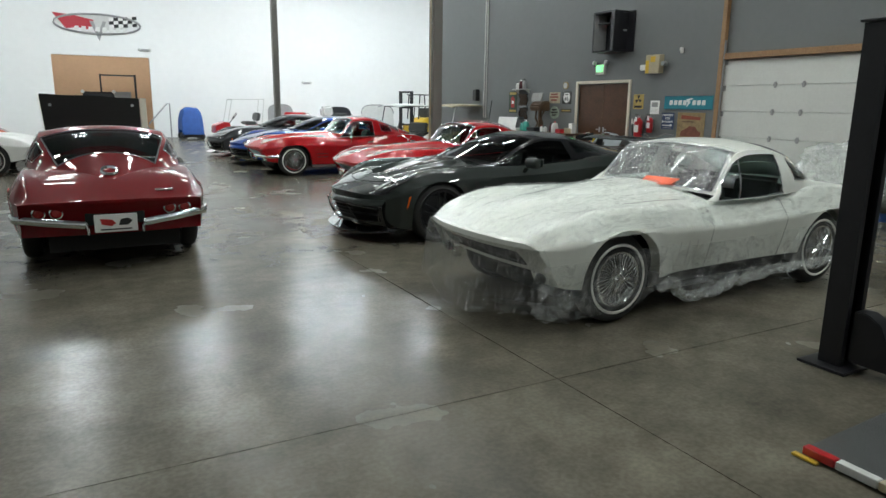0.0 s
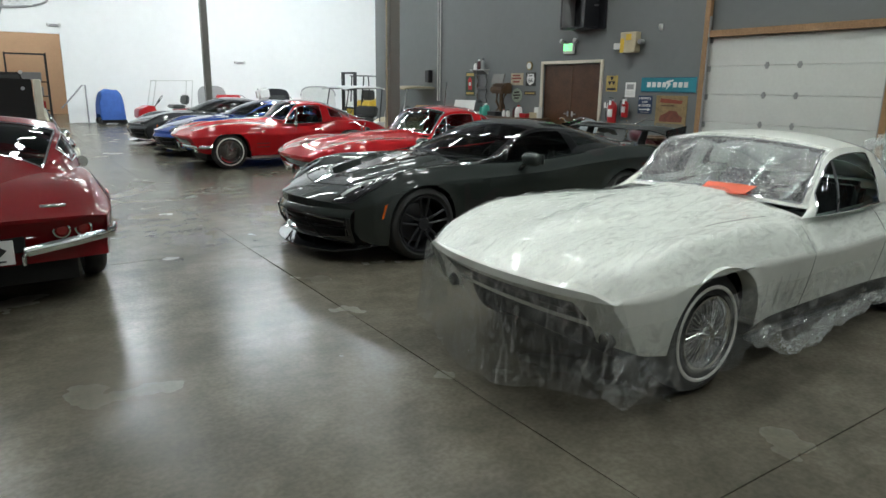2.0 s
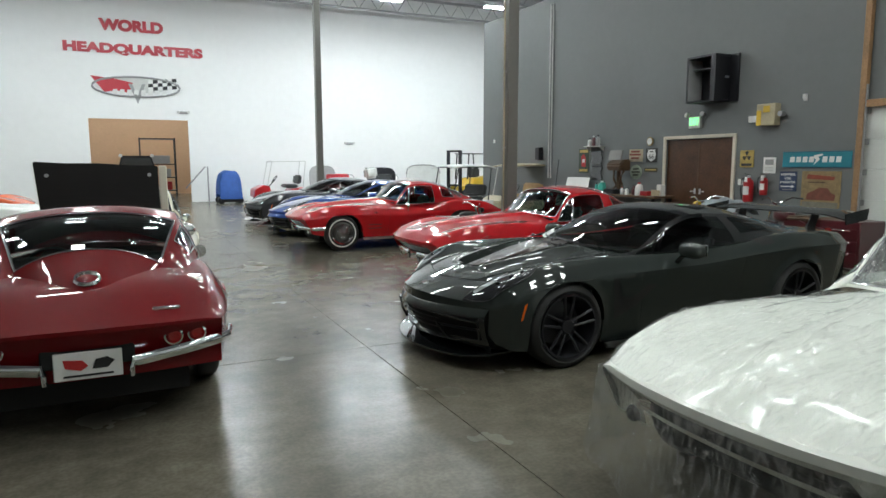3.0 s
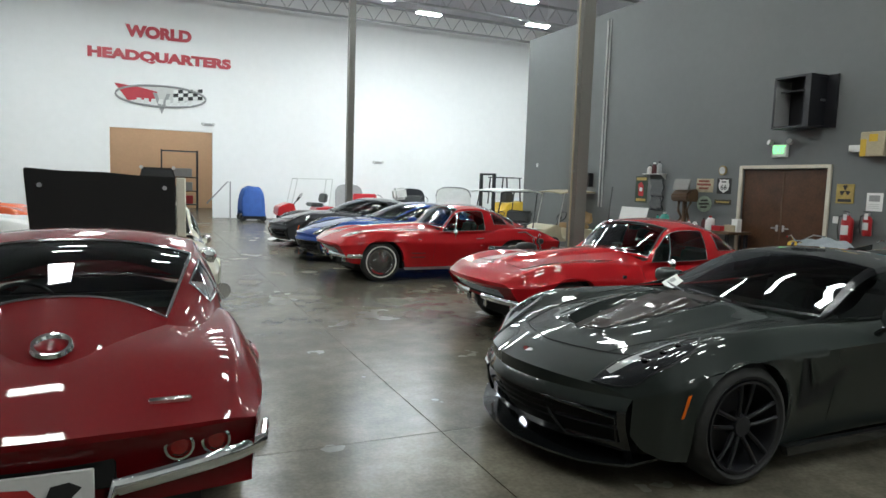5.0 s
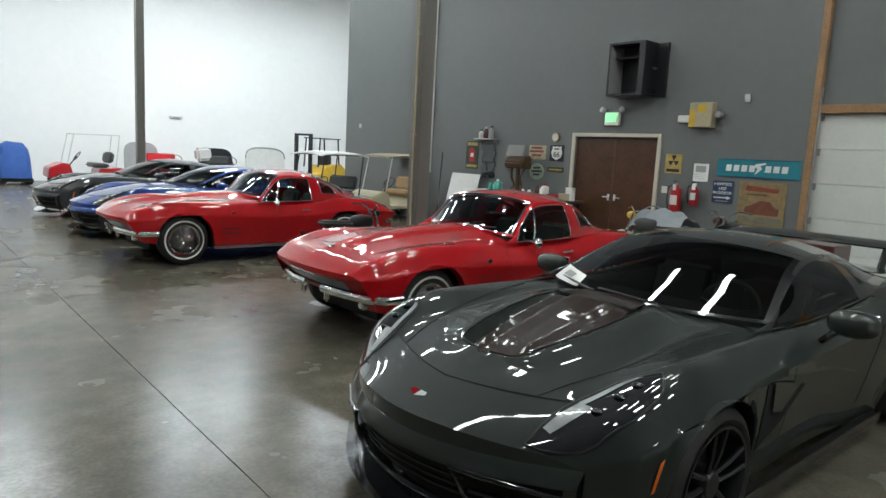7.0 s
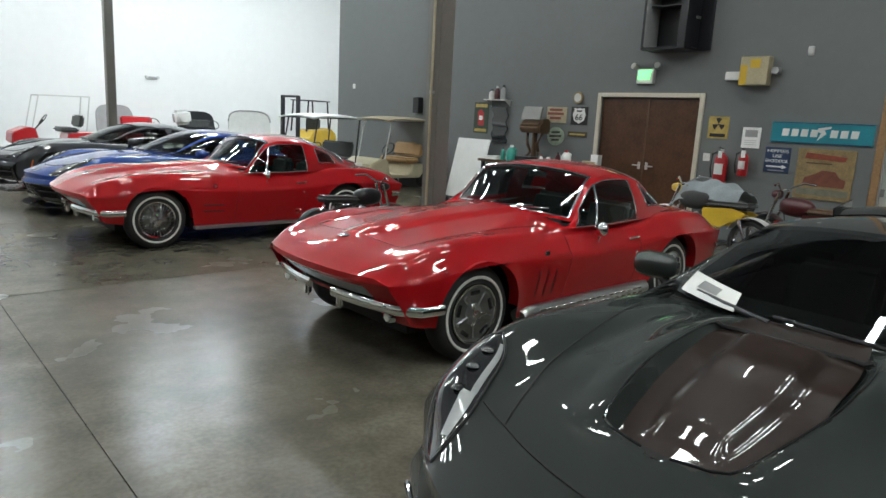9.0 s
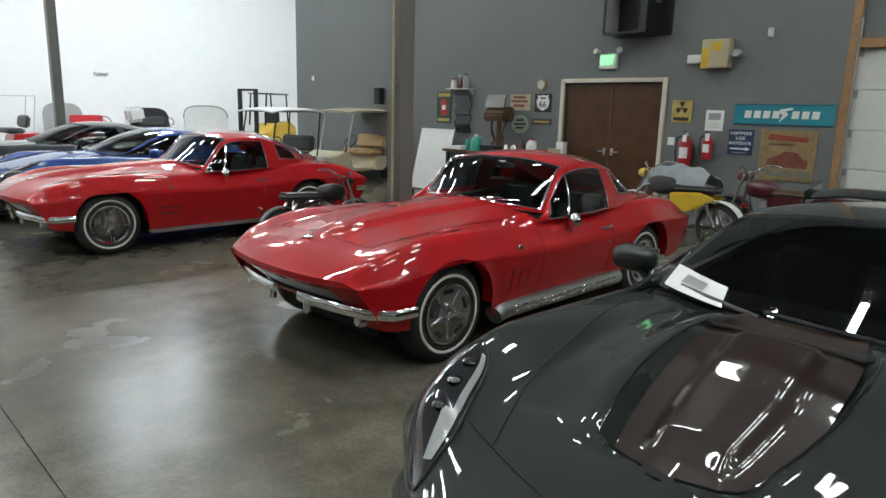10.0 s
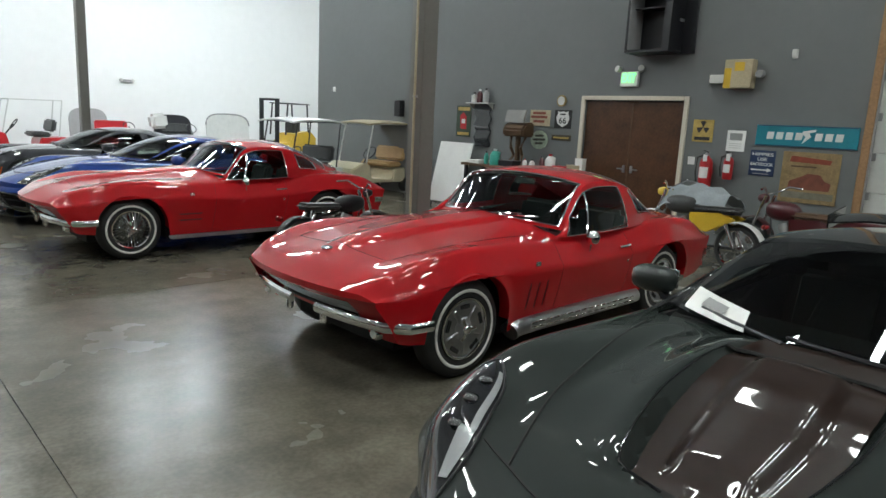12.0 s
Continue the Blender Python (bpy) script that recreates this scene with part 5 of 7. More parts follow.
part("car_shape", prism([(0.26, -0.16), (0.24, -0.05), (0.12, 0.0), (0.02, 0.06), (-0.14, 0.05), (-0.2, -0.03), (-0.28, -0.06), (-0.27, -0.16)], 0.003, "x", (-0.008, 0, 0)), mat("faded_maroon_print", (0.17, 0.05, 0.03), 0.6, vary=0.4, scale=12), s, smooth=False)
part("text_bar", box((0.003, 0.32, 0.02), (-0.008, 0.08, 0.15)), M_BROWNP, s, smooth=False)
part("ground_shape", box((0.003, 0.66, 0.09), (-0.0075, 0, -0.24)), mat("faded_grey_print", (0.17, 0.16, 0.12), 0.6, vary=0.4, scale=12), s, smooth=False)
s = sign("shelter_sign", 11.44, 11.76, 1.54, 1.87, M_SIGNYEL, "yellow and black fallout shelter style sign")
for a in (90, 210, 330):
    part("trefoil", prism([(0, 0.05)] + [(0.095 * math.cos(radians(a + q)), 0.05 + 0.095 * math.sin(radians(a + q))) for q in (-28, -10, 10, 28)], 0.003, "x", (-0.008, 0, 0)), M_RUBBER, s, smooth=False)
part("text_bar", box((0.003, 0.24, 0.05), (-0.008, 0, -0.115)), M_RUBBER, s, smooth=False)
s = sign("paper_notice", 10.95, 11.22, 1.43, 1.73, M_PAPER, "white paper notice with a grey picture")
part("picture", box((0.003, 0.18, 0.10), (-0.008, 0, 0.06)), M_GREYP, s, smooth=False)
for zz in (-0.04, -0.07, -0.10):
    part("text_bar", box((0.003, 0.18, 0.01), (-0.008, 0, zz)), M_LGREY, s, smooth=False)
s = sign("route_sign", 14.03, 14.40, 1.64, 1.96, M_RUBBER, "black square sign with a white road shield reading 66")
part("shield", prism([(0.0, -0.14), (0.11, -0.08), (0.145, 0.02), (0.11, 0.10), (0.12, 0.14), (0.06, 0.125), (0, 0.14), (-0.06, 0.125), (-0.12, 0.14), (-0.11, 0.10), (-0.145, 0.02), (-0.11, -0.08)], 0.003, "x", (-0.008, 0, 0)), M_SIGNWHITE, s, smooth=False)
words("word", "66", (-0.0105, 0, -0.025), 0.16, 0.11, M_RUBBER, s, 0.002, "x", 0.01)
part("text_bar", box((0.003, 0.12, 0.025), (-0.0115, 0, 0.085)), M_RUBBER, s, smooth=False)
s = sign("lettered_tin_sign", 14.50, 14.97, 1.66, 1.95, mat("faded_cream_tin", (0.42, 0.35, 0.24), 0.5, vary=0.3, scale=9), "cream tin sign with faded red print")
for zz, ww in ((0.09, 0.3), (0.02, 0.38), (-0.06, 0.26)):
    part("text_bar", box((0.003, ww, 0.045), (-0.008, 0.02, zz)), mat("brown_red_print", (0.22, 0.06, 0.04), 0.6, vary=0.4, scale=15), s, smooth=False)
s = thing("round_sign", pose(XG - 0.008, 14.72, 1.41), "round pale green tin sign", "sign")
part("panel", prism([(0.2 * math.cos(a), 0.17 * math.sin(a)) for a in spread(0, 2 * math.pi, 28)[:-1]], 0.012, "x"), mat("pale_green_tin", (0.3, 0.36, 0.28), 0.5, vary=0.4, scale=14), s, smooth=False)
for zz, ww in ((0.07, 0.2), (0.0, 0.28), (-0.07, 0.18)):
    part("text_bar", prism([(ww / 2, zz - 0.02), (ww / 2, zz + 0.02), (-ww / 2, zz + 0.03), (-ww / 2, zz - 0.01)], 0.003, "x", (-0.008, 0, 0)), M_OLIVE, s, smooth=False)
s = sign("strip_sign", 14.01, 14.44, 1.42, 1.52, mat("dark_bronze_tin", (0.06, 0.05, 0.03), 0.4, vary=0.3), "narrow dark bronze name strip")
part("text_bar", box((0.003, 0.34, 0.03), (-0.008, 0, 0)), M_SIGNYEL, s, smooth=False)
s = thing("round_plaque", pose(XG - 0.01, 14.26, 2.12), "small round brass plaque", "plaque")
part("disc", rod((0, 0, 0), (-0.03, 0, 0), 0.10, 24), mat("dull_brass", (0.3, 0.22, 0.1), 0.4, 0.5, vary=0.3), s)
part("face", rod((-0.03, 0, 0), (-0.038, 0, 0), 0.075, 24), M_LGREY, s)
s = sign("tall_tin_sign", 16.52, 16.94, 1.37, 2.0, mat("dark_green_tin", (0.03, 0.05, 0.03), 0.4, vary=0.3), "tall dark green tin sign with yellow and red print")
for zz, hh, m_ in ((0.25, 0.07, M_SIGNYEL), (-0.25, 0.06, M_SIGNYEL)):
    part("text_bar", box((0.003, 0.34, hh), (-0.008, 0, zz)), m_, s, smooth=False)
part("bottle_shape", prism([(0.08, -0.15), (0.10, 0.12), (0.0, 0.18), (-0.08, 0.10), (-0.09, -0.16)], 0.003, "x", (-0.008, 0, 0)), M_REDP, s, smooth=False)
part("label_shape", box((0.003, 0.10, 0.09), (-0.011, 0, 0.0)), M_SIGNWHITE, s, smooth=False)
s = sign("plate_sign", 5.45, 5.78, 1.30, 1.38, M_NAVY, "small dark plate sign with pale text")
part("text_bar", box((0.003, 0.26, 0.03), (-0.008, 0, 0)), M_LGREY, s, smooth=False)
s = thing("wavy_wall_mirror", pose(XG - 0.03, 16.17, 1.56), "tall wavy dark mirror on the grey wall", "mirror")
part("glass", grid_solid(lambda u, v: Vector((-0.01, 0.2 * v + 0.03 * math.sin(u * 9), 0.36 * u)), spread(-1, 1, 24), spread(-1, 1, 4), 0.02), M_HEADGLASS, s)
sh = thing("wall_shelf", pose(XG, 16.2, 2.05), "small grey wall shelf on the grey wall", "shelf")
part("board", box((0.20, 0.62, 0.02), (-0.10, 0, 0), 0.003), M_LGREY, sh)
for sg in (-1, 1):
    part("bracket", prism([(0, -0.01), (-0.16, -0.01), (0, -0.12)], 0.012, "y", (0, sg * 0.26, 0)), M_LGREY, sh, smooth=False)
for i, (yy, hh, m_) in enumerate(((16.37, 0.20, M_SIGNWHITE), (16.22, 0.26, M_DKMAROON), (16.05, 0.28, M_GREYP))):
    bt = thing("bottle", pose(XG - 0.1, yy, 2.06), "plastic bottle standing on the wall shelf", "bottle", "shelf bottles")
    part("body", lathe([(0.0, 0.0), (0.055, 0.0), (0.058, 0.02), (0.058, hh * 0.65), (0.03, hh * 0.8), (0.022, hh * 0.86)], 20, None, "z"), m_, bt)
    part("cap", rod((0, 0, hh * 0.85), (0, 0, hh), 0.026, 14), M_SIGNWHITE if i == 1 else M_BLACK, bt)


def extinguisher(y, z0, z1, r):
    x = thing("fire_extinguisher", pose(XG - r - 0.03, y, z0), "red fire extinguisher hung on the grey wall", "extinguisher", "fire extinguishers")
    h = z1 - z0
    part("cylinder", lathe([(0.0, 0.0), (r * 0.9, 0.0), (r, 0.02), (r, h * 0.66), (r * 0.8, h * 0.76), (r * 0.35, h * 0.82), (r * 0.3, h * 0.86)], 24, None, "z"), M_REDP, x)
    part("valve", box((0.05, 0.05, 0.06), (0, 0, h * 0.89), 0.008), M_ALU, x)
    part("lever", box((0.14, 0.025, 0.012), (-0.05, 0, h * 0.97), 0.004, (0, 12, 0)), M_BLACK, x)
    part("hose", tube([(-0.02, 0, h * 0.9), (-0.06, r * 1.2, h * 0.8), (-0.06, r * 1.35, h * 0.4), (-0.05, r * 1.1, h * 0.1)], 0.012, 8), M_RUBBER, x)
    part("label", patch(lambda a, b: (r * 1.01 * math.cos(a), r * 1.01 * math.sin(a), b), [(2.4, h * 0.25), (3.9, h * 0.25), (3.9, h * 0.55), (2.4, h * 0.55)], 0.001, 8, 2, 0, None, (0, 0, h * 0.4)), M_SIGNWHITE, x)
    part("tag", box((0.004, 0.06, 0.10), (-r - 0.01, -0.02, h * 0.8)), M_PAPER, x, smooth=False)
    part("bracket", box((0.03, 0.04, h * 0.5), (r + 0.014, 0, h * 0.4), 0.004), M_GREYP, x)


extinguisher(11.43, 0.88, 1.42, 0.095)
extinguisher(11.11, 1.02, 1.42, 0.07)
# yellow fender cut-out, scorched board, emergency light
s = sign("yellow_panel_art", 4.55, 5.79, 1.50, 2.0, M_BEIGE, "yellow car panel cut-out mounted on the wall")
bm = prism([(0.62, 0.24), (0.62, -0.24), (0.50, -0.26), (0.30, -0.17), (-0.1, -0.18), (-0.58, -0.14), (-0.64, 0.20)], 0.05, "x", (-0.03, 0, 0), None, 0.01)
part("cut_panel", bm, mat("pale_yellow_paint", (0.62, 0.48, 0.16), 0.4, vary=0.08), s)
part("red_rod", rod((-0.08, 0.55, 0.12), (-0.08, -0.45, 0.13), 0.045, 14), M_REDP, s)
s = sign("scorched_board", 3.40, 4.14, 1.46, 2.30, M_CARDB, "scorched brown plywood board on the wall")
part("edge_strip", box((0.02, 0.76, 0.03), (-0.014, 0, 0.41), 0.004), M_PINE, s)
s = thing("emergency_light", pose(XG, 4.66, 2.40), "white twin-head emergency light", "emergency light")
part("case", box((0.08, 0.26, 0.11), (-0.04, 0, 0), 0.01), M_SIGNWHITE, s)
for sg in (-1, 1):
    part("lamp_head", rod((-0.06, sg * 0.1, 0.03), (-0.13, sg * 0.11, 0.01), 0.045, 14), M_LGREY, s)

white = sport_coupe("wrapped_coupe", pose(3.34, 4.29, 0, 0, 0, 1.2), M_PRIMER, "wire", "white primed vintage coupe wrapped in clear plastic film", bare=True)
red2 = sport_coupe("red_coupe", pose(4.60, 10.55, 0, 0, 0, 0), M_RED, "cap", "bright red vintage coupe with side exhaust pipes", pipes=True)
red1 = sport_coupe("red_coupe", pose(4.05, 15.1, 0, 0, 0, 0), M_RED, "wire", "bright red vintage coupe with wire wheels")
maroon = sport_coupe("maroon_coupe", pose(0.21, 10.22, 0, 0, 0, -90), M_MAROON, "cap", "glossy maroon vintage coupe with chrome rear bumpers")
zr = gt_coupe("dark_sports_car", pose(3.57, 7.56, 0, 0, 0, 0), M_GUN, "dark green-grey modern sports car with carbon bonnet panel")
blue = gt_coupe("blue_sports_car", pose(4.3, 17.75, 0, 0, 0, 0), M_BLUE, "blue modern sports car beside a red coupe", False)
grey = gt_coupe("charcoal_sports_car", pose(4.25, 20.9, 0, 0, 0, 0), M_CHAR, "charcoal modern sports car at the row's end", False)


# ---- clear film round the white coupe ----
def film_wrap(k, at):
    f = thing("plastic_wrap", at, "crumpled clear plastic film draped over the white coupe", "plastic sheet")
    top, ctop, cside, side, S = k["top"], k["ctop"], k["cside"], k["side"], k["S"]
    up = lambda p, d: Vector(p) + Vector((0, 0, d))
    nz = lambda p, s, a: noise.noise(Vector(p) * s) * a
    def fold(x, y):
        """Long sharp wrinkles pulled across the bonnet."""
        a = noise.noise(Vector((x * 2.2 + y * 1.3, y * 6.0 - x * 2.0, 1.7)))
        b = noise.noise(Vector((x * 6.5, y * 2.2 + x * 1.5, 8.3)))
        return 0.016 * max(0.0, 1 - 3.2 * abs(a)) ** 2 + 0.010 * max(0.0, 1 - 3.4 * abs(b)) ** 2
    part("bonnet_sheet", grid(lambda x, v: up(top(x, v), 0.008 + fold(x, v * 0.85) + 0.006 * nz(top(x, v), 6, 1)), spread(-0.83, 0.97, 110), spread(-0.99, 0.99, 110)), M_FILM, f)
    part("window_sheet", grid(lambda s, v: up(ctop(s, v), 0.012 + nz(ctop(s, v), 7, 0.006)), spread(0.97, 1.45, 30), spread(-1, 1, 30)), M_FILMPANE, f)
    for sg in (-1, 1):
        def skirt(x, t, sg=sg):
            z0 = k["zk"](x)
            hem = 0.17 + nz((x, sg, 3), 2.2, 0.10) + (0.10 if x > 2.6 else 0)
            if x < 0.5:
                hem = 0.10 + 0.16 * max(0.0, (x + 0.3) / 0.8) + nz((x, sg, 5), 3, 0.05)
            z = z0 + 0.012 + (hem - z0) * t
            y = side(min(max(x, -0.80), 3.5), max(z, 0.3), 1)[1] + 0.015 + 0.08 * t ** 2 + (math.sin(x * 21) * 0.012 + nz((x, t * 0.6, sg), 4, 0.06)) * t
            return Vector((k["bow"](x, y), sg * y, z))
        part("side_skirt_sheet", grid(skirt, spread(-0.83, 3.62, 110), spread(0.25, 1, 18)), M_FILMSKIRT, f)
        part("gathered_hem", tube([skirt(x, 0.985 + 0.01 * math.sin(x * 30)) + Vector((0, sg * nz((x * 3, 1, 2), 2, 0.03), nz((x * 4, 7, 2), 3, 0.03))) for x in spread(0.35, 3.6, 90)], 0.042, 8), M_FILMHEM, f)
        def quarter(x, v, sg=sg):
            return up(top(x, sg * v), 0.008 + nz(top(x, v), 6, 0.005))
        part("deck_sheet", grid(quarter, spread(0.84, 3.56, 50), spread(0.86, 1.0, 5)), M_FILM, f)
    def front(v, t):
        p = Vector(k["face_f"](v, 0))
        drop = 0.50 + 0.06 * math.cos(v * 2.6) + nz((v * 2, 1, 1), 2, 0.03)
        q = p + Vector((-0.03 - 0.05 * t + nz((v * 2.2, t * 0.5, 4), 1.6, 0.07) * t + 0.006 * math.sin(v * 17 + t) * t, 0, 0.012 - drop * t))
        return q
    part("front_skirt_sheet", grid(front, spread(-1, 1, 70), spread(0, 1, 24)), M_FILMSKIRT, f)
    for sg in (-1, 1):
        def corner(a, t, sg=sg):
            p = front(sg, t)
            z0 = k["zk"](-0.83)
            y = side(-0.80, max(z0 + (0.10 - z0) * t, 0.3), 1)[1] + 0.015 + 0.08 * t ** 2
            q = Vector((k["bow"](-0.70, y) + 0.10 * t, sg * y, z0 + 0.012 + (0.10 - z0) * t))
            r = p.lerp(q, a)
            w = math.sin(math.pi * a) * t * 0.06
            return r + Vector((-w, sg * w, 0.02 * math.sin(a * 9) * t))
        part("corner_sheet", grid(corner, spread(0, 1, 12), spread(0, 1, 18)), M_FILMSKIRT, f)
    bm = bmesh.new()
    bmesh.ops.create_icosphere(bm, subdivisions=5, radius=1)
    for v in bm.verts:
        n = v.co.normalized()
        r = 1 + 0.30 * noise.noise(n * 2.2) + 0.16 * noise.noise(n * 6) + 0.09 * noise.noise(n * 15) + 0.05 * noise.noise(n * 31)
        v.co = Vector((3.58 + 0.42 * n.x * r, -0.42 + 0.52 * n.y * r, 0.98 + 0.27 * n.z * r))
    part("crumpled_film", bm, M_FILMHEM, f, "bunched-up ball of clear film on the tail")


M_FILMHEM = M_FILM.copy()
M_FILMHEM.name = "bunched_plastic_film"
for n_ in M_FILMHEM.node_tree.nodes:
    if n_.type == "MAP_RANGE":
        n_.inputs[3].default_value, n_.inputs[4].default_value = 0.22, 0.75
    if n_.type == "TEX_NOISE":
        n_.inputs["Scale"].default_value = 11
M_FILMSKIRT = M_FILM.copy()
M_FILMSKIRT.name = "hanging_plastic_film"
for n_ in M_FILMSKIRT.node_tree.nodes:
    if n_.type == "MAP_RANGE":
        n_.inputs[3].default_value, n_.inputs[4].default_value = 0.09, 0.56
M_FILMPANE = M_FILM.copy()
M_FILMPANE.name = "crinkled_plastic_film"
for n_ in M_FILMPANE.node_tree.nodes:
    if n_.type == "MAP_RANGE":
        n_.inputs[3].default_value, n_.inputs[4].default_value = 0.22, 0.70
    if n_.type == "TEX_NOISE":
        n_.inputs["Scale"].default_value = 13
film_wrap(white, pose(3.34, 4.29, 0, 0, 0, 1.2))
for o in scene.objects:
    if o.parent and o.parent.name == "plastic_wrap":
        o.visible_shadow = False

# cards and papers on the cars
def sheet_on(name, k, corners, lift, material, label):
    o = thing(name, k["car"].matrix_basis.copy(), label, "paper")
    part("sheet", patch(k["ctop"], corners, lift, 8, 8, 0.002), material, o)
    return o
sheet_on("coral_card", white, [(0.90, -0.04), (1.03, -0.10), (1.04, -0.56), (0.91, -0.44)], 0.03, M_CARD, "coral paper card on the wrapped windscreen")
pp = sheet_on("white_paper", zr, [(0.56, 0.40), (0.70, 0.46), (0.755, 0.92), (0.575, 0.86)], 0.02, M_PAPER, "white printed paper under the wiper of the dark sports car")
part("picture", patch(zr["ctop"], [(0.63, 0.58), (0.68, 0.58), (0.70, 0.76), (0.64, 0.76)], 0.025, 4, 4), M_GREYP, pp)


# ---- lift ----
lf = thing("car_lift", pose(0, 0, 0), "black four-post car lift with a grit-coated runway", "car lift")
for px, py in ((4.06, 2.24), (8.15, 2.24)):
    bm = prism([(-0.09, 0.07), (-0.09, -0.07), (-0.05, -0.07), (-0.05, -0.045), (-0.068, -0.045), (-0.068, 0.048), (0.068, 0.048), (0.068, -0.045), (0.05, -0.045), (0.05, -0.07), (0.09, -0.07), (0.09, 0.07)], 2.03, "z", (px, py, 1.035))
    part("safety_ladder", box2((px - 0.03, py - 0.02, 0.02), (px + 0.03, py + 0.01, 2.05), 0.003), M_BLACK, lf)
    part("post", bm, M_BLACK, lf, smooth=False)
    part("base_plate", box((0.36, 0.30, 0.02), (px, py, 0.01), 0.003), M_BLACK, lf)
    part("top_cap", box((0.22, 0.18, 0.015), (px, py, 2.06), 0.003), M_BLACK, lf)
    part("cable_stud", rod((px, py, 2.06), (px, py, 2.16), 0.012, 8), M_ALU, lf)
    part("gusset", prism([(2.15, 0.06), (2.15, 0.38), (2.07, 0.38), (1.99, 0.33), (1.93, 0.20), (1.79, 0.16), (1.60, 0.16), (1.60, 0.05)], 0.12, "x", (px + 0.0, 0, 0), None, 0.006), M_BLACK, lf)
    part("cross_beam", box2((px - 0.08, -1.6, 0.004), (px + 0.08, 1.62, 0.05 if px < 5 else 0.018), 0.003), M_BLACK, lf)
for y0, y1 in ((1.10, 1.635), (-0.72, -0.185)):
    part("ramp", prism([(2.80, 0.015), (2.80, 0.04), (4.30, 0.115), (4.30, 0.075)], y1 - y0, "y", (0, (y0 + y1) / 2, 0), None, 0.004), M_RAMP, lf)
    part("runway", box2((4.305, y0, 0.078), (8.4, y1, 0.118), 0.006), M_RAMP, lf)
    part("runway_skirt", box2((4.305, y0 + 0.02, 0.02), (8.4, y1 - 0.02, 0.076), 0.004), M_NAVY, lf)
    for i, (a, b, m_) in enumerate(((0.0, 0.28, M_REDP), (0.285, 0.62, M_LGREY), (0.625, 1.0, M_BEIGE))):
        part("edge_tape", box2((2.79, y1 - (y1 - y0) * b, 0.012), (2.835, y1 - (y1 - y0) * a, 0.052), 0.004), m_, lf)
    part("yellow_stop", box2((2.755, y1 - 0.09, 0.002), (2.785, y1 + 0.03, 0.016), 0.004), M_YELLOW, lf)


# ---- cream car with its bonnet up, beyond the maroon coupe ----
cream = car_shell("cream_car", pose(0.42, 11.97, 0, 0, 0, 90), SPORT, M_CREAM, "cream sports car with its black-lined bonnet raised")
for x in (0, 2.489):
    for y in (-0.725, 0.725):
        wheel(cream["car"], x, y, 0.335, 0.17, "cap")
cc = cream["car"]
part("bonnet_lining", prism([(0.84, 0.70), (0.91, 1.66), (0.60, 1.64), (0.25, 1.64), (-0.1, 1.615), (-0.40, 1.61), (-0.40, 0.70)], 0.05, "x", (-0.70, 0, 0), None, 0.012), M_UNDER, cc, "black bonnet lining")
part("bonnet_skin", prism([(0.85, 0.70), (0.92, 1.65), (0.60, 1.63), (0.25, 1.63), (-0.1, 1.605), (-0.40, 1.60), (-0.40, 0.70)], 0.05, "x", (-0.648, 0, 0), None, 0.012), M_CREAM, cc)
part("bonnet_side", box2((-0.71, -0.50, 0.66), (-0.36, -0.41, 1.61), 0.012), M_CREAM, cc)
for y in (-0.30, 0.78):
    part("bonnet_latch", rod((-0.722, y, 1.50), (-0.745, y, 1.50), 0.022, 10), M_ALU, cc)
for sg in (-1, 1):
    part("front_bumper", tube([Vector(cream["face_f"](sg * v, 0.62)) + Vector((-0.035, 0, 0)) for v in (0.18, 0.5, 0.8, 0.95)], 0.034, 10, None, False, 0.55), M_CHROME, cc)
    part("headlamp", lathe_at([(0.0, -0.05), (0.07, -0.04), (0.09, -0.01), (0.095, 0.05)], Vector(cream["top"](-0.55, sg * 0.86)) + Vector((0, 0, 0.03)), -90), M_CHROME, cc)
    chrome_mirror(cream, 1.2, sg)

# ---- cars far off ----
oc = car_shell("orange_car", pose(-2.6, 22.4, 0, 0, 0, 172), SPORT, M_ORANGE, "orange sports car parked far off")
wc = car_shell("white_car", pose(-1.55, 17.2, 0, 0, 0, 170), SPORT, M_SIGNWHITE, "white sports car parked beyond the cream one")
rc = car_shell("dark_car", pose(-3.4, 19.8, 0, 0, 0, 172), SPORT, M_CHAR, "dark sports car parked far off")
for c in (oc, wc, rc):
    for x in (0, 2.489):
        for y in (-0.725, 0.725):
            wheel(c["car"], x, y, 0.335, 0.17, "cap")


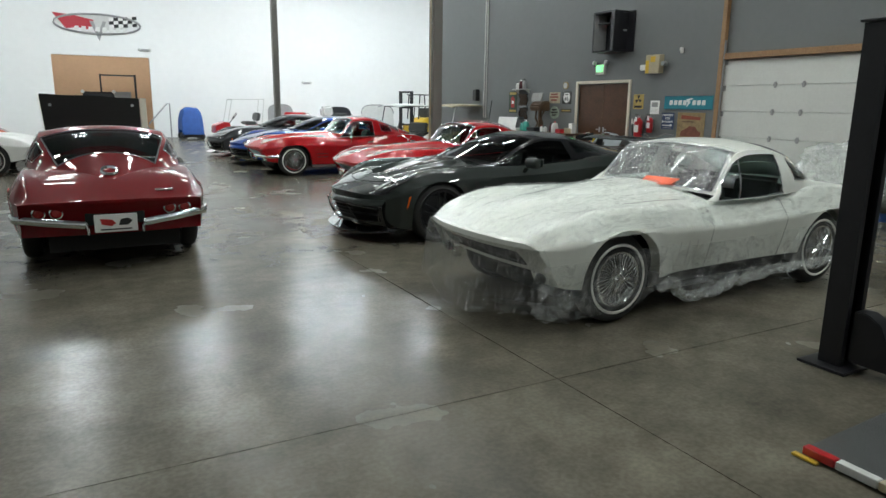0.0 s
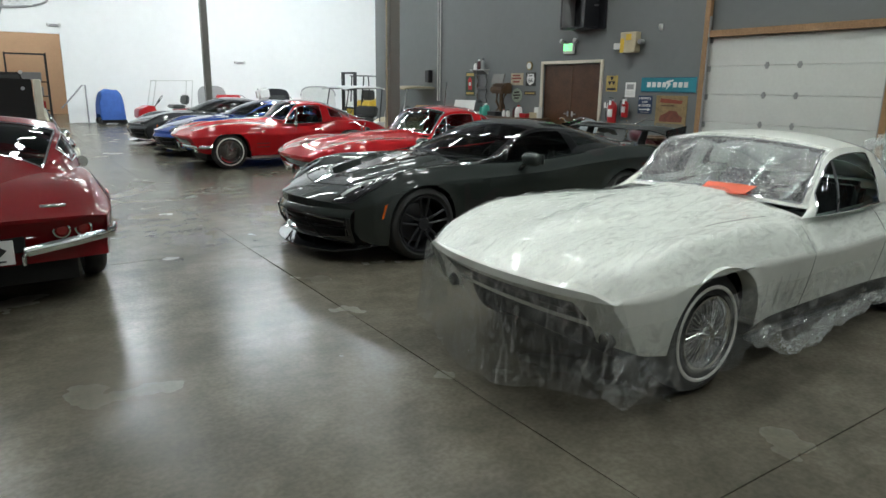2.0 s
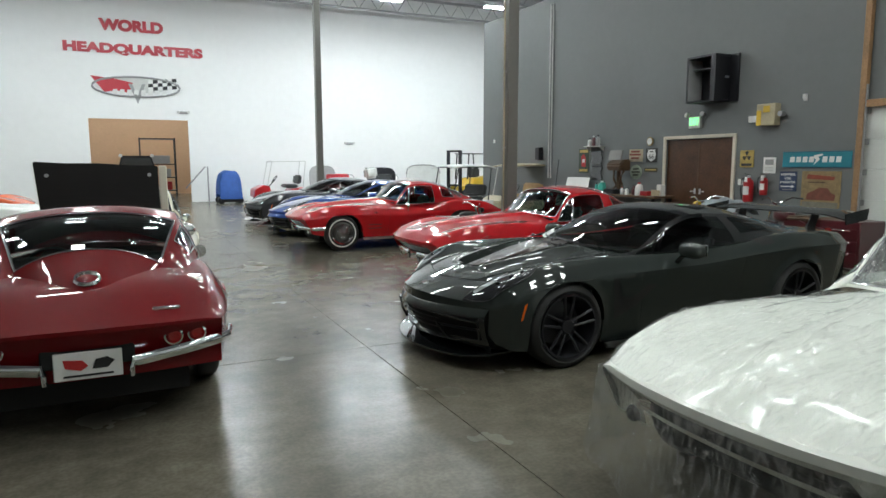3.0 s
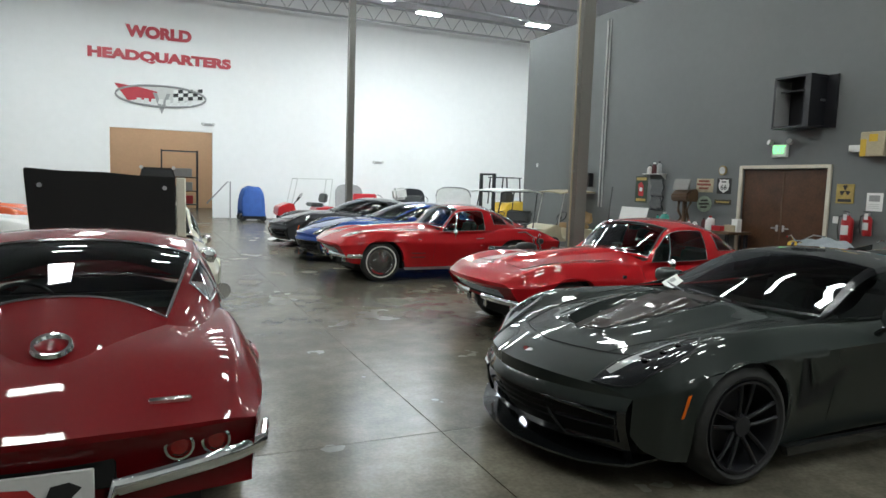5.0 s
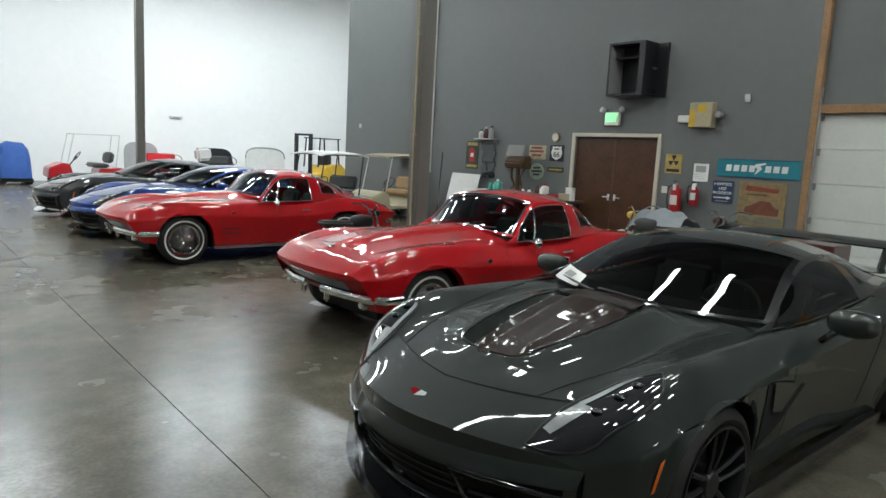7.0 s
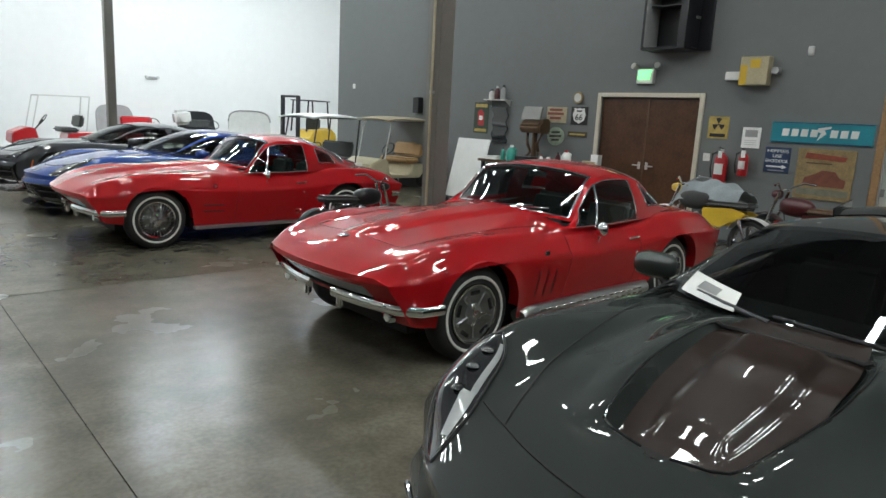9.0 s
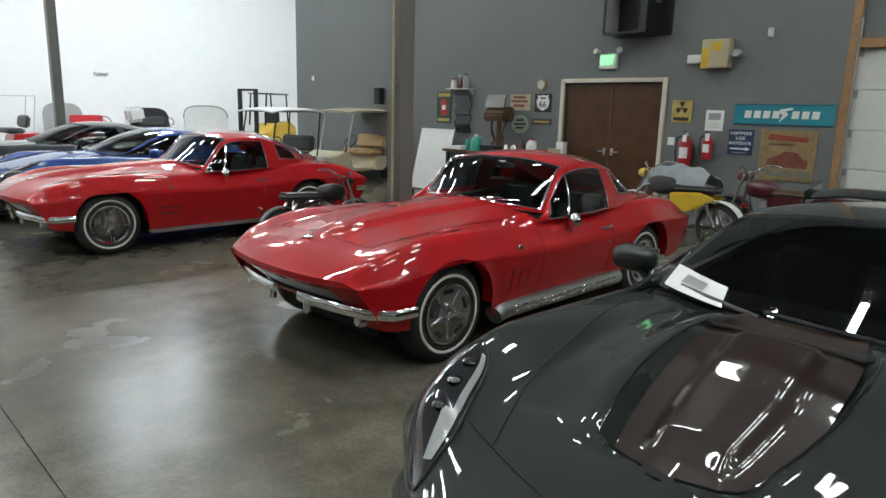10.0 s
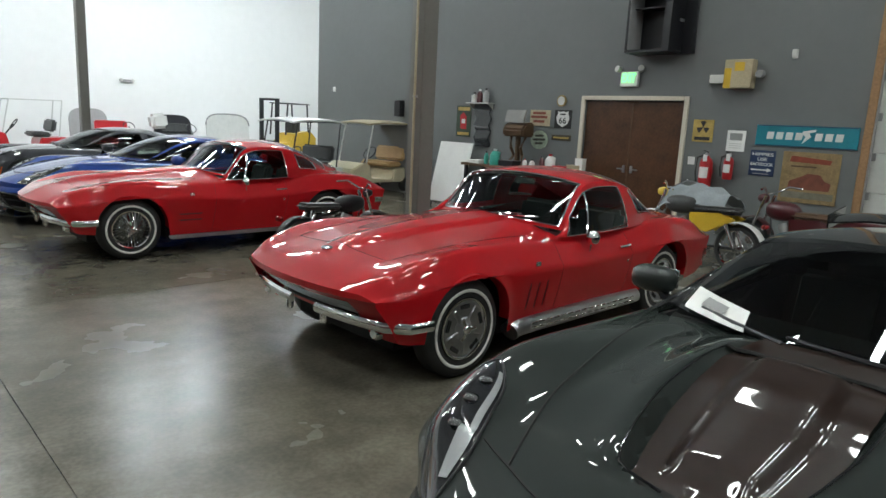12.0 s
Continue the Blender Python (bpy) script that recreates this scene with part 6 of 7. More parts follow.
# ---- motorcycles ----
def motorcycle(at, label, tank, seat_mat, fender, group="motorcycles", cowl=None):
    """A light motorcycle that looks along local +x; the origin is on the floor between the wheels."""
    b = thing("motorcycle", at, label, "motorcycle", group)
    for x, nm in ((0.64, "front_wheel"), (-0.62, "rear_wheel")):
        w = new("wheel")
        w.parent = b
        w.matrix_basis = pose(x, 0, 0.30)
        part("tyre", lathe([(0.235, -0.035), (0.27, -0.045), (0.298, -0.02), (0.302, 0), (0.298, 0.02), (0.27, 0.045), (0.235, 0.035), (0.235, -0.035)], 32), M_RUBBER, w)
        part("rim", lathe([(0.236, -0.03), (0.222, -0.025), (0.222, 0.025), (0.236, 0.03)], 32), M_CHROME, w)
        bm = rod((0, -0.05, 0), (0, 0.05, 0), 0.04, 12)
        for i in range(16):
            a = math.pi * 2 * i / 16
            rod((0.035 * math.cos(a), 0.03 * (-1) ** i, 0.035 * math.sin(a)), (0.225 * math.cos(a + 0.3), 0, 0.225 * math.sin(a + 0.3)), 0.003, 4, bm)
        part("spokes", bm, M_CHROME, w)
        part("fender", grid_solid(lambda a, v, x=x: Vector((x + 0.335 * math.cos(a), 0.06 * v, 0.30 + 0.335 * math.sin(a) - 0.012 * v * v)), spread(0.5 if x < 0 else 0.3, 2.7 if x > 0 else 3.3, 18), spread(-1, 1, 4), 0.004), fender, b)
    bm = tube([(0.42, 0, 0.82), (0.30, 0, 0.70), (-0.2, 0, 0.62), (-0.62, 0, 0.55)], 0.018, 8)
    tube([(0.42, 0, 0.80), (0.30, 0, 0.35), (0.0, 0, 0.24), (-0.25, 0, 0.28), (-0.62, 0, 0.30)], 0.018, 8, bm)
    part("frame", bm, M_BLACK, b)
    bm = box((0.28, 0.20, 0.20), (0.05, 0, 0.36), 0.03, None, None, 2)
    rod((0.08, 0, 0.42), (0.16, 0, 0.60), 0.075, 14, bm)
    part("engine", bm, M_ALU, b)
    part("tank", grid_blob((0.20, 0, 0.75), (0.24, 0.12, 0.12)), tank, b)
    part("seat", box((0.62, 0.24, 0.09), (-0.30, 0, 0.74), 0.04, (0, 3, 0), None, 3), seat_mat, b)
    if cowl:
        for sg in (-1, 1):
            part("side_panel", prism([(-0.62, 0.66), (-0.40, 0.72), (0.02, 0.68), (0.0, 0.50), (-0.25, 0.46)], 0.03, "y", (0, sg * 0.11, 0), None, 0.01), cowl, b)
    for sg in (-1, 1):
        part("fork_leg", rod((0.64, sg * 0.08, 0.30), (0.42, sg * 0.08, 0.92), 0.02, 10), M_CHROME, b)
        part("shock", rod((-0.62, sg * 0.10, 0.32), (-0.45, sg * 0.10, 0.66), 0.022, 10), M_CHROME, b)
    part("handlebar", tube([(0.26, -0.36, 1.02), (0.34, -0.22, 1.04), (0.42, -0.06, 0.95), (0.42, 0.06, 0.95), (0.34, 0.22, 1.04), (0.26, 0.36, 1.02)], 0.012, 8), M_CHROME, b)
    part("headlamp", lathe_at([(0.0, -0.07), (0.045, -0.055), (0.062, 0.0), (0.058, 0.04), (0.0, 0.045)], (0.52, 0, 0.88), 90), cowl or tank, b)
    part("exhaust", tube([(0.14, -0.1, 0.48), (0.24, -0.13, 0.30), (0.0, -0.15, 0.22), (-0.8, -0.16, 0.30)], 0.032, 10), M_CHROME, b)
    part("tail_lamp", box((0.06, 0.10, 0.06), (-0.92, 0, 0.62), 0.015), M_LENS, b)
    part("side_stand", rod((-0.05, 0.1, 0.24), (-0.12, 0.24, 0.0), 0.01, 6), M_BLACK, b)
    return b


motorcycle(pose(9.75, 10.75, 0, 0, 0, 82), "yellow light motorcycle with white rear mudguard, parked by the wall", M_INTER, M_INTER, M_SIGNWHITE, cowl=M_YELLOW)
motorcycle(pose(10.35, 9.75, 0, 0, 0, 70), "dark maroon motorcycle parked by the wall", M_DKMAROON, M_BROWNP, M_DKMAROON, cowl=M_DKMAROON)
motorcycle(pose(6.0, 13.25, 0, 0, 0, 4) @ Matrix.Scale(0.86, 4), "small old motorcycle with a black saddle between the red coupes", M_BLACK, M_INTER, M_BLACK)
cl = thing("dust_cloth", pose(10.05, 10.85, 0.78), "grey cloth thrown over the yellow motorcycle", "cloth")
part("cloth", grid_solid(lambda u, v: Vector((0.36 * u, 0.44 * v, 0.20 - 0.12 * u * u - 0.10 * v * v - 0.16 * max(0, abs(u) - 0.5) + 0.03 * math.sin(5 * u + 3 * v) + 0.02 * math.sin(11 * v))), spread(-1, 1, 20), spread(-1, 1, 20), 0.008), M_GREYC, cl)
tc_ = thing("tool_chest", pose(10.5, 8.95, 0), "dark maroon tool chest with a flat top", "tool chest")
part("body", box((0.6, 0.9, 0.70), (0, 0, 0.40), 0.012), M_DKMAROON, tc_)
for z in (0.2, 0.38, 0.56):
    part("drawer", box((0.012, 0.82, 0.15), (-0.305, 0, z), 0.004), M_DKMAROON, tc_)
    part("drawer_pull", box((0.02, 0.6, 0.02), (-0.315, 0, z + 0.05), 0.005), M_CHROME, tc_)
for sx in (-1, 1):
    for sy in (-1, 1):
        part("caster", lathe_y([(0.0, -0.015), (0.025, -0.015), (0.025, 0.015), (0.0, 0.015)], (sx * 0.24, sy * 0.38, 0.025)), M_RUBBER, tc_)
    part("caster_plate", box((0.06, 0.84, 0.02), (sx * 0.24, 0, 0.045)), M_GREYP, tc_)


# ---- bench against the wall ----
bn = thing("work_bench", pose(11.1, 14.75, 0), "dark work bench against the grey wall", "bench")
part("bench_top", box((0.62, 2.7, 0.05), (0, 0, 0.875), 0.006), M_BROWNP, bn)
for sy in (-1.25, 1.25):
    for sx in (-0.25, 0.25):
        part("leg", box((0.06, 0.06, 0.85), (sx, sy, 0.425), 0.005), M_BLACK, bn)
part("lower_shelf", box((0.56, 2.5, 0.03), (0, 0, 0.25), 0.004), M_BROWNP, bn)


def bottle(y, x, z, r, h, m_, capm, label, handle=False):
    b = thing("bottle", pose(x, y, z), label, "bottle", "bench bottles")
    part("body", lathe([(0.0, 0.0), (r * 0.95, 0.0), (r, 0.015), (r, h * 0.6), (r * 0.6, h * 0.82), (r * 0.32, h * 0.88)], 18, None, "z"), m_, b)
    part("cap", rod((0, 0, h * 0.87), (0, 0, h), r * 0.36, 12), capm, b)
    if handle:
        part("handle", tube([(0, -r * 0.4, h * 0.84), (0, -r * 1.15, h * 0.78), (0, -r * 1.1, h * 0.5), (0, -r * 0.9, h * 0.46)], r * 0.16, 8), m_, b)


bottle(15.35, 10.95, 0.90, 0.10, 0.30, M_TEALBOT, M_SIGNWHITE, "green plastic jug with white cap on the bench", True)
bottle(15.62, 11.0, 0.90, 0.045, 0.24, M_TEALBOT, M_BLACK, "small green bottle on the bench")
bottle(14.62, 10.95, 0.90, 0.04, 0.17, M_SIGNWHITE, M_REDP, "small white bottle on the bench")
bottle(14.45, 10.95, 0.90, 0.05, 0.17, M_SIGNWHITE, M_BLACK, "small white bottle with black cap on the bench")
bottle(14.27, 11.0, 0.90, 0.05, 0.24, M_DKMAROON, M_BLACK, "dark maroon bottle on the bench")
bottle(14.05, 10.95, 0.90, 0.09, 0.29, M_SIGNWHITE, M_REDP, "white plastic jug with red cap on the bench", True)
for y, x, sx, sy, sz, m_, lb in ((13.85, 11.0, 0.2, 0.22, 0.09, M_REDP, "red carton on the bench"), (13.62, 11.1, 0.16, 0.26, 0.12, M_BEIGE, "tan carton on the bench"), (13.52, 11.1, 0.12, 0.15, 0.24, M_PAPER, "white carton on the bench"), (15.0, 11.0, 0.3, 0.34, 0.10, M_BLACK, "black tray on the bench"), (15.85, 11.05, 0.34, 0.3, 0.05, M_SIGNWHITE, "white tray on the bench")):
    o = thing("carton", pose(x, y, 0.90), lb, "carton")
    part("box", box((sx, sy, sz), (0, 0, sz / 2), 0.006), m_, o)
    part("lid", box((sx + 0.006, sy + 0.006, 0.012), (0, 0, sz + 0.004), 0.003), m_, o)
an = thing("antique_machine", pose(11.15, 14.98, 0.90), "antique bronze counter machine with a tilted steel face", "machine")
part("case", prism([(-0.17, 0.55), (-0.20, 0.68), (-0.08, 0.80), (0.14, 0.82), (0.16, 0.55)], 0.50, "y", (0, 0, 0), None, 0.03), M_BROWNP, an)
part("face_plate", prism([(-0.16, 0.80), (-0.10, 1.03), (-0.07, 1.03), (-0.12, 0.80)], 0.46, "y", (0, 0, 0), None, 0.005), M_STEEL, an)
for sg in (-1, 1):
    part("leg", tube([(0.0, sg * 0.18, 0.55), (-0.06, sg * 0.12, 0.35), (0.02, sg * 0.10, 0.2), (-0.10, sg * 0.20, 0.0)], 0.03, 8), M_BROWNP, an)
part("pedestal", rod((0, 0, 0.0), (0, 0, 0.55), 0.05, 12), M_BROWNP, an)
wp = thing("leaning_board", pose(10.95, 16.75, 0), "white sheet panel leaning on the grey wall", "panel")
part("sheet", box((0.02, 0.95, 1.26), (0.2, 0, 0.64), 0.003, (0, 14, 0)), M_SIGNWHITE, wp)
br = thing("broom", pose(10.6, 17.1, 0), "dark broom handle leaning on the wall", "broom")
part("handle", rod((-0.15, -0.35, 0.10), (0.55, 0.35, 1.72), 0.014, 8), M_BLACK, br)
part("head", box((0.10, 0.36, 0.10), (-0.18, -0.37, 0.05), 0.02, (0, 0, 40)), M_BLACK, br)
sp_ = thing("wall_speaker", pose(XG - 0.08, 18.75, 1.90), "small black loudspeaker box on the grey wall", "speaker")
part("case", box((0.15, 0.2, 0.36), (0, 0, 0), 0.01), M_BLACK, sp_)
part("bracket", box((0.02, 0.1, 0.1), (0.068, 0, 0)), M_GREYP, sp_)


# ---- golf carts and what stands by the far wall ----
def cart(at, label, body_m, seat_m, roof_m=None, frame_m=None):
    """A golf cart that looks along local -x."""
    c = thing("golf_cart", at, label, "golf cart", "golf carts")
    part("body", prism([(-1.15, 0.30), (-1.12, 0.62), (-0.75, 0.78), (-0.55, 0.75), (-0.45, 0.38), (0.25, 0.36), (0.30, 0.62), (1.0, 0.66), (1.15, 0.55), (1.12, 0.28)], 1.1, "y", (0, 0, 0), None, 0.03), body_m, c)
    part("seat", box((0.5, 1.05, 0.14), (0.35, 0, 0.72), 0.05, None, None, 3), seat_m, c)
    part("backrest", box((0.12, 1.05, 0.36), (0.68, 0, 0.98), 0.05, (0, 10, 0), None, 3), seat_m, c)
    for x in (-0.8, 0.8):
        for y in (-0.5, 0.5):
            w = new("wheel")
            w.parent = c
            w.matrix_basis = pose(x, y, 0.22)
            part("tyre", lathe([(0.12, -0.09), (0.2, -0.10), (0.22, -0.06), (0.22, 0.06), (0.2, 0.10), (0.12, 0.09), (0.12, -0.09)], 24), M_RUBBER, w)
            part("rim", lathe([(0.0, -0.07), (0.10, -0.075), (0.125, -0.09), (0.125, 0.09), (0.10, 0.075), (0.0, 0.07)], 20), M_LGREY, w)
    ring = [Vector((-0.30 + 0.10 * math.sin(a), -0.26 + 0.18 * math.cos(a), 1.0 + 0.14 * math.sin(a))) for a in spread(0, 2 * math.pi, 20)[:-1]]
    part("steering_wheel", tube(ring, 0.014, 6, None, True), M_BLACK, c)
    part("steering_column", rod((-0.30, -0.26, 1.0), (-0.60, -0.26, 0.6), 0.02, 8), M_BLACK, c)
    if frame_m:
        for y in (-0.5, 0.5):
            part("roof_post", tube([(-0.62, y, 0.76), (-0.42, y, 1.70)], 0.018, 6), frame_m, c)
            part("roof_post", tube([(0.80, y, 0.66), (0.92, y, 1.72)], 0.018, 6), frame_m, c)
            part("roof_rail", tube([(-0.42, y, 1.70), (0.92, y, 1.72)], 0.018, 6), frame_m, c)
        for x, z in ((-0.42, 1.70), (0.92, 1.72)):
            part("roof_rail", tube([(x, -0.5, z), (x, 0.5, z)], 0.018, 6), frame_m, c)
    if roof_m:
        part("roof_canopy", grid_solid(lambda u, v: Vector((0.2 + 0.85 * u, 0.6 * v, 1.80 - 0.06 * abs(u) ** 4 - 0.05 * v * v)), spread(-1, 1, 12), spread(-1, 1, 10), 0.03), roof_m, c)
    return c


cart(pose(10.8, 19.0, 0, 0, 0, 6) @ Matrix.Scale(0.9, 4), "cream golf cart with tan canopy and tan seats", mat("cream_plastic", (0.6, 0.54, 0.38), 0.4), M_TANV, M_BEIGE, M_LGREY)
cart(pose(8.87, 18.99, 0, 0, 0, 12) @ Matrix.Scale(0.89, 4), "white-roofed golf cart with black frame", M_SIGNWHITE, M_INTER, M_SIGNWHITE, M_BLACK)
cart(pose(6.1, 29.6, 0, 0, 0, 0), "red golf cart with a bare roof frame and black seats", M_REDP, M_INTER, None, M_LGREY)
cart(pose(9.0, 30.6, 0, 0, 0, 90), "red golf cart body without roof", M_REDP, M_REDP)
cart(pose(11.0, 30.4, 0, 0, 0, 90), "golf cart with tall black seat and white body", M_SIGNWHITE, M_INTER)
bc = thing("blue_covered_cart", pose(4.2, 30.6, 0), "small cart under a rounded blue cover", "covered cart")
part("cover", grid_solid(lambda a, v: Vector((0.43 * math.copysign(abs(math.cos(a)) ** 0.6, math.cos(a)) * (1 + 0.02 * math.sin(9 * v)), 0.7 * v, 0.22 + 1.12 * math.sin(a) ** 0.5 * max(0.0, 1 - v ** 8) ** 0.5 + 0.02 * math.sin(12 * a) * (1 - v * v))), spread(0.03, math.pi - 0.03, 26), spread(-1, 1, 14), 0.01), M_BLUEC, bc)
part("chassis", box((0.8, 1.3, 0.16), (0, 0, 0.18), 0.02), M_BLACK, bc)
for x in (-0.36, 0.36):
    for y in (-0.5, 0.5):
        part("wheel", lathe_y([(0.0, -0.05), (0.13, -0.05), (0.14, 0.0), (0.13, 0.05), (0.0, 0.05)], (x - 0, y, 0.14)), M_RUBBER, bc)


def panel(x, y, w_, h, m_, label, rim=None):
    """A rounded body panel leaning on the far wall."""
    p = thing("body_panel", pose(x, y, 0, -8), label, "car panel", "leaning panels")
    poly = [(-w_ / 2, 0), (w_ / 2, 0), (w_ / 2, h * 0.72)] + [(w_ / 2 * math.cos(a) ** 0.6, h * 0.72 + h * 0.28 * math.sin(a) ** 0.8) for a in spread(0.15, 1.57, 6)] + [(-w_ / 2 * math.sin(a) ** 0.6, h * 0.72 + h * 0.28 * math.cos(a) ** 0.8) for a in spread(0.001, math.pi / 2 - 0.15, 6)] + [(-w_ / 2, h * 0.72)]
    part("panel", prism(poly, 0.05, "y", (0, 0, 0), None, 0.012), m_, p)
    if rim:
        part("rim", tube([(a, -0.03, b) for a, b in poly[2:]], 0.03, 6), rim, p)
    return p


panel(13.4, 31.6, 1.75, 1.56, M_LGREY, "light grey rounded car panel leaning at the white wall", M_GREYP)
panel(8.4, 31.5, 1.2, 1.55, M_GREYP, "dark grey rounded car panel leaning at the white wall")
panel(11.4, 31.9, 1.35, 1.45, M_BLACK, "black rounded car panel leaning at the white wall")
om = thing("outboard_motor", pose(10.1, 30.0, 0), "grey boat motor on a stand", "boat motor")
part("cowl", box((0.55, 0.42, 0.5), (0, 0, 1.22), 0.10, (0, -8, 0), None, 3), M_LGREY, om)
part("leg", prism([(-0.1, 0.35), (-0.14, 1.0), (0.12, 1.0), (0.1, 0.35)], 0.14, "y", (0, 0, 0), None, 0.03), M_BLACK, om)
part("stand", box((0.5, 0.5, 0.36), (0, 0, 0.18), 0.02), M_BLACK, om)
fk = thing("forklift", pose(14.6, 29.4, 0, 0, 0, 15), "black forklift with a yellow body", "forklift")
for y in (-0.4, 0.4):
    part("mast_rail", box2((-0.9, y - 0.05, 0.05), (-0.76, y + 0.05, 2.2), 0.006), M_BLACK, fk)
    part("guard_post", rod((-0.4, y, 0.9), (-0.3, y, 2.05), 0.03, 8), M_BLACK, fk)
    part("guard_post", rod((0.8, y, 0.9), (0.7, y, 2.05), 0.03, 8), M_BLACK, fk)
    part("fork", box2((-1.9, y - 0.06, 0.06), (-0.9, y + 0.06, 0.10), 0.006), M_BLACK, fk)
    for x in (-0.5, 0.8):
        part("wheel", lathe_y([(0.0, -0.1), (0.22, -0.1), (0.25, -0.05), (0.25, 0.05), (0.22, 0.1), (0.0, 0.1)], (x, y * 1.1, 0.25)), M_RUBBER, fk)
for z in (0.6, 1.4, 2.12):
    part("mast_bar", box2((-0.88, -0.36, z), (-0.8, 0.36, z + 0.08), 0.004), M_BLACK, fk)
part("overhead_guard", box2((-0.4, -0.45, 2.03), (0.8, 0.45, 2.07), 0.006), M_BLACK, fk)
part("body", prism([(-0.7, 0.3), (-0.7, 0.6), (-0.2, 0.65), (0.0, 0.95), (0.9, 1.05), (1.2, 0.8), (1.2, 0.3)], 0.9, "y", (0, 0, 0), None, 0.04), M_YELLOW, fk)
part("seat", box((0.4, 0.5, 0.45), (0.35, 0, 1.2), 0.06, None, None, 2), M_INTER, fk)
ph = thing("standpipe", pose(3.55, 31.9, 0), "dark bent pipe standing by the white wall", "pipe")
part("pipe", tube([(0.0, 0, 0.02), (0.0, 0, 1.5), (-0.12, 0, 1.48), (-0.9, 0, 0.6)], 0.03, 8), M_GREYP, ph)
part("foot", rod((0, 0, 0), (0, 0, 0.03), 0.12, 14), M_GREYP, ph)
# room behind the opening
rk = thing("shelf_rack", pose(1.9, 38.5, 0), "dark metal rack with boxes in the tan room", "rack")
for x in (-0.8, 0.8):
    for y in (-0.3, 0.3):
        part("upright", box((0.06, 0.06, 2.9), (x, y, 1.45)), M_BLACK, rk, smooth=False)
for z in (0.3, 0.95, 1.6, 2.85):
    part("shelf", box((1.66, 0.66, 0.05), (0, 0, z), 0.004), M_BLACK, rk)
for x, z, w_, m_ in ((-0.4, 0.33, 0.5, M_GREYP), (0.35, 0.33, 0.5, M_REDP), (-0.2, 0.98, 0.7, M_BEIGE), (0.4, 0.98, 0.35, M_GREYP), (0.1, 1.63, 0.9, M_GREYP)):
    o = thing("storage_box", pose(1.9 + x, 38.5, z), "plain storage box on the dark rack", "box", "rack boxes")
    part("carton", box((w_, 0.45, 0.4), (0, 0, 0.205), 0.01), m_, o)
vn = thing("dark_vehicle", pose(0.9, 36.3, 0), "dark tall vehicle in the tan room", "vehicle")
part("body", prism([(-0.95, 0.35), (-0.98, 1.1), (-0.8, 1.35), (-0.62, 2.0), (0.62, 2.0), (0.8, 1.35), (0.98, 1.1), (0.95, 0.35)], 3.6, "y", (0, 1.6, 0), None, 0.05), M_BLACK, vn)
part("windscreen", prism([(-0.72, 1.38), (-0.58, 1.9), (0.58, 1.9), (0.72, 1.38)], 0.02, "y", (0, -0.225, 0)), M_HEADGLASS, vn)
for sg in (-1, 1):
    part("roof_lamp", rod((sg * 0.66, -0.15, 2.0), (sg * 0.66, -0.25, 2.0), 0.08, 14), M_SIGNWHITE, vn)
    for y in (0.3, 2.8):
        w_ = lathe([(0.0, -0.11), (0.3, -0.11), (0.36, -0.06), (0.36, 0.06), (0.3, 0.11), (0.0, 0.11)], 24)
        bmesh.ops.rotate(w_, verts=w_.verts, cent=(0, 0, 0), matrix=Euler((0, 0, radians(90))).to_matrix())
        bmesh.ops.translate(w_, verts=w_.verts, vec=(sg * 0.86, y, 0.36))
        part("wheel", w_, M_RUBBER, vn)

# ---- south-east corner: jack, bags, fans, rack ----
jk = thing("orange_floor_jack", pose(9.7, 4.4, 0, 0, 0, -58), "orange and blue wheeled jack platform", "jack")
part("deck", prism([(-0.95, 0.16), (-0.95, 0.22), (0.70, 0.22), (0.95, 0.62), (1.05, 0.60), (0.92, 0.14)], 0.55, "y", (0, 0, 0), None, 0.012), M_ORANGEP, jk)
part("side_plate", box((0.9, 0.58, 0.12), (-0.4, 0, 0.19), 0.01), mat("blue_enamel", (0.03, 0.09, 0.3), 0.4), jk)
part("handle", tube([(0.98, 0.0, 0.58), (1.1, 0.0, 0.9), (1.2, 0.0, 0.96)], 0.015, 8), M_CHROME, jk)
for x in (-0.8, 0.7):
    for y in (-0.25, 0.25):
        part("wheel", lathe_y([(0.0, -0.03), (0.075, -0.03), (0.08, 0.0), (0.075, 0.03), (0.0, 0.03)], (x, y, 0.08)), M_RUBBER, jk)
for i, (x, y, z, rx, ry, rz) in enumerate(((9.45, 4.75, 0.36, 0.5, 0.36, 0.14), (9.75, 4.2, 0.38, 0.5, 0.36, 0.16), (9.55, 4.6, 0.64, 0.46, 0.34, 0.14), (9.85, 4.05, 0.66, 0.42, 0.32, 0.14), (9.7, 4.35, 0.90, 0.48, 0.30, 0.14))):
    bg = thing("canvas_bag", pose(x, y, z, 0, 0, -58), "slumped dark olive canvas bag in a pile", "bag", "canvas bags")
    bm = grid_blob((0, 0, 0), (rx, ry, rz))
    for v in bm.verts:
        v.co += v.co.normalized() * (0.05 * noise.noise(v.co * 5 + Vector((i, 0, 0))) + 0.02 * noise.noise(v.co * 14))
    part("bag", bm, M_OLIVE, bg)
    part("strap", tube([(-rx * 0.4, -ry * 0.9, 0.0), (-rx * 0.3, -ry * 0.4, rz * 0.98), (-rx * 0.3, ry * 0.4, rz * 0.98), (-rx * 0.4, ry * 0.9, 0)], 0.016, 6), M_INTER, bg)
bf = thing("box_fan", pose(11.12, 3.3, 0, 0, 0, -40), "white-rimmed square box fan on the floor", "fan")
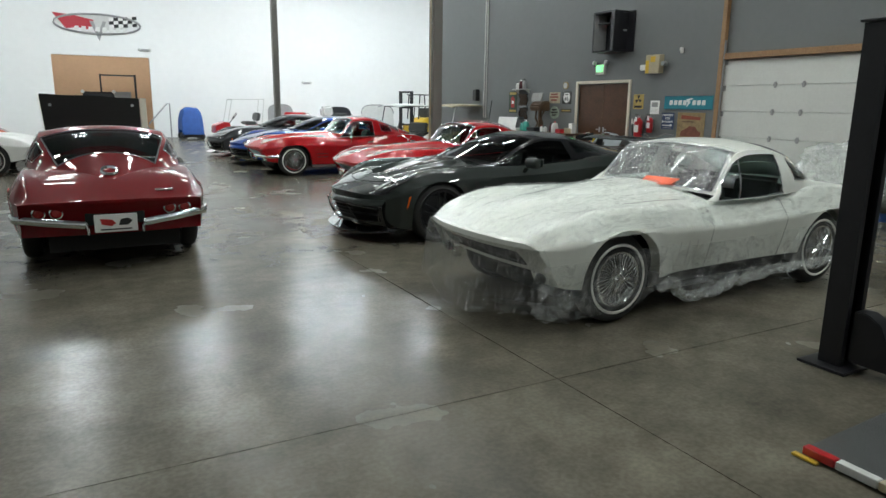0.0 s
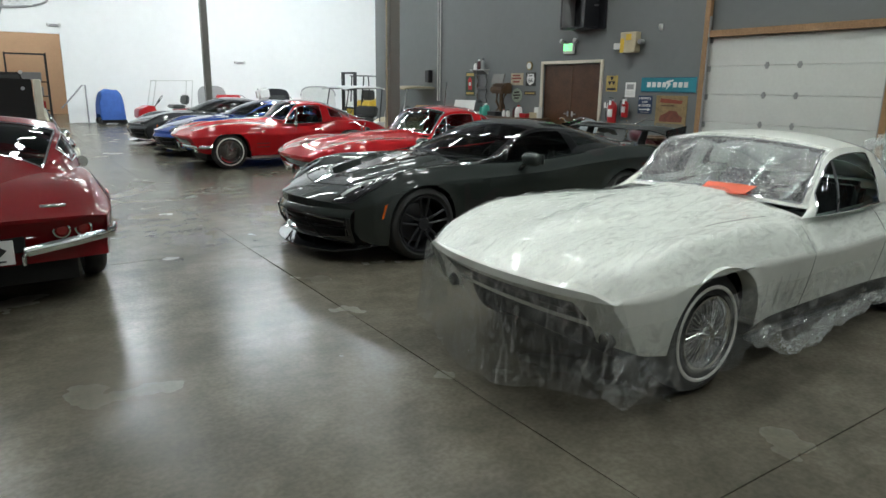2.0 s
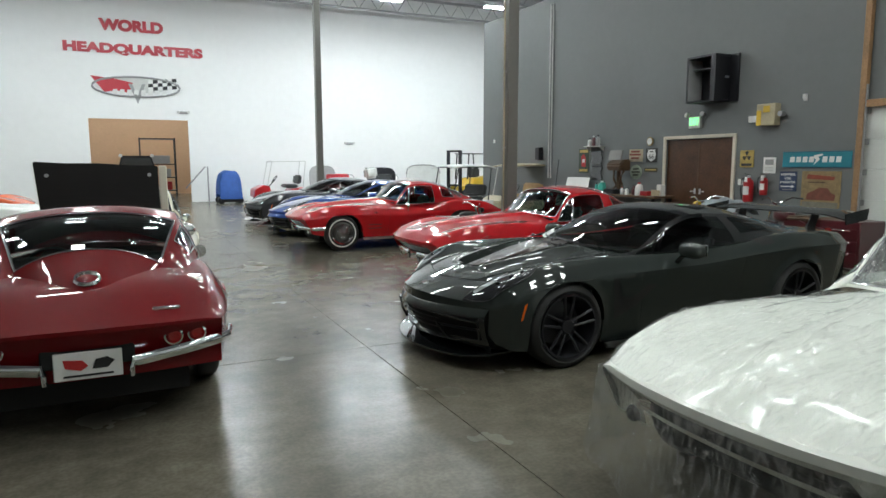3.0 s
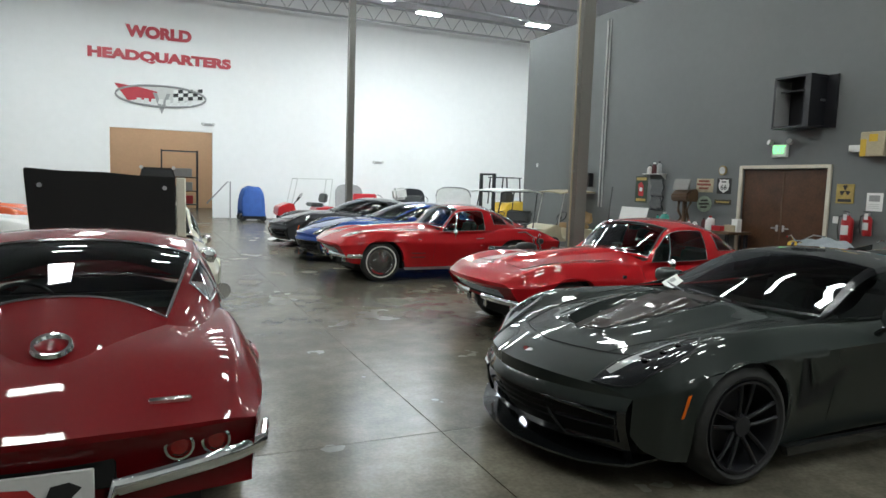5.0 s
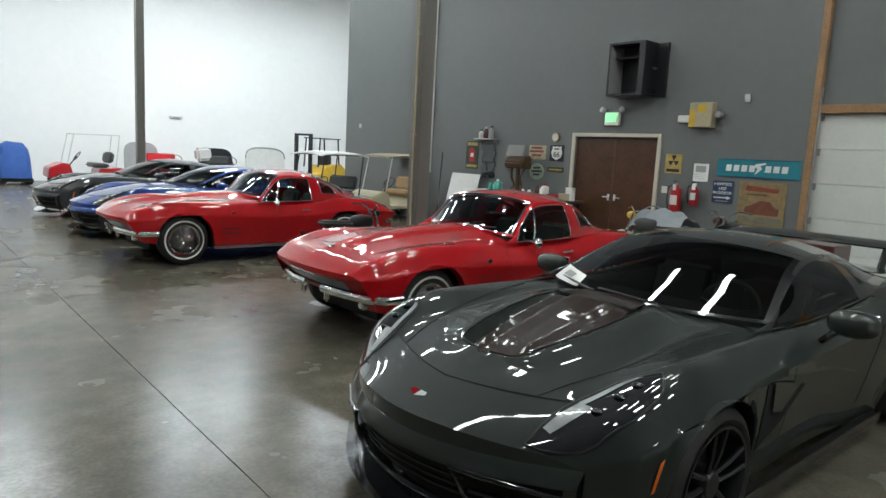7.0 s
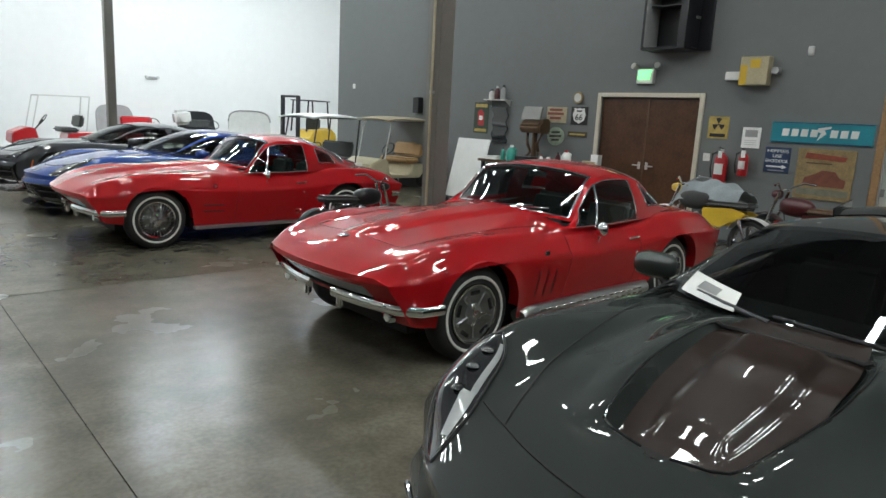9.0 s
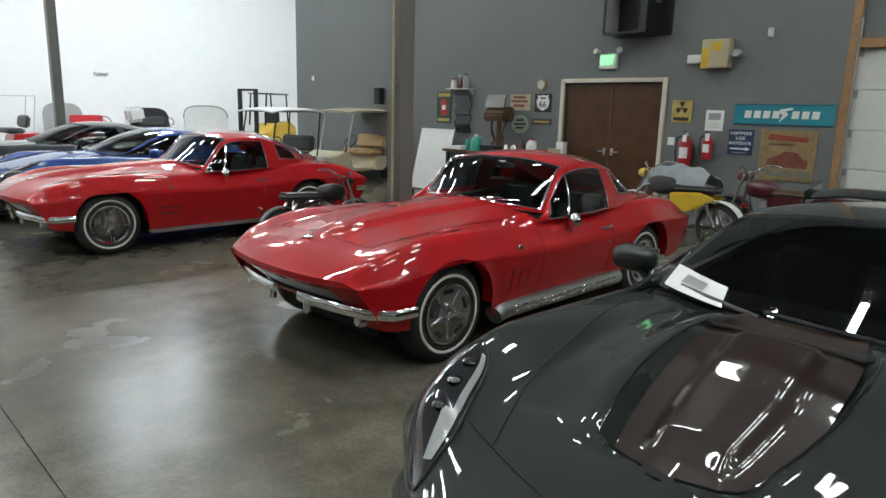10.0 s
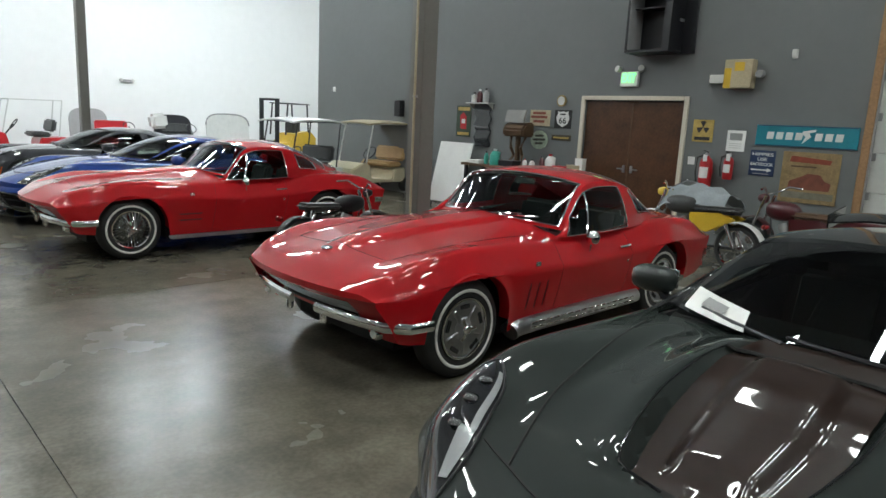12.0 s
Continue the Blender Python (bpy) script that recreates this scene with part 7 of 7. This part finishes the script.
part("rim", tube([(0.0, a, b) for a, b in ((-0.27, 0.06), (-0.24, 0.03), (0.24, 0.03), (0.27, 0.06), (0.27, 0.52), (0.24, 0.55), (-0.24, 0.55), (-0.27, 0.52))], 0.022, 8, None, True), M_SIGNWHITE, bf)
part("shroud", box((0.10, 0.50, 0.48), (0.06, 0, 0.29), 0.01), M_GREYP, bf)
for r in (0.06, 0.11, 0.16, 0.21):
    part("guard_ring", tube([(-0.005, r * math.cos(a), 0.29 + r * math.sin(a)) for a in spread(0, 2 * math.pi, 24)[:-1]], 0.004, 5, None, True), M_LGREY, bf)
for a in range(0, 360, 45):
    part("guard_wire", rod((-0.005, 0, 0.29), (-0.005, 0.25 * math.cos(radians(a)), 0.29 + 0.25 * math.sin(radians(a))), 0.003, 4), M_LGREY, bf)
pf = thing("pedestal_fan", pose(11.1, 2.62, 0, 0, 0, 10), "white round pedestal fan", "fan")
part("base", lathe([(0.0, 0.03), (0.05, 0.04), (0.24, 0.02), (0.25, 0.0)], 28, None, "z"), M_SIGNWHITE, pf)
part("pole", rod((0, 0, 0.03), (0, 0, 0.82), 0.016, 10), M_SIGNWHITE, pf)
part("motor", rod((0.0, 0, 0.92), (0.14, 0, 0.92), 0.06, 14), M_SIGNWHITE, pf)
bm = bmesh.new()
for x, r in ((-0.10, 0.12), (-0.09, 0.20), (-0.06, 0.25), (-0.03, 0.265), (0.0, 0.25), (0.04, 0.18)):
    tube([(x, r * math.cos(a), 0.92 + r * math.sin(a)) for a in spread(0, 2 * math.pi, 28)[:-1]], 0.006, 5, bm, True)
part("cage", bm, M_SIGNWHITE, pf)
bm = bmesh.new()
for a in range(0, 360, 10):
    tube([(-0.10, 0.05 * math.cos(radians(a)), 0.92 + 0.05 * math.sin(radians(a))), (-0.09, 0.2 * math.cos(radians(a)), 0.92 + 0.2 * math.sin(radians(a))), (-0.03, 0.262 * math.cos(radians(a)), 0.92 + 0.262 * math.sin(radians(a)))], 0.003, 4, bm)
part("cage_wires", bm, M_SIGNWHITE, pf)
for a in (0, 120, 240):
    part("blade", grid_solid(lambda u, v, a=a: Vector((-0.02 + 0.03 * v, (0.05 + 0.17 * u) * math.cos(radians(a + 30 * v)), 0.92 + (0.05 + 0.17 * u) * math.sin(radians(a + 30 * v)))), spread(0, 1, 5), spread(-1, 1, 5), 0.003), M_LGREY, pf)
rk = thing("storage_rack", pose(11.1, 1.7, 0), "tall dark storage rack crowded with boxes", "rack")
for y in (-1.2, 1.25):
    for x in (-0.3, 0.3):
        part("upright", box((0.06, 0.07, 2.7), (x, y, 1.35), 0.004), M_BLACK, rk)
for z in (0.12, 0.85, 1.55, 2.3):
    part("shelf", box((0.66, 2.5, 0.05), (0, 0, z), 0.004), mat("dark_chipboard", (0.12, 0.07, 0.04), 0.6, vary=0.3, scale=8), rk)
random.seed(4)
for z in (0.145, 0.875, 1.575, 2.325):
    y = 0.45
    while y < 2.75:
        w_, h = random.uniform(0.2, 0.45), random.uniform(0.25, 0.5)
        o = thing("storage_box", pose(11.1, y + w_ / 2, z), "worn storage box on the dark rack", "box", "rack boxes")
        part("carton", box((0.5, w_ - 0.03, h), (0, 0, h / 2), 0.01), random.choice((M_CARDB, M_NAVY, M_GREYP, M_BROWNP, M_BLACK, M_DKMAROON)), o)
        part("lid", box((0.51, w_ - 0.02, 0.04), (0, 0, h + 0.005), 0.006), random.choice((M_CARDB, M_GREYP, M_BLACK)), o)
        y += w_
for i, (y, z, r) in enumerate(((2.92, 2.22, 20), (2.78, 2.12, -18), (2.62, 2.24, 30), (2.50, 2.10, -12), (2.88, 1.94, 8))):
    o = thing("number_plate", pose(10.755, y, z, r), "old white number plate hung on the rack", "number plate", "number plates")
    part("plate", box((0.006, 0.30, 0.15), (0, 0, 0), 0.002), M_SIGNWHITE, o)
    part("number_bar", box((0.004, 0.20, 0.06), (-0.004, 0, -0.01)), M_NAVY, o, smooth=False)
cb = thing("red_cable", pose(XG - 0.02, 3.5, 0.5), "red cable hanging on the grey wall", "cable")
part("cable", tube([(0, -0.02, 0.96), (0, -0.04, 0.5), (0, 0.03, 0.2), (0, 0.05, 0.05)], 0.012, 6), M_REDP, cb)
cp = thing("column_conduit", pose(6.6, 12.53, 0), "thin tan conduit strapped to the steel column", "conduit")
part("pipe", rod((-0.13, -0.02, 0.1), (-0.13, -0.02, 8.2), 0.014, 8), M_BEIGE, cp)
for z in (0.6, 1.9, 3.2, 4.5):
    part("strap", box((0.035, 0.06, 0.025), (-0.12, -0.02, z), 0.004), M_GREYP, cp)

# floor slabs
for ix in range(-4, 5):
    for iy in range(-3, 9):
        x0, y0 = 2.33 + 5.05 * ix, 2.85 + 5.05 * iy
        part("slab", box2((x0 + 0.0035, y0 + 0.0035, -0.02), (x0 + 5.0465, y0 + 5.0465, 0.0)), M_CONC, floor, smooth=False)
